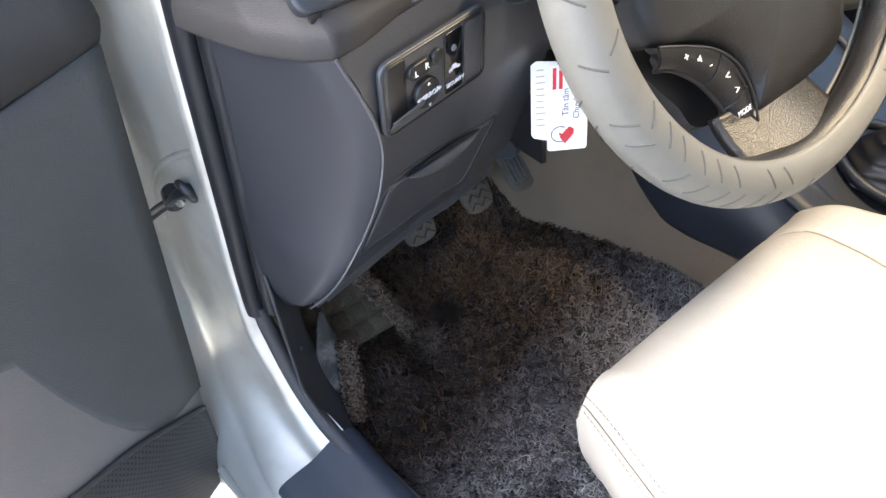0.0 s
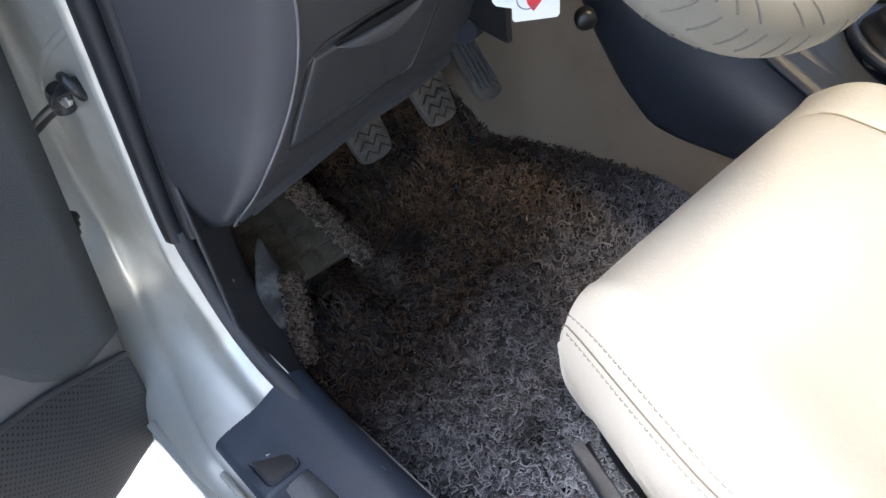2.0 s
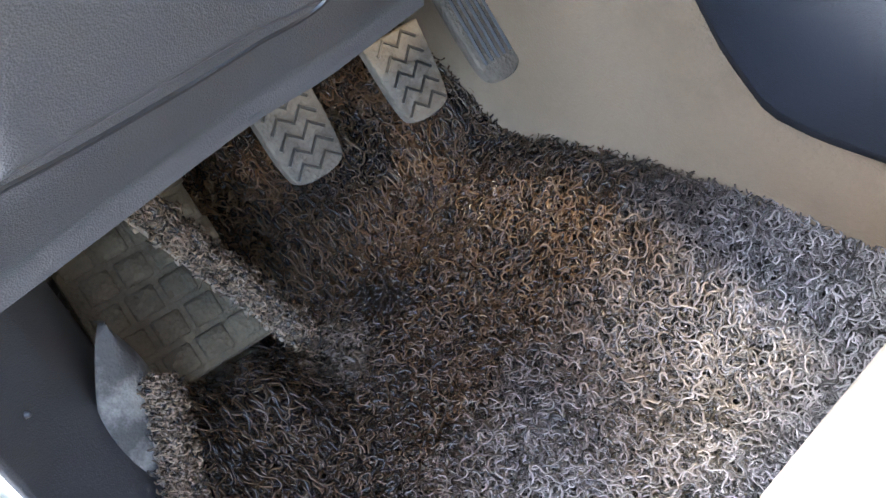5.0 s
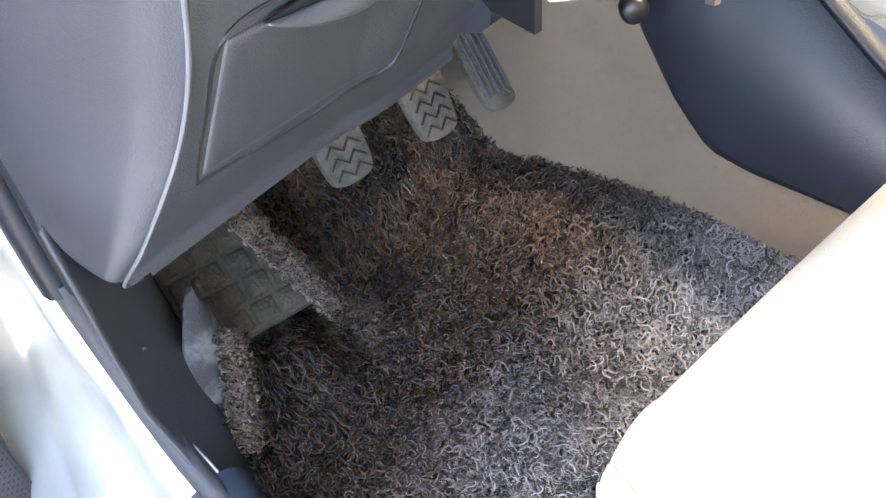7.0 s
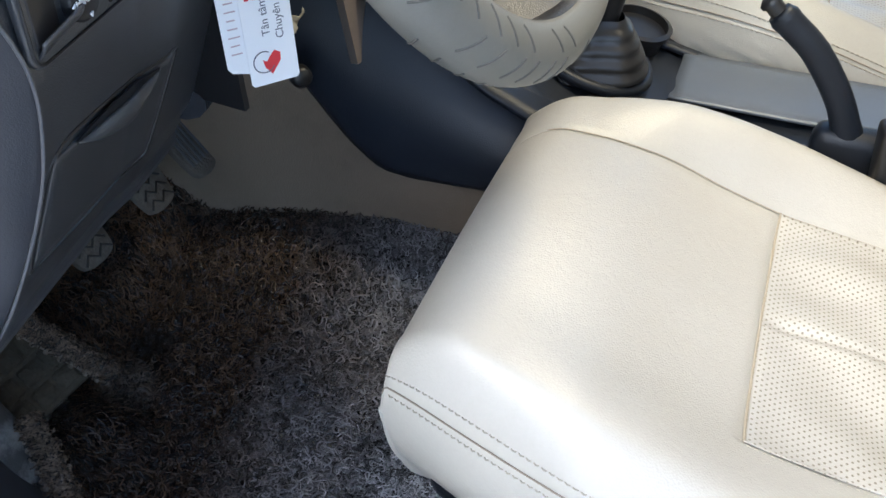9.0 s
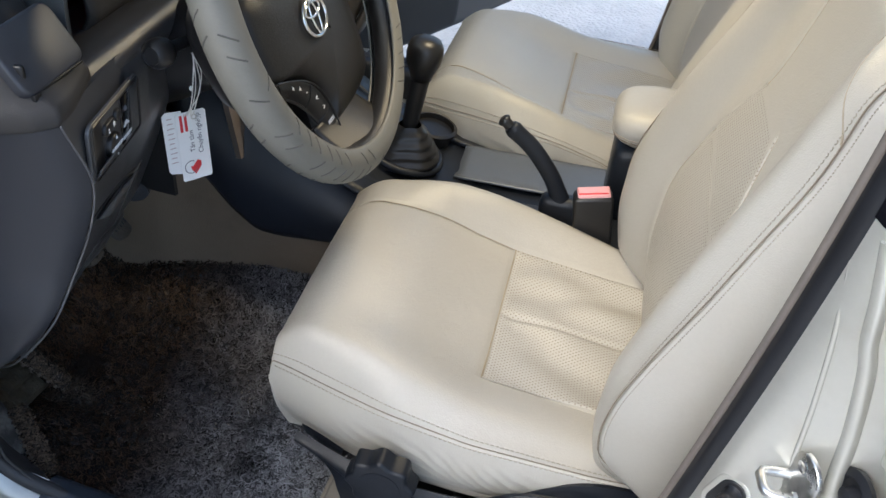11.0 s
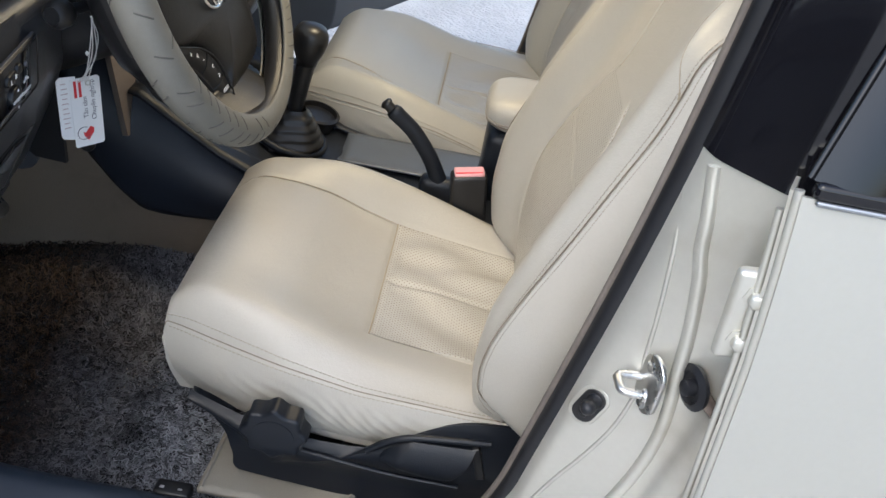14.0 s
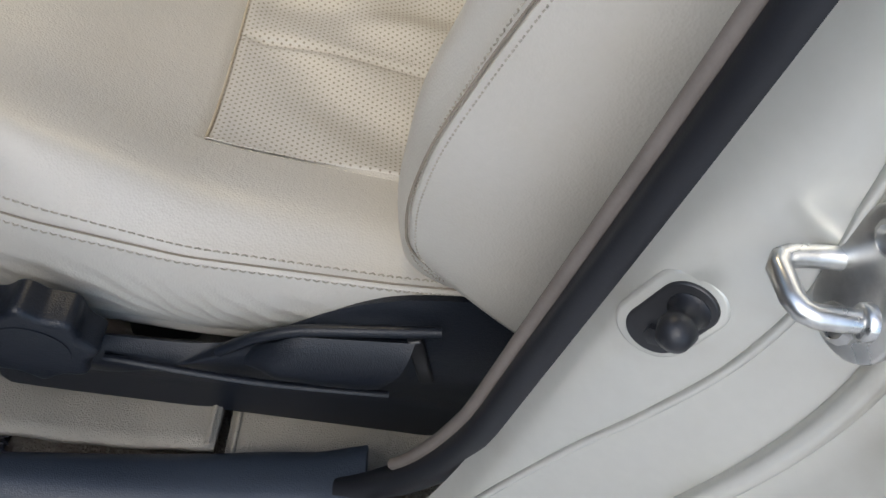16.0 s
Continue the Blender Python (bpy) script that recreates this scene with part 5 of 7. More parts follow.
pad_rows = []
for x in np.concatenate([np.linspace(-0.690, -0.640, 26), np.linspace(-0.635, -0.556, 14)]):
    f = pad_front(x)
    pad_rows.append([(x, p[0], p[1]) for p in spline([(f + 0.050, 1.026, 0), (f + 0.012, 1.0265, 0), (f - 0.003, 1.0300, 0), (f - 0.003, 1.046, 0), (f + 0.012, 1.058, 0), (f + 0.034, 1.082, 0), (f + 0.055, 1.108, 0), (f + 0.085, 1.130, 0), (f + 0.14, 1.146, 0), (max(0.80, f + 0.2), 1.160, 0), (0.95, 1.155, 0)], 50)])
pad = part("upper_pad", shell(pad_rows, -0.006), TRIM_UPPER, dash, "soft brown-grey upper dash pad", smooth=180)
# side vent in the pad
VX, VY, VZ = -0.607, 0.4250, 1.080
VV = Vector((0, 0.53, 0.848))
vent = part("side_vent", plate(rounded(0.090, 0.060, 0.012), (VX, VY, VZ), (1, 0.02, 0), VV, -0.010 if Vector((1, 0.02, 0)).cross(VV).y > 0 else 0.010, 0.003), TRIM_CAP, dash, "grey side air vent")
for k in range(4):
    part("slat", box((VX + 0.008, VY - 0.018 + 0.0075 * k, VZ - 0.022 + 0.0120 * k), (0.060, 0.010, 0.0022), 0.0006), BLACK, vent)
part("vent_wheel", box((VX - 0.034, VY - 0.010, VZ - 0.006), (0.006, 0.014, 0.022), 0.002), BLACK, vent)
part("vent_mark", box((VX - 0.034, VY - 0.023, VZ - 0.023), (0.009, 0.004, 0.006), 0.0004), BLACK, vent)

# instrument hood and cluster
def hood_rows():
    """The binnacle: a broad hood with rounded shoulders, open towards the driver."""
    out = spline([(-0.547, 1.030, 0), (-0.546, 1.090, 0), (-0.530, 1.138, 0), (-0.47, 1.157, 0), (-0.338, 1.163, 0), (-0.20, 1.157, 0), (-0.148, 1.138, 0), (-0.134, 1.090, 0), (-0.133, 1.030, 0)], 60)
    return [[(p[0], 0.425 + 0.32 * k, p[1] + 0.012 * k) for p in out] for k in np.linspace(0, 1, 10)]


HOOD = material("satin_slate_dash_top", (0.040, 0.046, 0.052), 0.40, spec=0.7, vary=0.08, scale=6, grain=0.25, grain_scale=900)
hood = part("instrument_hood", shell(hood_rows(), -0.004), HOOD, dash, "dark instrument hood", smooth=70)
part("binnacle_lining", shell([[(-0.340 + (p[0] + 0.340) * 0.965, p[1] + 0.004, 1.03 + (p[2] - 1.03) * 0.93) for p in r] for r in hood_rows()], -0.004), BLACK, hood, smooth=70)
# ledge of the lower dash that runs on under the cluster to the centre vents
ledge = spline([(0.432, 0.985, 0), (0.418, 1.000, 0), (0.411, 1.018, 0), (0.415, 1.032, 0), (0.430, 1.039, 0), (0.470, 1.036, 0), (0.56, 1.020, 0)], 24)
part("cluster_ledge", shell([[(x, p[0] + 0.03 * max(0.0, (x + 0.30) / 0.2) ** 2, p[1] - 0.012 * max(0.0, (x + 0.30) / 0.2)) for p in ledge] for x in np.linspace(-0.556, -0.125, 40)], -0.005), TRIM_GREY, dash, "charcoal ledge under the instruments", smooth=180)
part("cluster_face", plate(rounded(0.44, 0.20, 0.03), (SEAT_X, 0.610, 1.085), (1, 0, 0), (0, 0.10, 0.99), 0.008, 0.001), BLACK, dash, "black instrument cluster")
part("cluster_lens", plate(rounded(0.385, 0.115, 0.03), (SEAT_X, 0.540, 1.085), (1, 0, 0), (0, 0.42, 0.91), -0.002), BLACK_GLOSS, dash, "dark glossy cluster lens")
glow = bpy.data.materials.new("red_lamp")
glow.use_nodes = True
glow.node_tree.nodes["Principled BSDF"].inputs["Base Color"].default_value = (0.6, 0.01, 0.01, 1)
glow.node_tree.nodes["Principled BSDF"].inputs["Emission Color"].default_value = (1, 0.03, 0.03, 1)
glow.node_tree.nodes["Principled BSDF"].inputs["Emission Strength"].default_value = 4
part("warning_lamp", lathe([(0.0035, 0), (0.0035, 0.002), (0.001, 0.003)], (-0.350, 0.519, 1.062), (0, -1, 0.4), 12), glow, dash, "small red warning lamp")
# surround between the lower panel and the column
surround = part("column_surround", shell([[(-0.386 + 0.012 * u, 0.44 + 0.16 * u, 1.03 - 0.25 * v) for u in np.linspace(0, 1, 12)] for v in np.linspace(0, 1, 20)], -0.006), BLACK, dash)
part("column_back", box((-0.29, 0.60, 0.93), (0.24, 0.03, 0.28), 0.01), BLACK, dash)
part("knee_bar", tube(spline([(-0.395, 0.50, 0.775), (-0.33, 0.52, 0.765), (-0.25, 0.53, 0.765), (-0.20, 0.54, 0.76)], 16), 0.020, 10, flat=0.7), TRIM_DARK, dash, "dark trim bar under the column")
part("bolt_head", lathe([(0.012, 0), (0.012, 0.010), (0.008, 0.014)], (-0.210, 0.505, 0.700), (-0.6, -0.7, 0.1), 14), BLACK, dash)

# centre stack
stack = part("centre_console_face", shell([[(-0.17 + 0.36 * u, 0.44 + 0.05 * v + 0.015 * (2 * u - 1) ** 2, 0.70 + 0.36 * v) for u in np.linspace(0, 1, 24)] for v in np.linspace(0, 1, 24)], 0.01), SILVER_TRIM, dash, "bronze-silver centre stack")
for sx in (-0.130, 0.130):
    v = part("air_vent", box((0.01 + sx, 0.462, 1.022), (0.070, 0.022, 0.095), 0.010, 3), TRIM_GREY, dash, "grey centre air vent")
    for k in range(6):
        part("slat", box((0.01 + sx, 0.449, 0.990 + 0.0125 * k), (0.054, 0.010, 0.003), 0.0008), BLACK, v)
radio = part("radio", box((0.01, 0.456, 1.022), (0.176, 0.03, 0.112), 0.006), TRIM_GREY, dash, "grey radio with rows of buttons")
for j in range(3):
    for sx, w in ((-0.066, 0.026), (-0.027, 0.040), (0.022, 0.046), (0.066, 0.030)):
        if j != 1 or abs(sx) > 0.05:
            part("button", box((0.01 + sx, 0.440, 0.984 + 0.036 * j), (w, 0.008, 0.020 if j else 0.013), 0.003), SILVER_TRIM if j != 2 else TRIM_CAP, radio)
part("display", box((0.008, 0.4405, 1.020), (0.086, 0.004, 0.026), 0.001), BLACK_GLOSS, radio)
part("stack_sweep", tube(spline([(-0.175, 0.452, 0.965), (-0.10, 0.432, 0.950), (0.01, 0.424, 0.944), (0.12, 0.432, 0.948), (0.20, 0.448, 0.960)], 30), 0.016, 12, flat=0.8), TRIM_CAP, dash, "satin grey sweep under the radio")
climate = part("climate_panel", box((0.01, 0.452, 0.775), (0.21, 0.03, 0.085), 0.012, 3), SILVER_TRIM, dash, "bronze-silver climate panel")
for sx in (-0.068, 0.0, 0.068):
    part("knob", lathe([(0.022, 0), (0.022, 0.006), (0.018, 0.008), (0.017, 0.020), (0.014, 0.022)], (0.01 + sx, 0.438, 0.778), (0, -1, 0.05), 24), TRIM_GREY, climate)
    part("knob_ring", tube([(0.01 + sx + 0.021 * math.cos(q), 0.430, 0.778 + 0.021 * math.sin(q)) for q in np.linspace(0, 2 * math.pi, 24, endpoint=False)], 0.0015, 6, True), ALU, climate)

# passenger's side: pad, face and glove box
DASH_FACE = material("satin_grey_dash_plastic", (0.105, 0.099, 0.096), 0.40, spec=0.6, vary=0.06, scale=5, grain=0.3, grain_scale=900)
swell = lambda x: -0.080 * (lambda k: k * k * (3 - 2 * k))(min(1.0, max(0.0, (x - 0.17) / 0.14)))
bend = lambda u: 0.80 * max(0.0, u - 0.75) ** 2
part("passenger_pad", shell([[(x, p[0] + 0.05 + swell(x) * 0.8, p[1]) for p in spline([(0.60, 1.015), (0.45, 1.02), (0.415, 1.035), (0.405, 1.06), (0.42, 1.09), (0.50, 1.12), (0.70, 1.15), (0.92, 1.16)], 40)] for x in np.linspace(-0.47, 0.672, 60)], -0.006), TRIM_UPPER, dash, "soft brown-grey dash pad", smooth=180)
part("passenger_face", shell([[(0.19 + 0.475 * u, 0.462 + swell(0.19 + 0.475 * u) + 0.06 * (1 - v) + bend(u) - 0.018 * math.sin(math.pi * v), 0.69 + 0.345 * v) for u in np.linspace(0, 1, 40)] for v in np.linspace(0, 1, 24)], 0.008), DASH_FACE, dash, "satin grey dash face", smooth=180)
glove = part("glove_box", shell([[(0.285 + 0.34 * u, 0.450 + swell(0.285 + 0.34 * u) + 0.06 * (1 - v) + bend(0.2 + 0.715 * u) - 0.018 * math.sin(math.pi * (0.07 + 0.48 * v)), 0.715 + 0.165 * v) for u in np.linspace(0, 1, 24)] for v in np.linspace(0, 1, 24)], -0.010), DASH_FACE, dash, "satin grey glove box lid", smooth=180)
on_glove = lambda u, v: (0.285 + 0.34 * u, 0.447 + swell(0.285 + 0.34 * u) + 0.06 * (1 - v) + bend(0.2 + 0.715 * u) - 0.018 * math.sin(math.pi * (0.07 + 0.48 * v)), 0.715 + 0.165 * v)
part("glove_joint", tube(spline([on_glove(u, v) for u, v in ((0.0, 0.9), (0.15, 1.0), (0.5, 1.02), (0.88, 1.0), (0.99, 0.85), (0.97, 0.15), (0.85, 0.01), (0.5, 0.0), (0.15, 0.01), (0.0, 0.12))], 60, True), 0.0025, 6, True), BLACK, glove)
part("glove_latch", tube(spline([on_glove(0.30, 0.80), on_glove(0.36, 0.92), on_glove(0.50, 0.95), on_glove(0.64, 0.92), on_glove(0.70, 0.80)], 20), 0.007, 8, flat=0.6), BLACK, glove)
part("dash_body", box((0.0, 0.80, 0.90), (1.26, 0.36, 0.40), 0.04, 3), BLACK, dash)

# ---------------------------------------------------------------- steering wheel
WC, WT, WR, WTUBE = Vector((-0.336, 0.268, 1.057)), radians(23.0), 0.1926, 0.0199
HUB_UP, HUB_BACK = -0.030, -0.045
WE, WD, WNN = Vector((1, 0, 0)), Vector((0, -math.sin(WT), -math.cos(WT))), Vector((0, -math.cos(WT), math.sin(WT)))


def w_at(a, b, h=0.0):
    """a: to the right, b: up in the wheel's plane, h: towards the driver."""
    return WC + WE * a - WD * b + WNN * h


wheel = thing("steering_wheel", tuple(WC), "dark steering wheel in a worn grey rubber cover", "steering wheel")


def rim_rows(r, shrink_inside):
    rows = []
    for q in np.linspace(0, 2 * math.pi, 144, endpoint=False):
        row = []
        for k in range(24):
            p = 2 * math.pi * k / 24
            rr = r - shrink_inside * max(0, -math.cos(p))
            rad = WR + rr * math.cos(p)
            row.append(w_at(rad * math.cos(q), rad * math.sin(q), rr * math.sin(p)))
        rows.append(row)
    return rows


rim = part("rim", grid(rim_rows(WTUBE - 0.003, 0.0), True, True), WHEEL_DARK, wheel, "dark wheel rim", smooth=180)
cv = []
for q in np.linspace(0, 2 * math.pi, 160, endpoint=False):
    cv.append([w_at((WR + WTUBE * math.cos(p)) * math.cos(q), (WR + WTUBE * math.cos(p)) * math.sin(q), WTUBE * math.sin(p)) for p in np.linspace(radians(-118), radians(132), 26)])
cv.append(cv[0])
cover = part("rim_cover", shell(cv, 0.0025), COVER, wheel, "worn grey rubber wheel cover", smooth=180)
# tread marks pressed into the cover, in a herringbone
marks = []
rnd = random.Random(5)
for k in range(118):
    q = 2 * math.pi * k / 118
    for p0, p1, sl in ((20, 62, 0.055), (74, 112, -0.055), (-46, -6, -0.05)):
        if (k + (p0 > 50)) % 2 or rnd.random() < 0.5:
            continue
        pts, jit = [], rnd.uniform(-0.012, 0.012)
        for j in range(5):
            p = radians(p0 + (p1 - p0) * j / 4)
            qq = q + jit + sl * (j / 4 - 0.5)
            pts.append(w_at((WR + (WTUBE + 0.0024) * math.cos(p)) * math.cos(qq), (WR + (WTUBE + 0.0024) * math.cos(p)) * math.sin(qq), (WTUBE + 0.0024) * math.sin(p)))
        marks.append(tube(pts, 0.0009, 5))
tagged(part("cover_relief", join(*marks), material("cover_groove", (0.085, 0.082, 0.072), 0.8, vary=0.2), cover), "pressed herringbone marks in the wheel cover", kind="stuff")
part("cover_hem", stitches([w_at((WR - 0.0125) * math.cos(q), (WR - 0.0125) * math.sin(q), 0.0148) for q in np.linspace(0, 2 * math.pi, 300)], [tuple(WNN)] * 300, 0.004, 0.003, 0.0007), GREY_INK, cover)


def h_at(a, b, h=0.0):
    """The same for the hub, which sits lower and deeper than the rim."""
    return w_at(a, b + HUB_UP, h + HUB_BACK)


def hub_rows():
    """The padded hub: a broad rounded shield."""
    out = [(-0.112, 0.066), (-0.070, 0.088), (0.0, 0.097), (0.070, 0.088), (0.116, 0.064), (0.130, 0.028), (0.132, -0.020), (0.124, -0.085), (0.102, -0.114), (0.050, -0.122), (0.0, -0.124),
           (-0.022, -0.121), (-0.0205, -0.100), (-0.030, -0.070), (-0.052, -0.048), (-0.082, -0.034), (-0.114, -0.023), (-0.122, 0.005), (-0.121, 0.040)]
    o = spline([(a, b, 0) for a, b in out], 114, True)
    rows = []
    for k, h in ((1.0, -0.030), (1.0, 0.004), (0.985, 0.014), (0.955, 0.022), (0.89, 0.028), (0.7, 0.033), (0.45, 0.036), (0.2, 0.037), (0.02, 0.037)):
        rows.append([h_at(0.03 + (p[0] - 0.03) * k, -0.02 + (p[1] + 0.02) * k, h) for p in o])
    return rows


hub = part("hub_pad", grid(hub_rows(), close_u=True), WHEEL_DARK, wheel, "dark grained airbag pad", smooth=70)
# emblem: chrome oval with crossing ovals, as plain shapes
el = lambda a, b, ca, cb, r, h=0.040: tube([h_at(ca + a * math.cos(q), cb + b * math.sin(q), h) for q in np.linspace(0, 2 * math.pi, 48, endpoint=False)], r, 8, True)
emb = part("emblem", join(el(0.029, 0.021, 0, 0.004, 0.0026), el(0.0085, 0.0185, 0, 0.003, 0.0017), el(0.0195, 0.0075, 0, 0.0125, 0.0017)), CHROME, hub, "chrome oval emblem")
lettering("SRS AIRBAG", 0.0105, h_at(0.038, -0.040, 0.0335), WE, -WD, material("moulded_letter", (0.02, 0.02, 0.022), 0.5), hub, depth=0.0006)
back_out = [(-0.112, 0.050), (-0.112, -0.030), (-0.092, -0.062), (-0.070, -0.092), (-0.045, -0.122), (0.060, -0.126), (0.110, -0.085), (0.122, 0.040), (0.060, 0.085), (-0.060, 0.085)]
o = spline([(a, b, 0) for a, b in back_out], 60, True)
part("hub_back", grid([[h_at(p[0] * k, p[1] * k, h) for p in o] for k, h in ((0.55, -0.075), (0.85, -0.062), (1.0, -0.040), (1.0, -0.022), (0.97, -0.012), (0.5, -0.010), (0.02, -0.010))], close_u=True), BLACK, wheel, "black wheel back cover", smooth=60)
# spokes
for sg in (-1, 1):
    sp = part("spoke", shell([[h_at(sg * (0.110 + 0.073 * u), 0.030 + 0.010 * u + (0.044 - 0.014 * math.sin(math.pi * u)) * (v - 0.5), 0.006 + 0.036 * u ** 1.5 + 0.010 * math.sin(math.pi * v)) for v in np.linspace(0, 1, 12)] for u in np.linspace(0, 1, 14)], 0.012), WHEEL_DARK, wheel, smooth=180)
spoke = part("lower_spoke", shell([[h_at(-0.056 + 0.112 * v - 0.006 * u * (1 - 2 * v), -0.108 - 0.052 * u, 0.004 + 0.038 * u ** 1.4 + 0.007 * math.sin(math.pi * v)) for v in np.linspace(0, 1, 20)] for u in np.linspace(0, 1, 14)], 0.010), WHEEL_DARK, wheel, "dark lower spoke", smooth=180)
part("spoke_joint", tube([h_at(-0.004 + 0.010 * u, -0.112 - 0.046 * u, 0.0125 + 0.038 * u ** 1.4) for u in np.linspace(0, 1, 10)], 0.0008, 6), BLACK, spoke)
# audio buttons in a band round the lower left of the pad
POD_OUT = [np.array(p) for p in spline([(-0.112, -0.0245, 0), (-0.084, -0.0350, 0), (-0.054, -0.0495, 0), (-0.0325, -0.071, 0), (-0.0230, -0.100, 0), (-0.0245, -0.122, 0)], 40)]
POD_IN = [np.array(p) for p in spline([(-0.108, -0.0435, 0), (-0.089, -0.0510, 0), (-0.0665, -0.0700, 0), (-0.0520, -0.0900, 0), (-0.0445, -0.108, 0), (-0.0440, -0.124, 0)], 40)]


def pod_at(u, v, lift=0.0):
    k = min(39, max(0, u * 39))
    i0 = min(38, int(k))
    a = POD_OUT[i0] + (POD_OUT[i0 + 1] - POD_OUT[i0]) * (k - i0)
    b = POD_IN[i0] + (POD_IN[i0 + 1] - POD_IN[i0]) * (k - i0)
    p = a + (b - a) * v
    return h_at(p[0], p[1], 0.0235 - 0.010 * v ** 3 + lift)


pod = part("button_pod", shell([[pod_at(u, v) for v in np.linspace(0, 1, 10)] for u in np.linspace(0, 1, 50)], 0.010), WHEEL_DARK, wheel, "dark audio button band", smooth=70)
part("pod_joint", tube([pod_at(u, 0.0, 0.0035) for u in np.linspace(0, 1, 40)], 0.0012, 6), BLACK, pod)
part("pod_lip", tube([pod_at(u, 1.0, -0.001) for u in np.linspace(0, 1, 40)], 0.0022, 6), BLACK, pod)
for u in (0.02, 0.47, 0.74):
    part("button_joint", tube([pod_at(u, v, 0.0004) for v in np.linspace(0, 1, 6)], 0.0008, 6), BLACK, pod)
for txt, u, v, size in (("+", 0.22, 0.45, 0.0105), ("-", 0.40, 0.45, 0.0105), ("<", 0.56, 0.45, 0.0105), (">", 0.68, 0.45, 0.0105), ("MODE", 0.85, 0.5, 0.0062)):
    lettering(txt, size, pod_at(u, v, 0.0012), WE, -WD, WHITE_INK, pod)
part("speaker_mark", plate([(-0.002, -0.001), (0.0, -0.001), (0.002, -0.003), (0.002, 0.003), (0.0, 0.001), (-0.002, 0.001)], tuple(pod_at(0.31, 0.42, 0.0012)), WE, -WD, 0.0006), WHITE_INK, pod)
# column shroud and stalks
col = thing("steering_column", (-0.336, 0.42, 0.95), "black steering column shroud with a control stalk", "steering column")
part("shroud", tube([w_at(0, -0.01, -0.02), w_at(0, -0.012, -0.06), w_at(0, -0.015, -0.12), w_at(0, -0.02, -0.22), w_at(0, -0.02, -0.30)], [0.050, 0.062, 0.068, 0.070, 0.07], 24, flat=0.85), BLACK, col, smooth=60)
st = part("control_stalk", tube(spline([(-0.36, 0.375, 1.005), (-0.42, 0.378, 1.018), (-0.468, 0.384, 1.024)], 12), 0.0065, 10), BLACK, col, "black control stalk")
part("stalk_knob", lathe([(0.006, -0.004), (0.012, 0.002), (0.0160, 0.010), (0.0165, 0.020), (0.014, 0.027), (0.010, 0.031), (0.009, 0.029)], (-0.452, 0.3835, 1.0215), (-0.93, 0.10, 0.12), 20), BLACK, st)
part("control_stalk", tube(spline([(-0.31, 0.375, 1.005), (-0.25, 0.378, 1.018), (-0.20, 0.384, 1.024)], 12), [0.0065] * 8 + [0.010] * 4, 10), BLACK, col, "black control stalk")

# ---------------------------------------------------------------- card tag hanging from the stalk
tag = thing("card_tag", (-0.395, 0.405, 0.90), "white printed card tag hanging on white string", "tag")
TH = Vector((-0.3935, 0.410, 0.902))
TU, TVv = Vector((0.80, -0.60, 0.0)).normalized(), Vector((0.06, 0.03, 1.0)).normalized()
TU = (TU - TVv * TU.dot(TVv)).normalized()
TWn = TU.cross(TVv)


def t_at(a, b, h=0.0):
    return TH + TU * a + TVv * b + TWn * h


TAGW, TAGH = 0.054, 0.088
outline = [(-0.020, 0.006), (-0.012, 0.011), (0.012, 0.011), (0.024, 0.004), (0.027, 0.0), (0.027, -0.080), (0.025, -0.083), (-0.025, -0.083), (-0.027, -0.080), (-0.027, 0.0)]
front = [(a - 0.004 + 0.010, b) for a, b in [(-0.017, 0.008), (0.017, 0.008), (0.0195, 0.005), (0.0195, -0.082), (0.0175, -0.0845), (-0.0175, -0.0845), (-0.0195, -0.082), (-0.0195, 0.005)]]
card = part("card", plate(front, tuple(t_at(0, 0, 0.001)), TU, TVv, 0.0006), PAPER, tag, "white printed card")
rear_c = [(-0.029, 0.008), (-0.024, 0.012), (-0.004, 0.010), (-0.004, -0.076), (-0.026, -0.070), (-0.029, -0.066)]
card2 = part("card", plate(rear_c, tuple(t_at(0, 0, -0.0015)), TU, TVv, 0.0006), PAPER, tag, "white printed card")
for k in range(10):
    w = 0.012 + 0.006 * ((k * 7) % 5) / 5
    part("print_bar", plate(rounded(w * 0.55, 0.0011, 0.0003, 1), tuple(t_at(-0.0215 + w * 0.1, 0.003 - 0.0065 * k, -0.0008)), TU, TVv, 0.0002), FAINT_INK, card2)
for k in range(2):
    part("print_bar", plate(rounded(0.0035, 0.022, 0.0003, 1), tuple(t_at(-0.007 + 0.006 * k, -0.006, 0.0017)), TU, TVv, 0.0002), RED_INK, card)
lettering("T\u00e2n t\u00e2m", 0.0088, t_at(0.004, -0.046, 0.0017), TVv, -TU, GREY_INK, card, depth=0.0001, centre=False)
lettering("Chuy\u00ean nghi\u1ec7p", 0.0088, t_at(0.0145, -0.050, 0.0017), TVv, -TU, GREY_INK, card, depth=0.0001, centre=False)
heart = [(0.0, -0.010), (0.008, 0.0), (0.0085, 0.006), (0.004, 0.009), (0.0, 0.005), (-0.003, 0.001), (-0.006, 0.003), (-0.005, -0.003)]
part("red_mark", plate(heart, tuple(t_at(0.004, -0.067, 0.0017)), TU, TVv, 0.0002), RED_INK, card)
part("red_ring", tube([t_at(-0.001 + 0.0085 * math.cos(q), -0.066 + 0.0085 * math.sin(q), 0.0018) for q in np.linspace(radians(60), radians(330), 20)], 0.0005, 5), GREY_INK, card)
part("eyelet", tube([t_at(0.010 + 0.003 * math.cos(q), 0.0 + 0.003 * math.sin(q), 0.0018) for q in np.linspace(0, 2 * math.pi, 14, endpoint=False)], 0.0008, 6, True), STEEL, tag)
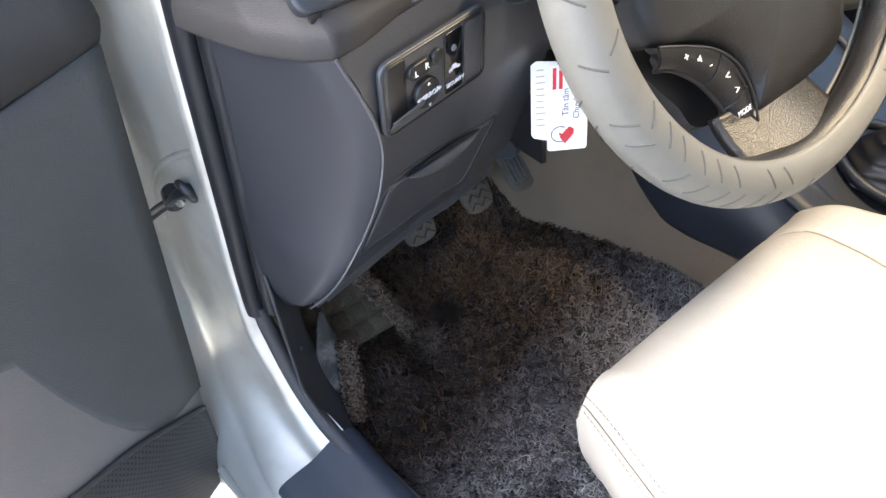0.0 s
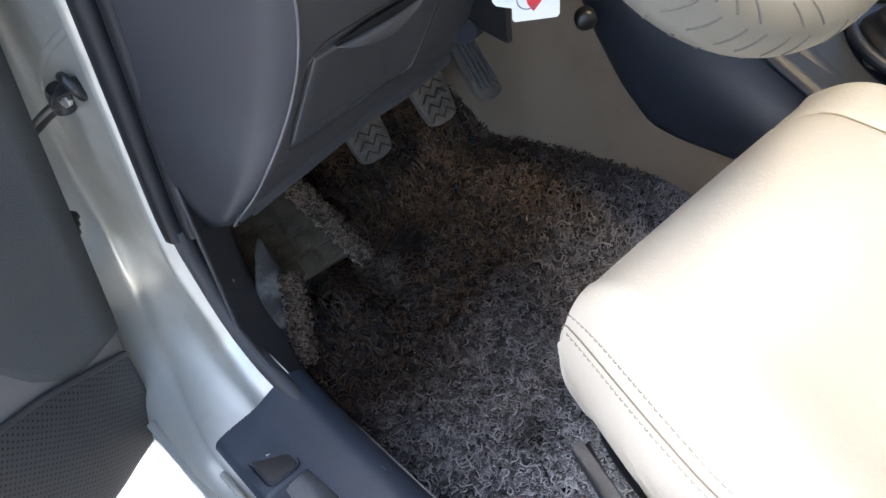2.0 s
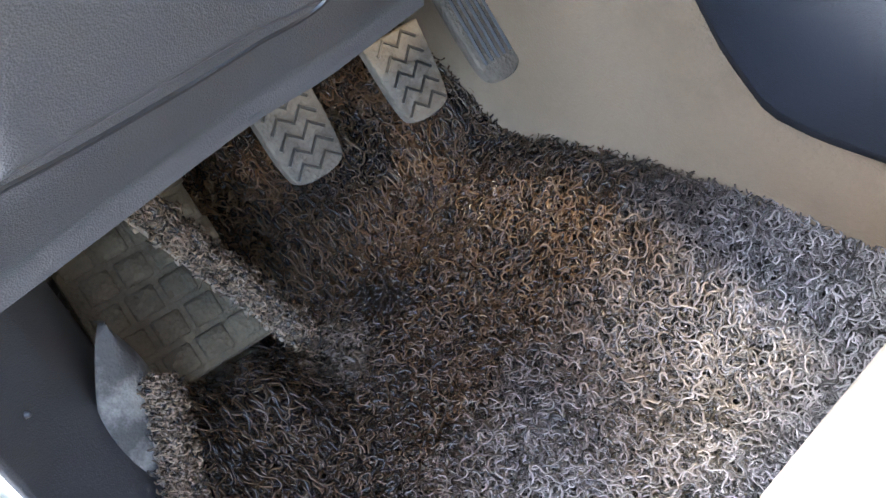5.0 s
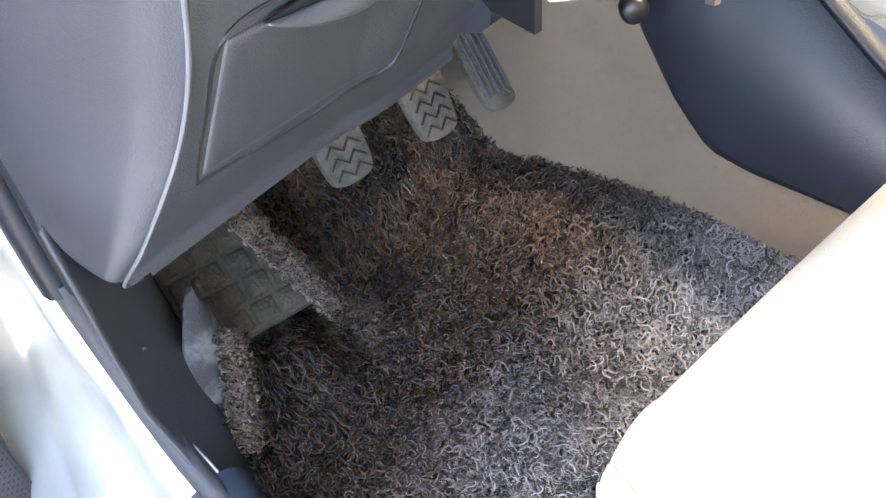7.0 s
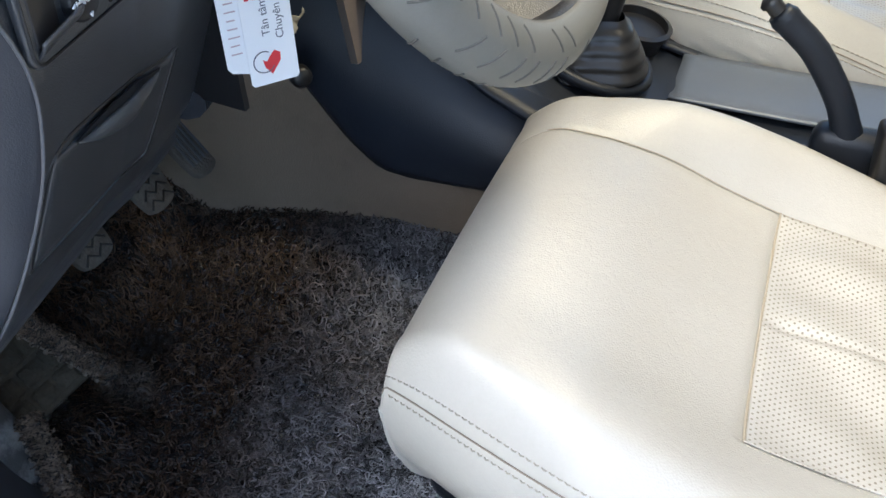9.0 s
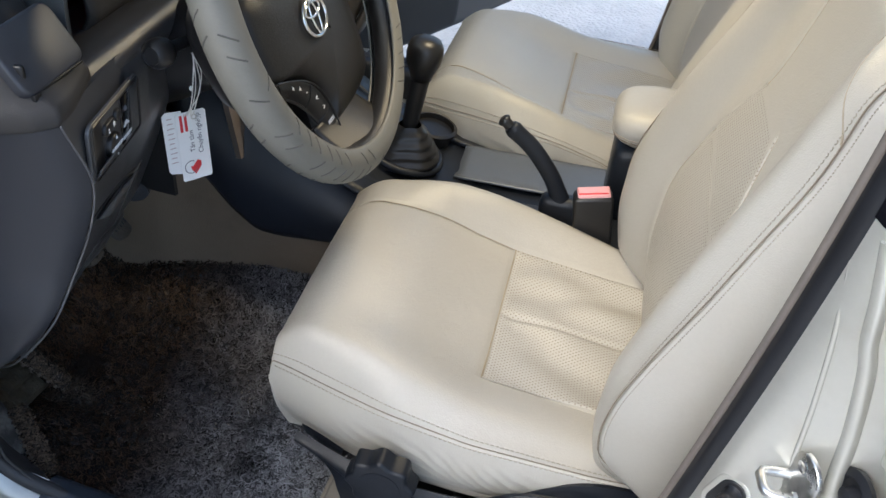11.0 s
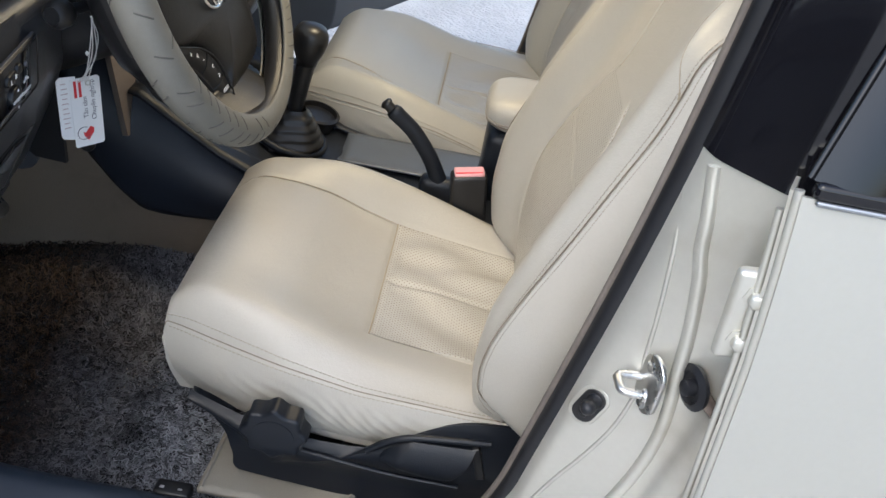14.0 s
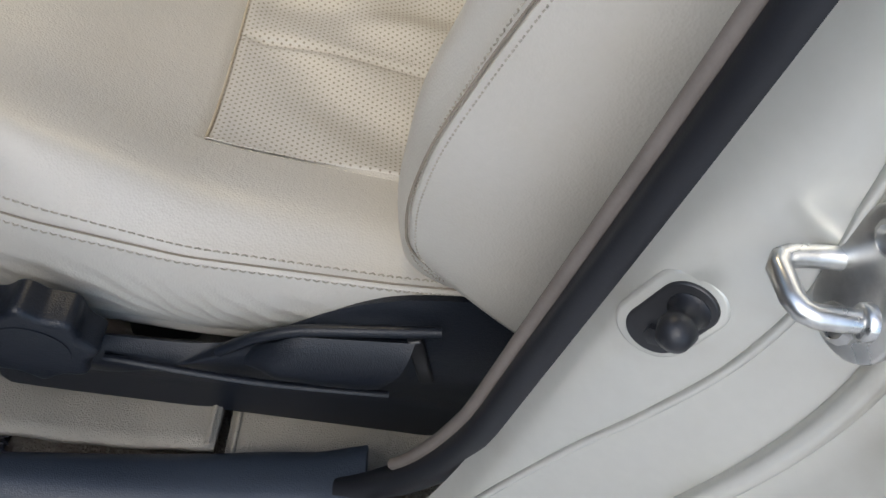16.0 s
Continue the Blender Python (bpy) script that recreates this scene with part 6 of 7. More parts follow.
hang = Vector((-0.428, 0.383, 1.010))
for k, (dx, dz2) in enumerate(((0.006, 0.05), (-0.005, 0.06), (0.010, 0.07), (-0.009, 0.045))):
    part("string", tube(spline([tuple(hang + Vector((0.002 * k - 0.003, -0.014, 0))), tuple((hang + t_at(0.01, 0.0)) / 2 + Vector((dx, -0.016 + 0.003 * k, 0.012 - 0.01 * k))), tuple(t_at(0.010 - 0.004 * k, 0.003, 0.002))], 14), 0.0007, 5), STRING, tag)
part("string_knot", lathe([(0.001, -0.003), (0.0025, 0), (0.001, 0.003)], tuple((hang + t_at(0.01, 0.0)) / 2 + Vector((0, -0.004, -0.004))), (0, 0, 1), 8), STRING, tag)


# ---------------------------------------------------------------- centre console, levers, buckle
console = thing("centre_console", (-0.03, 0.1, 0.45), "dark slate plastic centre console with a tray", "centre console")


def console_side(side, w):
    rows = []
    for y in np.linspace(-0.32, 0.56, 70):
        low = float(np.interp(y, (-0.32, 0.15, 0.31, 0.40, 0.44, 0.48, 0.525, 0.56), (0.50, 0.562, 0.568, 0.560, 0.563, 0.597, 0.655, 0.72)))
        top = float(np.interp(y, (-0.32, -0.05, 0.10, 0.25, 0.33, 0.45, 0.56), (0.615, 0.615, 0.618, 0.650, 0.695, 0.78, 0.86)))
        rows.append([(side * (w + 0.018 * math.sin(math.pi * (0.15 + 0.85 * s)) - 0.05 * s ** 3) - 0.0, y, low + (max(top, low + 0.02) - low) * s) for s in np.linspace(0, 1, 20)])
    return shell(rows, 0.008 * side)


for side in (-1, 1):
    part("console_side", console_side(side, 0.150), TRIM_NAVY, console, smooth=180)
part("console_top", shell([[(x, y, float(np.interp(y, (-0.32, 0.12, 0.22, 0.32, 0.45), (0.610, 0.610, 0.640, 0.685, 0.77))) + 0.004 * math.cos(x * 20)) for x in np.linspace(-0.150, 0.150, 16)] for y in np.linspace(-0.32, 0.46, 50)], -0.006), TRIM_DARK, console, smooth=180)
tray = part("tray", shell([[(x, y, 0.622 + 0.006 * (abs(x - 0.05) / 0.055) ** 4) for x in np.linspace(-0.005, 0.105, 14)] for y in np.linspace(-0.135, 0.145, 16)], -0.004), material("slate_blue_tray", (0.11, 0.125, 0.15), 0.35, vary=0.06), console, "blue-grey glossy console tray", smooth=180)
part("lever_slot", box((-0.062, -0.01, 0.618), (0.055, 0.20, 0.012), 0.003), BLACK, console)
cup = part("cup_well", lathe([(0.040, 0), (0.042, 0.008), (0.036, 0.010), (0.034, -0.02)], (0.09, 0.205, 0.660), (0, -0.2, 1), 24), BLACK, console)

brake_lever = thing("handbrake_lever", (-0.062, -0.04, 0.64), "dark grey plastic handbrake lever", "handbrake")
hb = spline([(-0.063, -0.052, 0.635), (-0.064, -0.040, 0.668), (-0.066, -0.022, 0.705), (-0.068, 0.010, 0.748), (-0.069, 0.038, 0.772), (-0.070, 0.052, 0.783)], 24)
part("grip", tube(hb, [0.020, 0.020, 0.019, 0.0175, 0.016, 0.015, 0.0145, 0.014] + [0.0138] * 12 + [0.0145, 0.0145, 0.013, 0.012], 14, flat=0.85), TRIM_DARK, brake_lever, smooth=180)
part("grip_base", box((-0.062, -0.048, 0.640), (0.036, 0.075, 0.06), 0.014, 3), TRIM_DARK, brake_lever)
part("release_button", lathe([(0.0085, 0), (0.0085, 0.010), (0.0105, 0.0105), (0.0105, 0.014), (0.007, 0.017)], (-0.0702, 0.053, 0.784), (-0.02, 0.72, 0.66), 14), BLACK, brake_lever, "black release button")

gear = thing("gear_lever", (-0.01, 0.23, 0.66), "black gear lever with a rounded knob and gaiter", "gear lever")
part("knob", lathe([(0.016, -0.030), (0.020, -0.018), (0.0275, 0.0), (0.0295, 0.014), (0.0285, 0.026), (0.023, 0.036), (0.012, 0.041), (0.002, 0.042)], (-0.013, 0.207, 0.838), (0.0, -0.12, 1), 24), BLACK, gear, "black gear knob", smooth=180)
part("stick", tube([(-0.008, 0.235, 0.66), (-0.010, 0.222, 0.74), (-0.012, 0.210, 0.815)], [0.012, 0.014, 0.016], 12), BLACK, gear)
rows = []
for k in np.linspace(0, 1, 22):
    r = 0.045 * (1 - k) ** 0.8 + 0.016 + 0.0012 * math.sin(k * 26)
    rows.append([(-0.008 - 0.002 * k + r * math.cos(q) * (1 + 0.08 * math.sin(5 * q)), 0.238 - 0.014 * k + r * 1.1 * math.sin(q) * (1 + 0.06 * math.cos(3 * q)), 0.662 + 0.060 * k) for q in np.linspace(0, 2 * math.pi, 36, endpoint=False)])
part("gaiter", grid(rows, close_u=True), BLACK, gear, "black leather gaiter", smooth=180)
part("gaiter_ring", tube([(-0.008 + 0.060 * math.cos(q), 0.238 + 0.066 * math.sin(q), 0.668 + 0.02 * math.sin(q)) for q in np.linspace(0, 2 * math.pi, 40, endpoint=False)], 0.007, 8, True), TRIM_DARK, gear)

arm = thing("armrest_box", (0.03, -0.22, 0.64), "beige leather armrest lid on a dark console box", "armrest")
part("box_body", box((0.035, -0.205, 0.675), (0.125, 0.19, 0.15), 0.02, 3), TRIM_DARK, arm)


def lid(a, b):
    n = 0.45
    p = lambda v, m: math.copysign(abs(v) ** m, v)
    return (0.035 + 0.073 * p(math.cos(b), n) * p(math.cos(a), n), -0.215 + 0.115 * p(math.cos(b), n) * p(math.sin(a), n), 0.782 + 0.034 * p(math.sin(b), 0.8))


lid_ob = part("lid", grid([[lid(2 * math.pi * i / 48, -math.pi / 2 + math.pi * j / 24) for i in range(48)] for j in range(25)], close_u=True), LEATHER, arm, "beige leather lid", smooth=180)
for b in (-0.35, -0.20):
    part("stitching", tube([lid(q, b) for q in np.linspace(0, 2 * math.pi, 64, endpoint=False)], 0.0012, 6, True), SEAM if b == -0.35 else THREAD, lid_ob)

single("foil_scrap", shell([[(-0.235 + 0.036 * u, 0.498 + 0.004 * math.sin(9 * u + 3 * v), 0.752 + 0.012 * v + 0.006 * u + 0.003 * math.sin(14 * u)) for u in np.linspace(0, 1, 10)] for v in np.linspace(0, 1, 5)], 0.0008), material("crumpled_foil", (0.50, 0.44, 0.30), 0.35, metal=0.4, vary=0.2, scale=60), "crumpled pale foil scrap stuck under the column", "foil scrap")

buckle = thing("seat_belt_buckle", (-0.10, -0.10, 0.60), "black seat belt buckle with a faded pink button", "seat belt buckle")
BT = Matrix.Rotation(radians(-8), 3, "X") @ Matrix.Rotation(radians(10), 3, "Z")
part("buckle_body", box((-0.103, -0.098, 0.665), (0.034, 0.060, 0.095), 0.007, 3, BT), BLACK, buckle)
part("button", box((-0.1025, -0.092, 0.7120), (0.026, 0.050, 0.010), 0.003, 2, BT), PINK, buckle, "faded pink release button")
part("button_slot", box((-0.112, -0.092, 0.7165), (0.003, 0.044, 0.003), 0.0005, 2, BT), RED_INK, buckle)
part("buckle_stalk", tube(spline([(-0.106, -0.105, 0.63), (-0.112, -0.13, 0.57), (-0.115, -0.17, 0.50)], 10), 0.014, 8, flat=0.5), BLACK, buckle)

# ---------------------------------------------------------------- pedals
def pedal(name, c, w_top, w_low, h, tilt, label, ribs):
    ob = thing(name, c, label, "pedal", "foot pedals")
    up = Vector((0, math.sin(radians(tilt)), math.cos(radians(tilt))))
    right = Vector((1, 0, 0))
    nn = right.cross(up)
    out = spline([(-w_top / 2, h / 2, 0), (-w_low / 2, -h * 0.25, 0), (-w_low * 0.32, -h / 2, 0), (w_low * 0.32, -h / 2, 0), (w_low / 2, -h * 0.25, 0), (w_top / 2, h / 2, 0)], 30)
    pd = part("pad", plate([(p[0], p[1]) for p in out], c, right, up, -0.010 if nn.y > 0 else 0.010, 0.002), RUBBER_OLD, ob, "worn rubber pedal pad")
    fwd = -nn if nn.y > 0 else nn
    cc = Vector(c) + fwd * 0.0102
    if ribs == "zigzag":
        for k in range(5):
            b = -h * 0.36 + h * 0.76 * k / 4
            ww = w_low * 0.40
            part("tread_groove", tube([tuple(cc + right * (ww * (j / 2 - 1)) + up * (b + (0.0045 if j % 2 else -0.0045))) for j in range(5)], 0.0016, 5), BLACK, pd)
    else:
        for k in range(5):
            a = (k - 2) * w_low * 0.16
            part("tread_rib", tube([tuple(cc + right * a + up * (h * 0.46)), tuple(cc + right * a - up * (h * 0.38))], 0.0018, 5), RUBBER, pd)
    part("pedal_arm", tube([tuple(Vector(c) + up * h * 0.4 - fwd * 0.01), tuple(Vector(c) + up * (h * 0.4 + 0.12) + Vector((0, 0.10, 0)))], 0.008, 8), BLACK, ob)
    return ob


pedal("clutch_pedal", (-0.405, 0.683, 0.574), 0.054, 0.050, 0.066, 32, "worn grey rubber clutch pedal with zigzag tread", "zigzag")
pedal("brake_pedal", (-0.297, 0.683, 0.568), 0.056, 0.048, 0.070, 32, "worn grey rubber brake pedal with zigzag tread", "zigzag")
pedal("accelerator_pedal", (-0.208, 0.705, 0.575), 0.046, 0.046, 0.125, 38, "dark ribbed accelerator pedal", "bars")

# ---------------------------------------------------------------- foot rest and its dusty mudguard trim
rest = thing("foot_rest", (-0.56, 0.70, 0.43), "dusty grey ribbed rubber foot rest", "foot rest")
RU, RV = Vector((1, -0.10, 0)).normalized(), Vector((0.05, 0.80, 0.60)).normalized()
RV = (RV - RU * RV.dot(RU)).normalized()
RN = RU.cross(RV)
r0 = Vector((-0.605, 0.655, 0.455))
part("rest_pad", plate([(0, 0), (0.115, 0), (0.115, 0.19), (0, 0.19)], tuple(r0), RU, RV, 0.010, 0.003), REST_RUBBER, rest)
for i in range(4):
    for j in range(7):
        part("tread_block", box(tuple(r0 + RU * (0.017 + 0.0275 * i + (0.006 if j % 2 else 0)) + RV * (0.016 + 0.026 * j) + RN * 0.0105), (0.023, 0.021, 0.004), 0.0015, 1, Matrix((RU, RV, RN)).transposed()), REST_RUBBER, rest)
def guard_rows():
    """A rounded plastic fin between the kick panel and the foot rest."""
    rows = []
    for t in np.linspace(0, 1, 22):
        z = 0.405 + 0.160 * t
        half = 0.034 * (1 - t ** 3.5) + 0.003
        cxg, cyg = -0.626 + 0.030 * t, 0.583 + 0.052 * t
        rows.append([(cxg + half * math.sin(q) * 0.9 + 0.004 * math.cos(2 * q), cyg + half * 0.55 * math.sin(q) - 0.016 * (1 - t ** 3) * math.cos(q), z + 0.006 * math.sin(q) * t) for q in np.linspace(0, 2 * math.pi, 28, endpoint=False)])
    rows.append([tuple(np.mean(np.array(rows[-1]), axis=0) + np.array((0, 0, 0.003)))] * 28)
    return rows


single("dusty_trim_panel", grid(guard_rows(), close_u=True), material("dusty_black_plastic", (0.045, 0.042, 0.039), 0.7, vary=0.25, scale=25, stain=(0.36, 0.335, 0.305), stain_amount=0.85, stain_scale=16, grain=0.3, grain_scale=500), "dusty black plastic fin beside the foot rest", "trim panel", smooth=180)

# ---------------------------------------------------------------- coil mat
MAT_LIMIT = [(-0.637, 0.40), (-0.637, 0.52), (-0.606, 0.640), (-0.500, 0.660), (-0.470, 0.80), (-0.22, 0.80), (-0.182, 0.64), (-0.157, 0.50), (-0.126, 0.42), (-0.108, 0.36), (-0.10, 0.25), (-0.22, 0.16), (-0.635, 0.19)]


def mat_z(x, y):
    z = 0.386 + 0.85 * np.maximum(0, y - 0.66) * np.minimum(1.0, np.maximum(0, y - 0.66) / 0.06)
    xe = np.interp(y, (0.30, 0.36, 0.42, 0.50, 0.62, 0.80), (-0.10, -0.110, -0.126, -0.156, -0.180, -0.19))
    t = np.clip((x - xe + 0.172) / 0.17, 0, 1.0)
    z = z + 0.072 * t * t * (3 - 2 * np.minimum(t, 1)) * np.clip(1 - (np.maximum(0, y - 0.62)) / 0.3, 0, 1) + 0.006 * np.sin(14 * x + 9 * y)
    # left front corner folds up against the foot rest
    f = np.clip((-0.535 - x) / 0.055, 0, 1) * np.clip((y - 0.50) / 0.09, 0, 1)
    z = z + 0.050 * f * f
    g = np.clip((y - 0.545) / 0.07, 0, 1) * np.clip((-0.47 - x) / 0.05, 0, 1)
    return z + 0.055 * g


def inside(poly, x, y):
    hit = np.zeros(x.shape, bool)
    n = len(poly)
    for i in range(n):
        (x0, y0), (x1, y1) = poly[i], poly[(i + 1) % n]
        c = ((y0 > y) != (y1 > y)) & (x < (x1 - x0) * (y - y0) / (y1 - y0 + 1e-12) + x0)
        hit ^= c
    return hit


mat = thing("floor_mat", (-0.40, 0.45, 0.39), "dark grey coil floor mat, dusty brown and painted darker at its front", "floor mat")
bnd = spline([(a, b, 0) for a, b in MAT_LIMIT], 160, True)
cxm, cym = -0.40, 0.45
rows = []
for k in np.linspace(0.02, 1.0, 40):
    rows.append([(cxm + (p[0] - cxm) * k, cym + (p[1] - cym) * k, float(mat_z(cxm + (p[0] - cxm) * k, cym + (p[1] - cym) * k)) - 0.010) for p in bnd])
rows.append([(p[0], p[1], r[2] - 0.010) for p, r in zip(bnd, rows[-1])])
part("backing", grid(rows, close_u=True), MAT_BASE, mat, smooth=180)


def coil_material(name, front_low, front_high, front_tone):
    """Vinyl coil strands, each of its own tone, from clean grey to brown road dust; light falling off towards the front
    is put into the colour too.
    """
    m = bpy.data.materials.new(name)
    m.use_nodes = True
    n, l = m.node_tree.nodes, m.node_tree.links
    b = n["Principled BSDF"]
    b.inputs["Roughness"].default_value = 0.26
    b.inputs["Specular IOR Level"].default_value = 0.6
    b.inputs["Coat Weight"].default_value, b.inputs["Coat Roughness"].default_value = 0.15, 0.22
    geo = n.new("ShaderNodeNewGeometry")
    tone = n.new("ShaderNodeValToRGB")
    tone.color_ramp.elements[0].color, tone.color_ramp.elements[1].color = (0.10, 0.10, 0.10, 1), (1.0, 1.0, 1.0, 1)
    tone.color_ramp.elements[0].position, tone.color_ramp.elements[1].position = 0.05, 0.95
    l.new(geo.outputs["Random Per Island"], tone.inputs["Fac"])
    co = n.new("ShaderNodeTexCoord")
    sep = n.new("ShaderNodeSeparateXYZ")
    l.new(co.outputs["Object"], sep.inputs[0])
    nz = n.new("ShaderNodeTexNoise")
    nz.inputs["Scale"].default_value, nz.inputs["Detail"].default_value = 9, 5
    l.new(co.outputs["Object"], nz.inputs["Vector"])
    mad = n.new("ShaderNodeMath")
    mad.operation = "MULTIPLY_ADD"
    mad.inputs[1].default_value = 0.17
    l.new(nz.outputs["Fac"], mad.inputs[0])
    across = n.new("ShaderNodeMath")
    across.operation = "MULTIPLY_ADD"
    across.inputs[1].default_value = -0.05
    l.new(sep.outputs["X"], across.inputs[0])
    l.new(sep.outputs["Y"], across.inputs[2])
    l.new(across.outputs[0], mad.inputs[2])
    # the footwell's falling light goes into this colour mix along with the dust
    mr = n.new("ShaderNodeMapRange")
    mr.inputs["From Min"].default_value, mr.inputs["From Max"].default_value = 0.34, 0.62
    mr.inputs["To Min"].default_value, mr.inputs["To Max"].default_value = front_low, front_high
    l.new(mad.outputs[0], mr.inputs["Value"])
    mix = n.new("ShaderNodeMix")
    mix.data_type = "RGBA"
    mix.inputs["A"].default_value, mix.inputs["B"].default_value = COIL_CLEAN_LIT, front_tone
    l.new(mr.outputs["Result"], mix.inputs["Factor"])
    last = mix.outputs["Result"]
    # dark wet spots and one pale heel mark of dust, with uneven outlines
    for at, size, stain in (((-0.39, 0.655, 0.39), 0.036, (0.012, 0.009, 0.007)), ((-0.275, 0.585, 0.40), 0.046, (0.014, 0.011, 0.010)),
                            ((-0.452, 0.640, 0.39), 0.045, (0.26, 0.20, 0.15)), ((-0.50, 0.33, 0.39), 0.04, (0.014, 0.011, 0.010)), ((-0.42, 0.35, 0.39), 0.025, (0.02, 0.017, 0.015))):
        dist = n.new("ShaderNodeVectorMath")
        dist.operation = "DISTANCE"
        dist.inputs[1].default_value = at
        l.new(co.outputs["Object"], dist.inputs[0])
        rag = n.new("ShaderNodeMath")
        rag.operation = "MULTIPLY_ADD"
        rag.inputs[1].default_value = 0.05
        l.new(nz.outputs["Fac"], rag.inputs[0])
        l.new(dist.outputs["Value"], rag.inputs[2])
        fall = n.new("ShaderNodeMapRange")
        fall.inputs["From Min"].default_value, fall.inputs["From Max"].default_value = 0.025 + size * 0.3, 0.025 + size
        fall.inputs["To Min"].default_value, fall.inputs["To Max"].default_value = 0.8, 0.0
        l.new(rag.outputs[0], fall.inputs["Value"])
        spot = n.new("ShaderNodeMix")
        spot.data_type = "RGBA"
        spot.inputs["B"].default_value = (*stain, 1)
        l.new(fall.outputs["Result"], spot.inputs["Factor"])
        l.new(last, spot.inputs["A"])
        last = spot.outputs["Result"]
    mul = n.new("ShaderNodeMix")
    mul.data_type, mul.blend_type = "RGBA", "MULTIPLY"
    mul.inputs["Factor"].default_value = 1.0
    l.new(last, mul.inputs["A"])
    l.new(tone.outputs["Color"], mul.inputs["B"])
    l.new(mul.outputs["Result"], b.inputs["Base Color"])
    return m


# lit sheen painted into the clean grey, footwell shade into the dust brown
COIL_CLEAN_LIT, COIL_DUST_SHADE, COIL_PALE = (0.50, 0.52, 0.57, 1), (0.088, 0.052, 0.030, 1), (0.18, 0.122, 0.080, 1)


def sheet_xy(height):
    """A height field as places and normals."""
    def at(x, y):
        e = 1e-3
        z = height(x, y)
        n = np.stack([-(height(x + e, y) - z) / e, -(height(x, y + e) - z) / e, np.ones_like(z)], -1)
        return np.stack([x, y, z], -1), n / np.linalg.norm(n, axis=-1, keepdims=True)
    return at


def strands(count, poly, surface, size, thick, seed, lift=0.002, deep=0.002):
    """Many small curled strands lying on a surface, as one sheet of short bent bars."""
    rs = np.random.RandomState(seed)
    xs = np.array([p[0] for p in poly])
    ys = np.array([p[1] for p in poly])
    X, Y = [], []
    while len(X) < count:
        x, y = rs.uniform(xs.min(), xs.max(), 20000), rs.uniform(ys.min(), ys.max(), 20000)
        k = inside(poly, x, y)
        X += list(x[k])
        Y += list(y[k])
    X, Y = np.array(X[:count]), np.array(Y[:count])
    seg, sides = 11, 3
    a0 = rs.uniform(0, 2 * np.pi, count)
    amp, phase, turn = rs.uniform(0.5, 1.2, count), rs.uniform(0, 2, count), rs.normal(0, 1.6, count)
    L = size * rs.uniform(0.6, 1.4, count)
    hump = rs.uniform(0.001, 0.0075, count)
    base = rs.uniform(-deep, 0.0040, count)
    pts, nrm = np.zeros((count, seg, 3)), np.zeros((count, seg, 3))
    x, y = X.copy(), Y.copy()
    for j in range(seg):
        t = j / (seg - 1)
        a = a0 + 1.5 * amp * np.sin(np.pi * (2.5 * t + phase)) + turn * t
        p, n = surface(x, y)
        pts[:, j] = p + n * (lift + base + hump * np.sin(np.pi * t))[:, None]
        nrm[:, j] = n
        x, y = x + np.cos(a) * L / seg, y + np.sin(a) * L / seg
    tan = np.gradient(pts, axis=1)
    tan /= np.linalg.norm(tan, axis=2, keepdims=True) + 1e-9
    n1 = np.cross(tan, nrm)
    n1 /= np.linalg.norm(n1, axis=2, keepdims=True) + 1e-9
    n2 = np.cross(n1, tan)
    V = np.zeros((count, seg, sides, 3))
    r = thick * rs.uniform(0.7, 1.3, count)[:, None, None]
    for k in range(sides):
        q = 2 * np.pi * k / sides + 0.5
        V[:, :, k] = pts + r * (np.cos(q) * n1 + np.sin(q) * n2)
    idx = np.arange(count * seg * sides).reshape(count, seg, sides)
    F = []
    for k in range(sides):
        k2 = (k + 1) % sides
        F.append(np.stack([idx[:, :-1, k], idx[:, :-1, k2], idx[:, 1:, k2], idx[:, 1:, k]], -1).reshape(-1, 4))
    F = np.concatenate(F)
    me = bpy.data.meshes.new("strands")
    me.vertices.add(count * seg * sides)
    me.vertices.foreach_set("co", V.reshape(-1))
    me.loops.add(len(F) * 4)
    me.loops.foreach_set("vertex_index", F.reshape(-1).astype(np.int32))
    me.polygons.add(len(F))
    me.polygons.foreach_set("loop_start", np.arange(0, len(F) * 4, 4, dtype=np.int32))
    me.update(calc_edges=True)
    me.validate()
    me.shade_smooth()
    return me


COIL = coil_material("coil_pile", 0.08, 1.0, COIL_DUST_SHADE)
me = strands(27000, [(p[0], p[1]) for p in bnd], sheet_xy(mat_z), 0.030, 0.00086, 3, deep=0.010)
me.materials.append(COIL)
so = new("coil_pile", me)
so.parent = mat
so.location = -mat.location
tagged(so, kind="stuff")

COIL_EDGE = coil_material("dusty_coil_pile", 1.0, 1.0, COIL_PALE)

# cut edges of the mat that stand up beside the foot rest, with their pale backing
EDGE = material("pale_mat_edge", (0.17, 0.13, 0.095), 0.8, vary=0.3, scale=60)


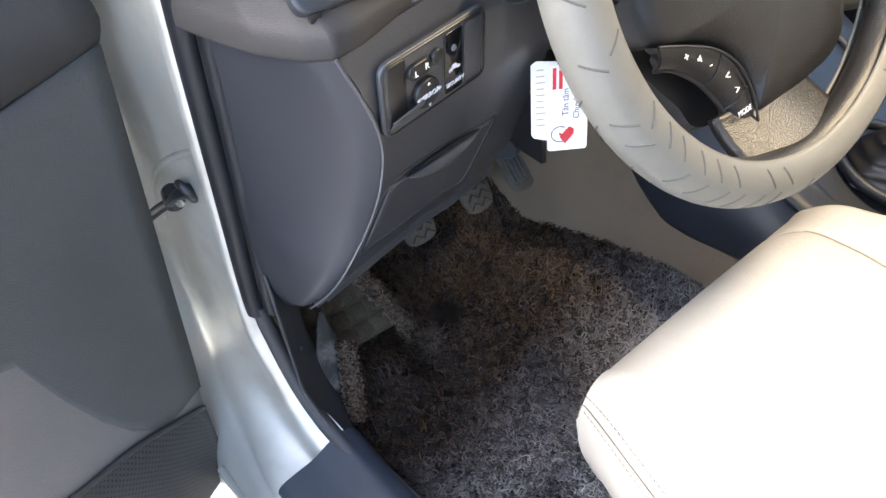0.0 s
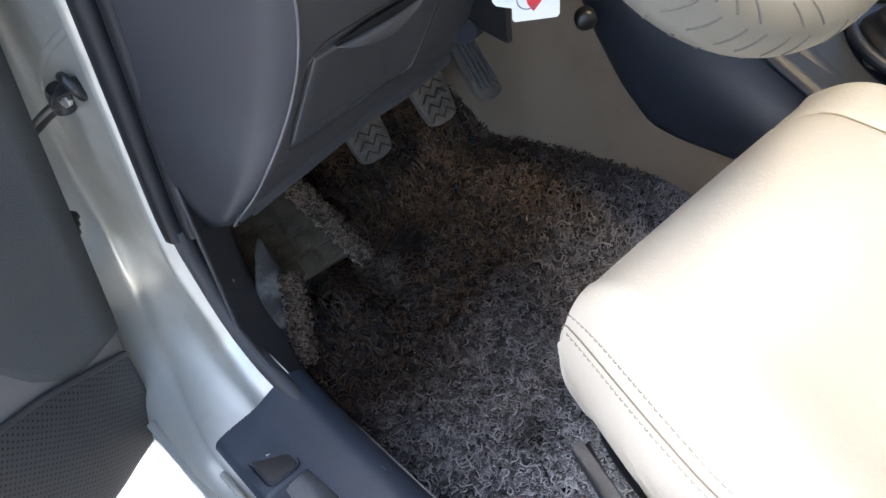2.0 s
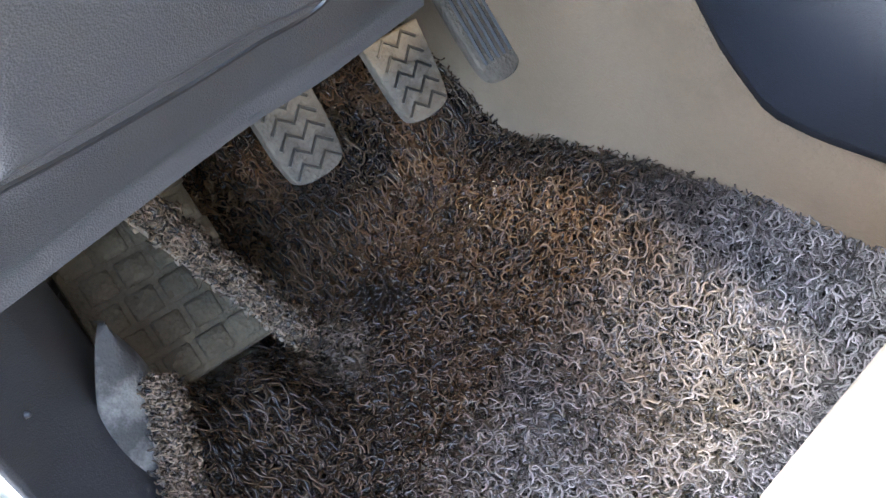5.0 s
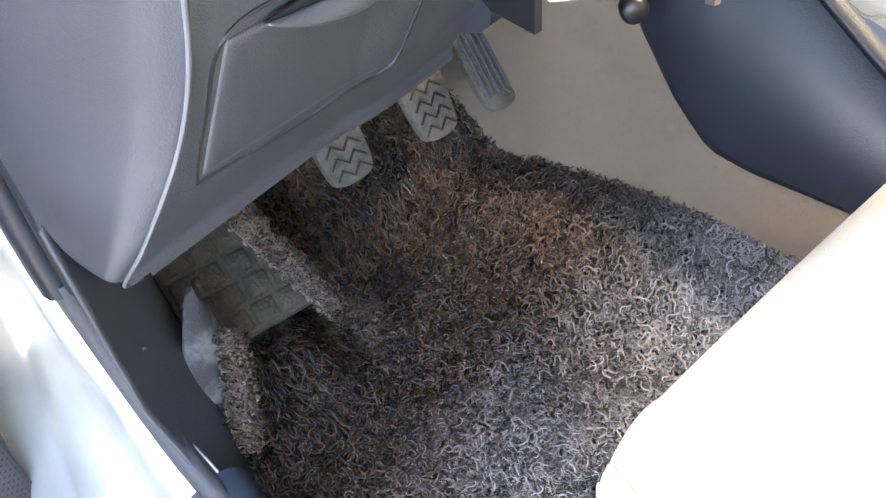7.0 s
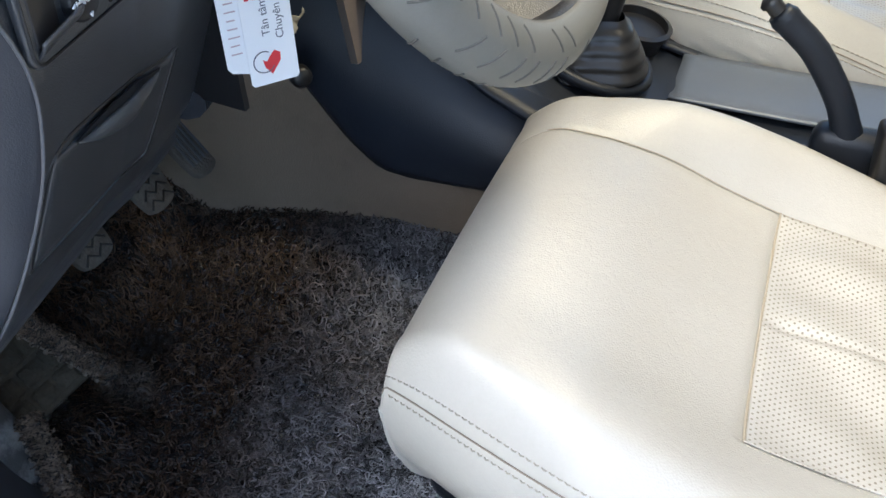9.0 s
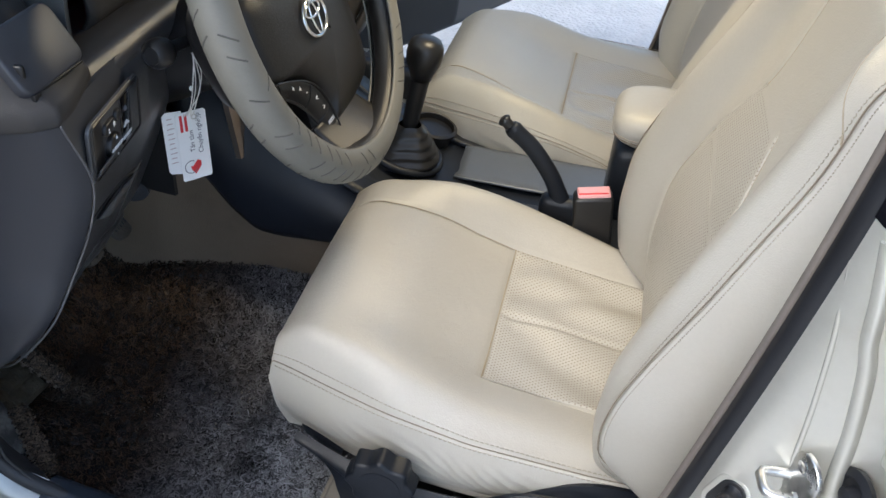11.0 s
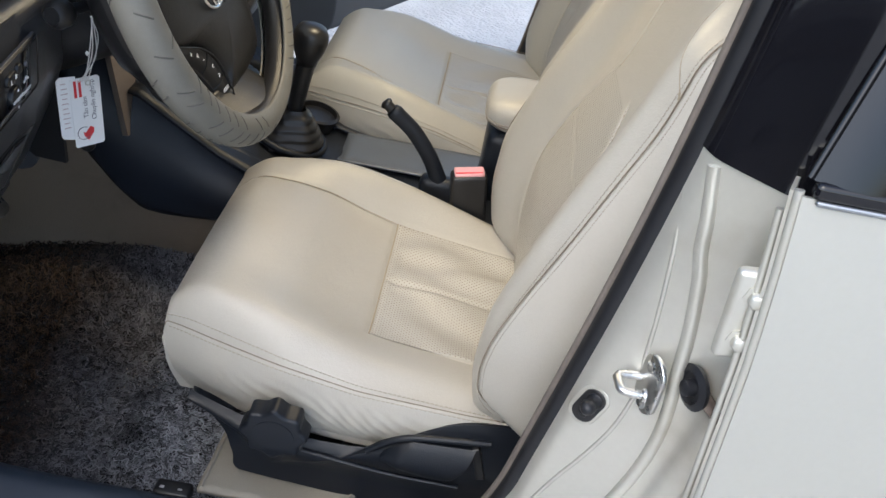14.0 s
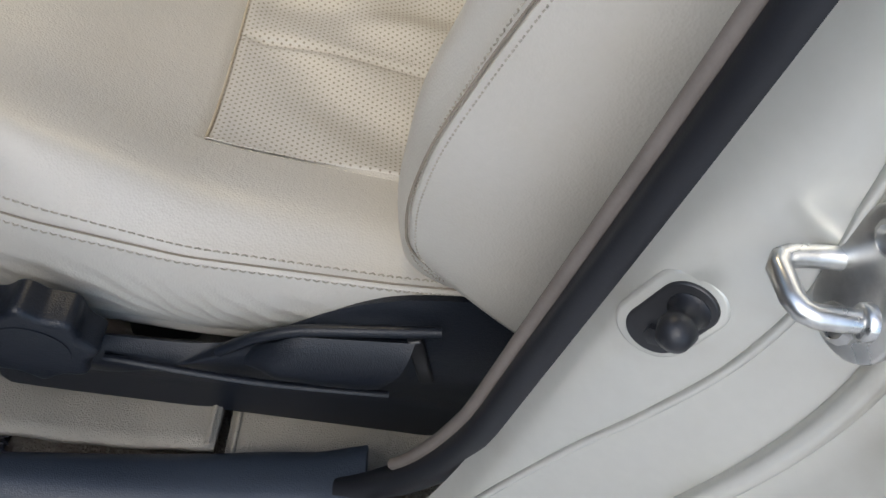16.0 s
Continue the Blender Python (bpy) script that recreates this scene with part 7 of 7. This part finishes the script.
def raised_edge(a, b, out, thick, seed):
    """A ribbon of mat from a to b; out: its width."""
    A, B, O = (np.array(q, float) for q in (a, b, out))
    n = np.cross(B - A, O)
    n /= np.linalg.norm(n)
    if n[1] > 0:
        n = -n

    def at(u, v):
        u, v = np.asarray(u) / 0.2, np.asarray(v) / 0.03
        p = A + (B - A) * u[..., None] + O * v[..., None] + n * (0.006 * np.sin(np.pi * np.clip(v, 0, 1)))[..., None]
        return p, np.broadcast_to(n, p.shape)
    rows = [[at(np.array(0.2 * u), np.array(0.03 * v))[0] for u in np.linspace(0, 1, 16)] for v in np.linspace(0, 1, 6)]
    ob = part("raised_edge", shell(rows, 0.002), EDGE, mat)
    me2 = strands(2200, [(0, 0), (0.2, 0), (0.2, 0.03), (0, 0.03)], at, 0.015, 0.0007, seed, 0.003)
    me2.materials.append(COIL_EDGE)
    s2 = new("coil_pile", me2)
    s2.parent = ob
    tagged(s2, kind="stuff")
    rnd = random.Random(seed)
    part("backing_edge", tube([tuple(A + (B - A) * u - O * 0.04 + n * 0.002 + np.array([0, 0, 0.001 * rnd.random()])) for u in np.linspace(0, 1, 20)], 0.0018, 6), EDGE, ob, "pale cut backing")
    for k in range(9):
        u = 0.08 + 0.1 * k + 0.03 * rnd.random()
        q = A + (B - A) * u - O * 0.10
        part("backing_nib", box(tuple(q), (0.004, 0.004, 0.005), 0.001), EDGE, ob)


raised_edge((-0.487, 0.622, 0.452), (-0.548, 0.668, 0.612), (0.018, 0.008, 0.007), 0.01, 11)
raised_edge((-0.630, 0.560, 0.450), (-0.592, 0.618, 0.522), (0.018, -0.006, -0.008), 0.01, 12)


# ---------------------------------------------------------------- carpet flap and rail cover beside the seat
def carpet_flap(x0, w, y0, y1, z0, drop, label):
    ob = thing("carpet_flap", (x0 + w / 2, (y0 + y1) / 2, z0 - drop), label, "carpet", "carpet flaps")
    at = lambda u, v: (x0 + w * v, y0 + (y1 - y0) * u, z0 - drop * v + 0.003 * math.sin(7 * u + 3 * v) + 0.0012 * math.sin(23 * u + 9 * v))
    part("flap", shell([[at(u, v) for v in np.linspace(0, 1, 12)] for u in np.linspace(0, 1, 20)], -0.008), CARPET_FLAP, ob, smooth=180)
    for u in (0.025, 0.975):
        part("bound_edge", tube([np.array(at(u, v)) + np.array((0, 0, 0.0012)) for v in np.linspace(0.02, 0.98, 12)], 0.0022, 8, flat=0.8), CARPET_FLAP, ob)


carpet_flap(-0.625, 0.13, 0.19, -0.015, 0.468, 0.025, "grey-beige carpet flap beside the seat rail")
carpet_flap(-0.625, 0.13, -0.022, -0.262, 0.452, 0.020, "grey-beige carpet piece behind the first flap")
rail = thing("release_catch", (-0.60, 0.225, 0.45), "black lever catch at the floor beside the sill", "catch")
part("catch_body", box((-0.624, 0.222, 0.452), (0.026, 0.050, 0.018), 0.005), BLACK, rail)
part("catch_mark", box((-0.626, 0.236, 0.4612), (0.004, 0.006, 0.001), 0.0003), PALE_EDGE, rail)
part("catch_mark", box((-0.626, 0.212, 0.4612), (0.003, 0.006, 0.001), 0.0003), PALE_EDGE, rail)


# ---------------------------------------------------------------- front doors, standing open
def front_door(side, hinge_at, angle, label):
    d = thing("front_door", (hinge_at[0], hinge_at[1], 0.34), label, "car door", "front doors")
    # axes of the door: along from the hinge to the lock, up, and inward to the cabin
    al = Vector((side * math.sin(radians(angle)), -math.cos(radians(angle)), 0))
    inn = Vector((-side * math.cos(radians(angle)), -math.sin(radians(angle)), 0))
    H = Vector((hinge_at[0], hinge_at[1], 0))

    def at(s, h, z):
        return H + al * s + inn * h + Vector((0, 0, z))
    L = 1.08
    first = lambda z: 0.008 - 0.105 * (z - 0.39)
    bulge = lambda s, z: 0.055 + 0.010 * math.sin(math.pi * min(1, max(0, s / L))) - 0.018 * max(0, (0.62 - z) / 0.25) ** 2
    lowz = lambda s: 0.395 + 0.02 * max(0, (s - 0.85) / 0.2) ** 2 + 0.05 * max(0, (0.10 - s) / 0.10) ** 2

    def sheet(s0, s1, z0, z1, lift, nu=30, nv=24, zf=None):
        return [[at(s, bulge(s, z) + lift, z) for s in np.linspace(s0, s1, nu)] for z in np.linspace(z0, z1, nv)]
    flip = side
    part("outer_skin", shell([[at(s, -0.035 - 0.02 * math.sin(math.pi * (z - 0.34) / 0.8), z) for s in np.linspace(0, L, 20)] for z in np.linspace(0.375, 1.10, 20)], 0.004), PAINT, d)
    part("shell_frame", box(tuple(at(L / 2, 0.0, 0.7375)), (L, 0.07, 0.705), 0.015, 2, Matrix((al, inn, Vector((0, 0, 1)))).transposed()), PAINT_JAMB, d, "silver painted door shell")
    panel = part("trim_panel", shell([[at(s, bulge(s, z), z) for s in np.linspace(first(z), L - 0.05, 40)] for z in np.linspace(0.385, 1.09, 40)], -0.01 * flip), DOOR_LIGHT, d, "warm grey door trim panel", smooth=180)
    # dark upper insert with a curved lower edge
    rows = []
    for u in np.linspace(0, 1, 40):
        s = -0.012 + (L - 0.055) * u
        low = min(0.560 + 11.0 * max(0.0, s - 0.03) ** 2, 0.79 + 0.03 * s)
        rows.append([at(s - 0.105 * (low + (0.985 - low) * v - 0.56) * (1 - u), bulge(s, low + (0.985 - low) * v) + 0.012 + 0.010 * v, low + (0.985 - low) * v) for v in np.linspace(0, 1, 24)])
    part("fabric_insert", shell(rows, -0.006 * flip), DOOR_DARK, panel, "dark grey fabric insert", smooth=180)
    # window ledge
    part("window_ledge", shell([[at(s, 0.082 - 0.05 * abs(v - 0.3) ** 1.5 * 2, 0.985 + 0.10 * v) for s in np.linspace(first(1.0), L - 0.05, 30)] for v in np.linspace(0, 1, 12)], -0.008 * flip), TRIM_UPPER, panel, "dark window ledge trim", smooth=180)
    part("mirror_sail", plate([(0.0, 0.0), (0.20, 0.0), (0.17, 0.05), (0.03, 0.20), (0.0, 0.22)], tuple(at(0.03, 0.045, 1.07)), tuple(al), (0, 0, 1), 0.01, 0.003), BLACK, panel)
    # map pocket with speaker grille near the hinge
    top_of = smooth_curve((-0.02, 0.0, 0.042, 0.079, 0.117, 0.155, 0.19, 0.30, 0.42, 0.46), (0.520, 0.534, 0.556, 0.578, 0.593, 0.604, 0.616, 0.625, 0.600, 0.560))
    gs = np.linspace(-0.004, 0.44, 40)
    gz = lambda s, v: 0.392 + (float(top_of(s)) - 0.392) * v
    gr = part("speaker_grille", shell([[at(s, bulge(s, gz(s, v)) + 0.012 + 0.012 * math.sin(math.pi * min(1, v * 1.05) ** 0.7) ** 0.5 * min(1, (s + 0.006) * 12), gz(s, v)) for s in gs] for v in np.linspace(0, 1, 24)], -0.004 * flip), GRILLE_HOLES, panel, "dark perforated speaker grille", smooth=180)
    part("grille_rim", tube([at(s, bulge(s, gz(s, 1)) + 0.014, gz(s, 1)) for s in gs], 0.0035, 8), GRILLE, gr)
    part("armrest", shell([[at(0.30 + 0.62 * u, bulge(0.5, 0.7) + 0.010 + 0.022 * math.sin(math.pi * min(1, v * 1.1)) * math.sin(math.pi * (0.08 + 0.84 * u)) ** 0.4, 0.636 + 0.050 * v) for u in np.linspace(0, 1, 30)] for v in np.linspace(0, 1, 12)], -0.006 * flip), DOOR_LIGHT, panel, "warm grey armrest", smooth=180)
    # black block in place of a hollow: the recess's shade as colour
    part("pull_recess", box(tuple(at(0.775, bulge(0.775, 0.59) + 0.001, 0.588)), (0.47, 0.012, 0.086), 0.005, 3, Matrix((al, inn, Vector((0, 0, 1)))).transposed()), BLACK, panel, "black block painted in as pull recess shade")
    part("door_handle", box(tuple(at(0.82, bulge(0.82, 0.86) + 0.024, 0.845)), (0.10, 0.018, 0.03), 0.006, 2, Matrix((al, inn, Vector((0, 0, 1)))).transposed()), TRIM_DARK, panel)
    part("courtesy_lamp", box(tuple(at(L - 0.115, bulge(L - 0.1, 0.5) + 0.006, 0.475)), (0.052, 0.012, 0.036), 0.004, 2, Matrix((al, inn, Vector((0, 0, 1)))).transposed()), LAMP_GLOW, panel, "lit amber courtesy lamp")
    part("door_seal", tube(spline([at(-0.052, 0.044, 1.0), at(-0.028, 0.046, 0.75), at(-0.008, 0.046, 0.52), at(0.03, 0.040, 0.40), at(0.20, 0.036, 0.392), at(0.8, 0.036, 0.390), at(L - 0.05, 0.036, 0.405), at(L - 0.01, 0.036, 0.60), at(L - 0.01, 0.036, 1.05)], 60), 0.008, 8), RUBBER, d, "black rubber door seal")
    return d, at


LAMP_GLOW = bpy.data.materials.new("lit_amber_lens")
LAMP_GLOW.use_nodes = True
_b = LAMP_GLOW.node_tree.nodes["Principled BSDF"]
_b.inputs["Base Color"].default_value = (0.9, 0.45, 0.2, 1)
_b.inputs["Emission Color"].default_value = (1.0, 0.55, 0.28, 1)
_b.inputs["Emission Strength"].default_value = 0.25
GRILLE_HOLES = perforated("perforated_grille", GRILLE, 0, 2, 0.0062, (0.002, 0.002, 0.002))
ld, l_at = front_door(-1, (-0.800, 0.700), 66, "open driver's door with a dark insert and speaker grille")
rd, r_at = front_door(1, (0.800, 0.655), 62.5, "open passenger door with a dark insert and lit courtesy lamp")

# check strap of the driver's door
chk = thing("door_check_strap", (-0.70, 0.66, 0.80), "black door check strap bolted to the jamb", "door check")
part("pressed_boss", tube(spline([(-0.688, 0.580, 0.892), (-0.6925, 0.605, 0.878), (-0.6945, 0.662, 0.845), (-0.698, 0.705, 0.813), (-0.7005, 0.733, 0.777), (-0.701, 0.739, 0.752), (-0.701, 0.742, 0.728)], 40), 0.0042, 8), PAINT_JAMB, chk, "silver pressed outline")
part("bracket", tube(spline([(-0.694, 0.625, 0.826), (-0.704, 0.640, 0.818), (-0.706, 0.662, 0.800), (-0.701, 0.678, 0.788)], 14), 0.010, 8, flat=0.6), BLACK, chk)
part("bracket_ring", tube([(-0.699 - 0.004 * math.sin(q), 0.632 + 0.009 * math.cos(q), 0.822 + 0.011 * math.sin(q)) for q in np.linspace(0, 2 * math.pi, 18, endpoint=False)], 0.0045, 8, True), BLACK, chk)
part("pivot", lathe([(0.011, -0.010), (0.011, 0.010), (0.009, 0.013)], (-0.703, 0.672, 0.795), (0.0, -0.25, 1), 14), BLACK, chk)
part("strap", tube(spline([(-0.703, 0.672, 0.792), (-0.716, 0.690, 0.778), (-0.735, 0.715, 0.755), (-0.775, 0.755, 0.722)], 14), 0.0085, 8, flat=0.7), BLACK, chk)
part("pivot_bolt", lathe([(0.006, 0), (0.006, 0.004), (0.004, 0.005)], (-0.706, 0.636, 0.812), (-0.9, -0.4, 0.1), 8), STEEL, chk)

for z in (0.50, 0.86):
    hg = part("hinge", box((-0.772, 0.728, z), (0.030, 0.034, 0.075), 0.008, 3, Matrix.Rotation(radians(20), 3, "Z")), PAINT_JAMB, ld, "silver painted door hinge")
    for dz in (-0.022, 0.022):
        part("bolt", lathe([(0.009, 0), (0.009, 0.003), (0.006, 0.004), (0.006, 0.008)], (-0.776, 0.708, z + dz), (-0.2, -1, 0), 6), PAINT_JAMB, hg)
part("cable_boot", tube(spline([(-0.735, 0.745, 0.640), (-0.752, 0.722, 0.622), (-0.772, 0.722, 0.596), (-0.800, 0.735, 0.585)], 26), [0.010 + 0.0018 * (k % 2) for k in range(26)], 10), BLACK, ld, "black ribbed cable boot")
part("hinge_seal", tube(spline([(-0.766, 0.700, 0.590), (-0.778, 0.700, 0.520), (-0.788, 0.702, 0.450), (-0.797, 0.705, 0.395)], 20), 0.007, 8), RUBBER, ld, "black rubber hinge seal")

# dome lamp in the roof, lit while the doors stand open
dome = thing("dome_lamp", (0.0, 0.04, 1.44), "lit dome lamp in the headliner", "lamp")
part("lens", box((0.0, 0.04, 1.452), (0.10, 0.16, 0.02), 0.006), LAMP_GLOW, dome)
lamp = bpy.data.lights.new("dome_light", "AREA")
lamp.shape, lamp.size, lamp.size_y, lamp.energy, lamp.color = "RECTANGLE", 0.08, 0.14, 2.0, (1.0, 0.78, 0.50)
lo = new("dome_light", lamp)
lo.matrix_world = look((0.0, 0.04, 1.437), (0.0, 0.04, 0.5))
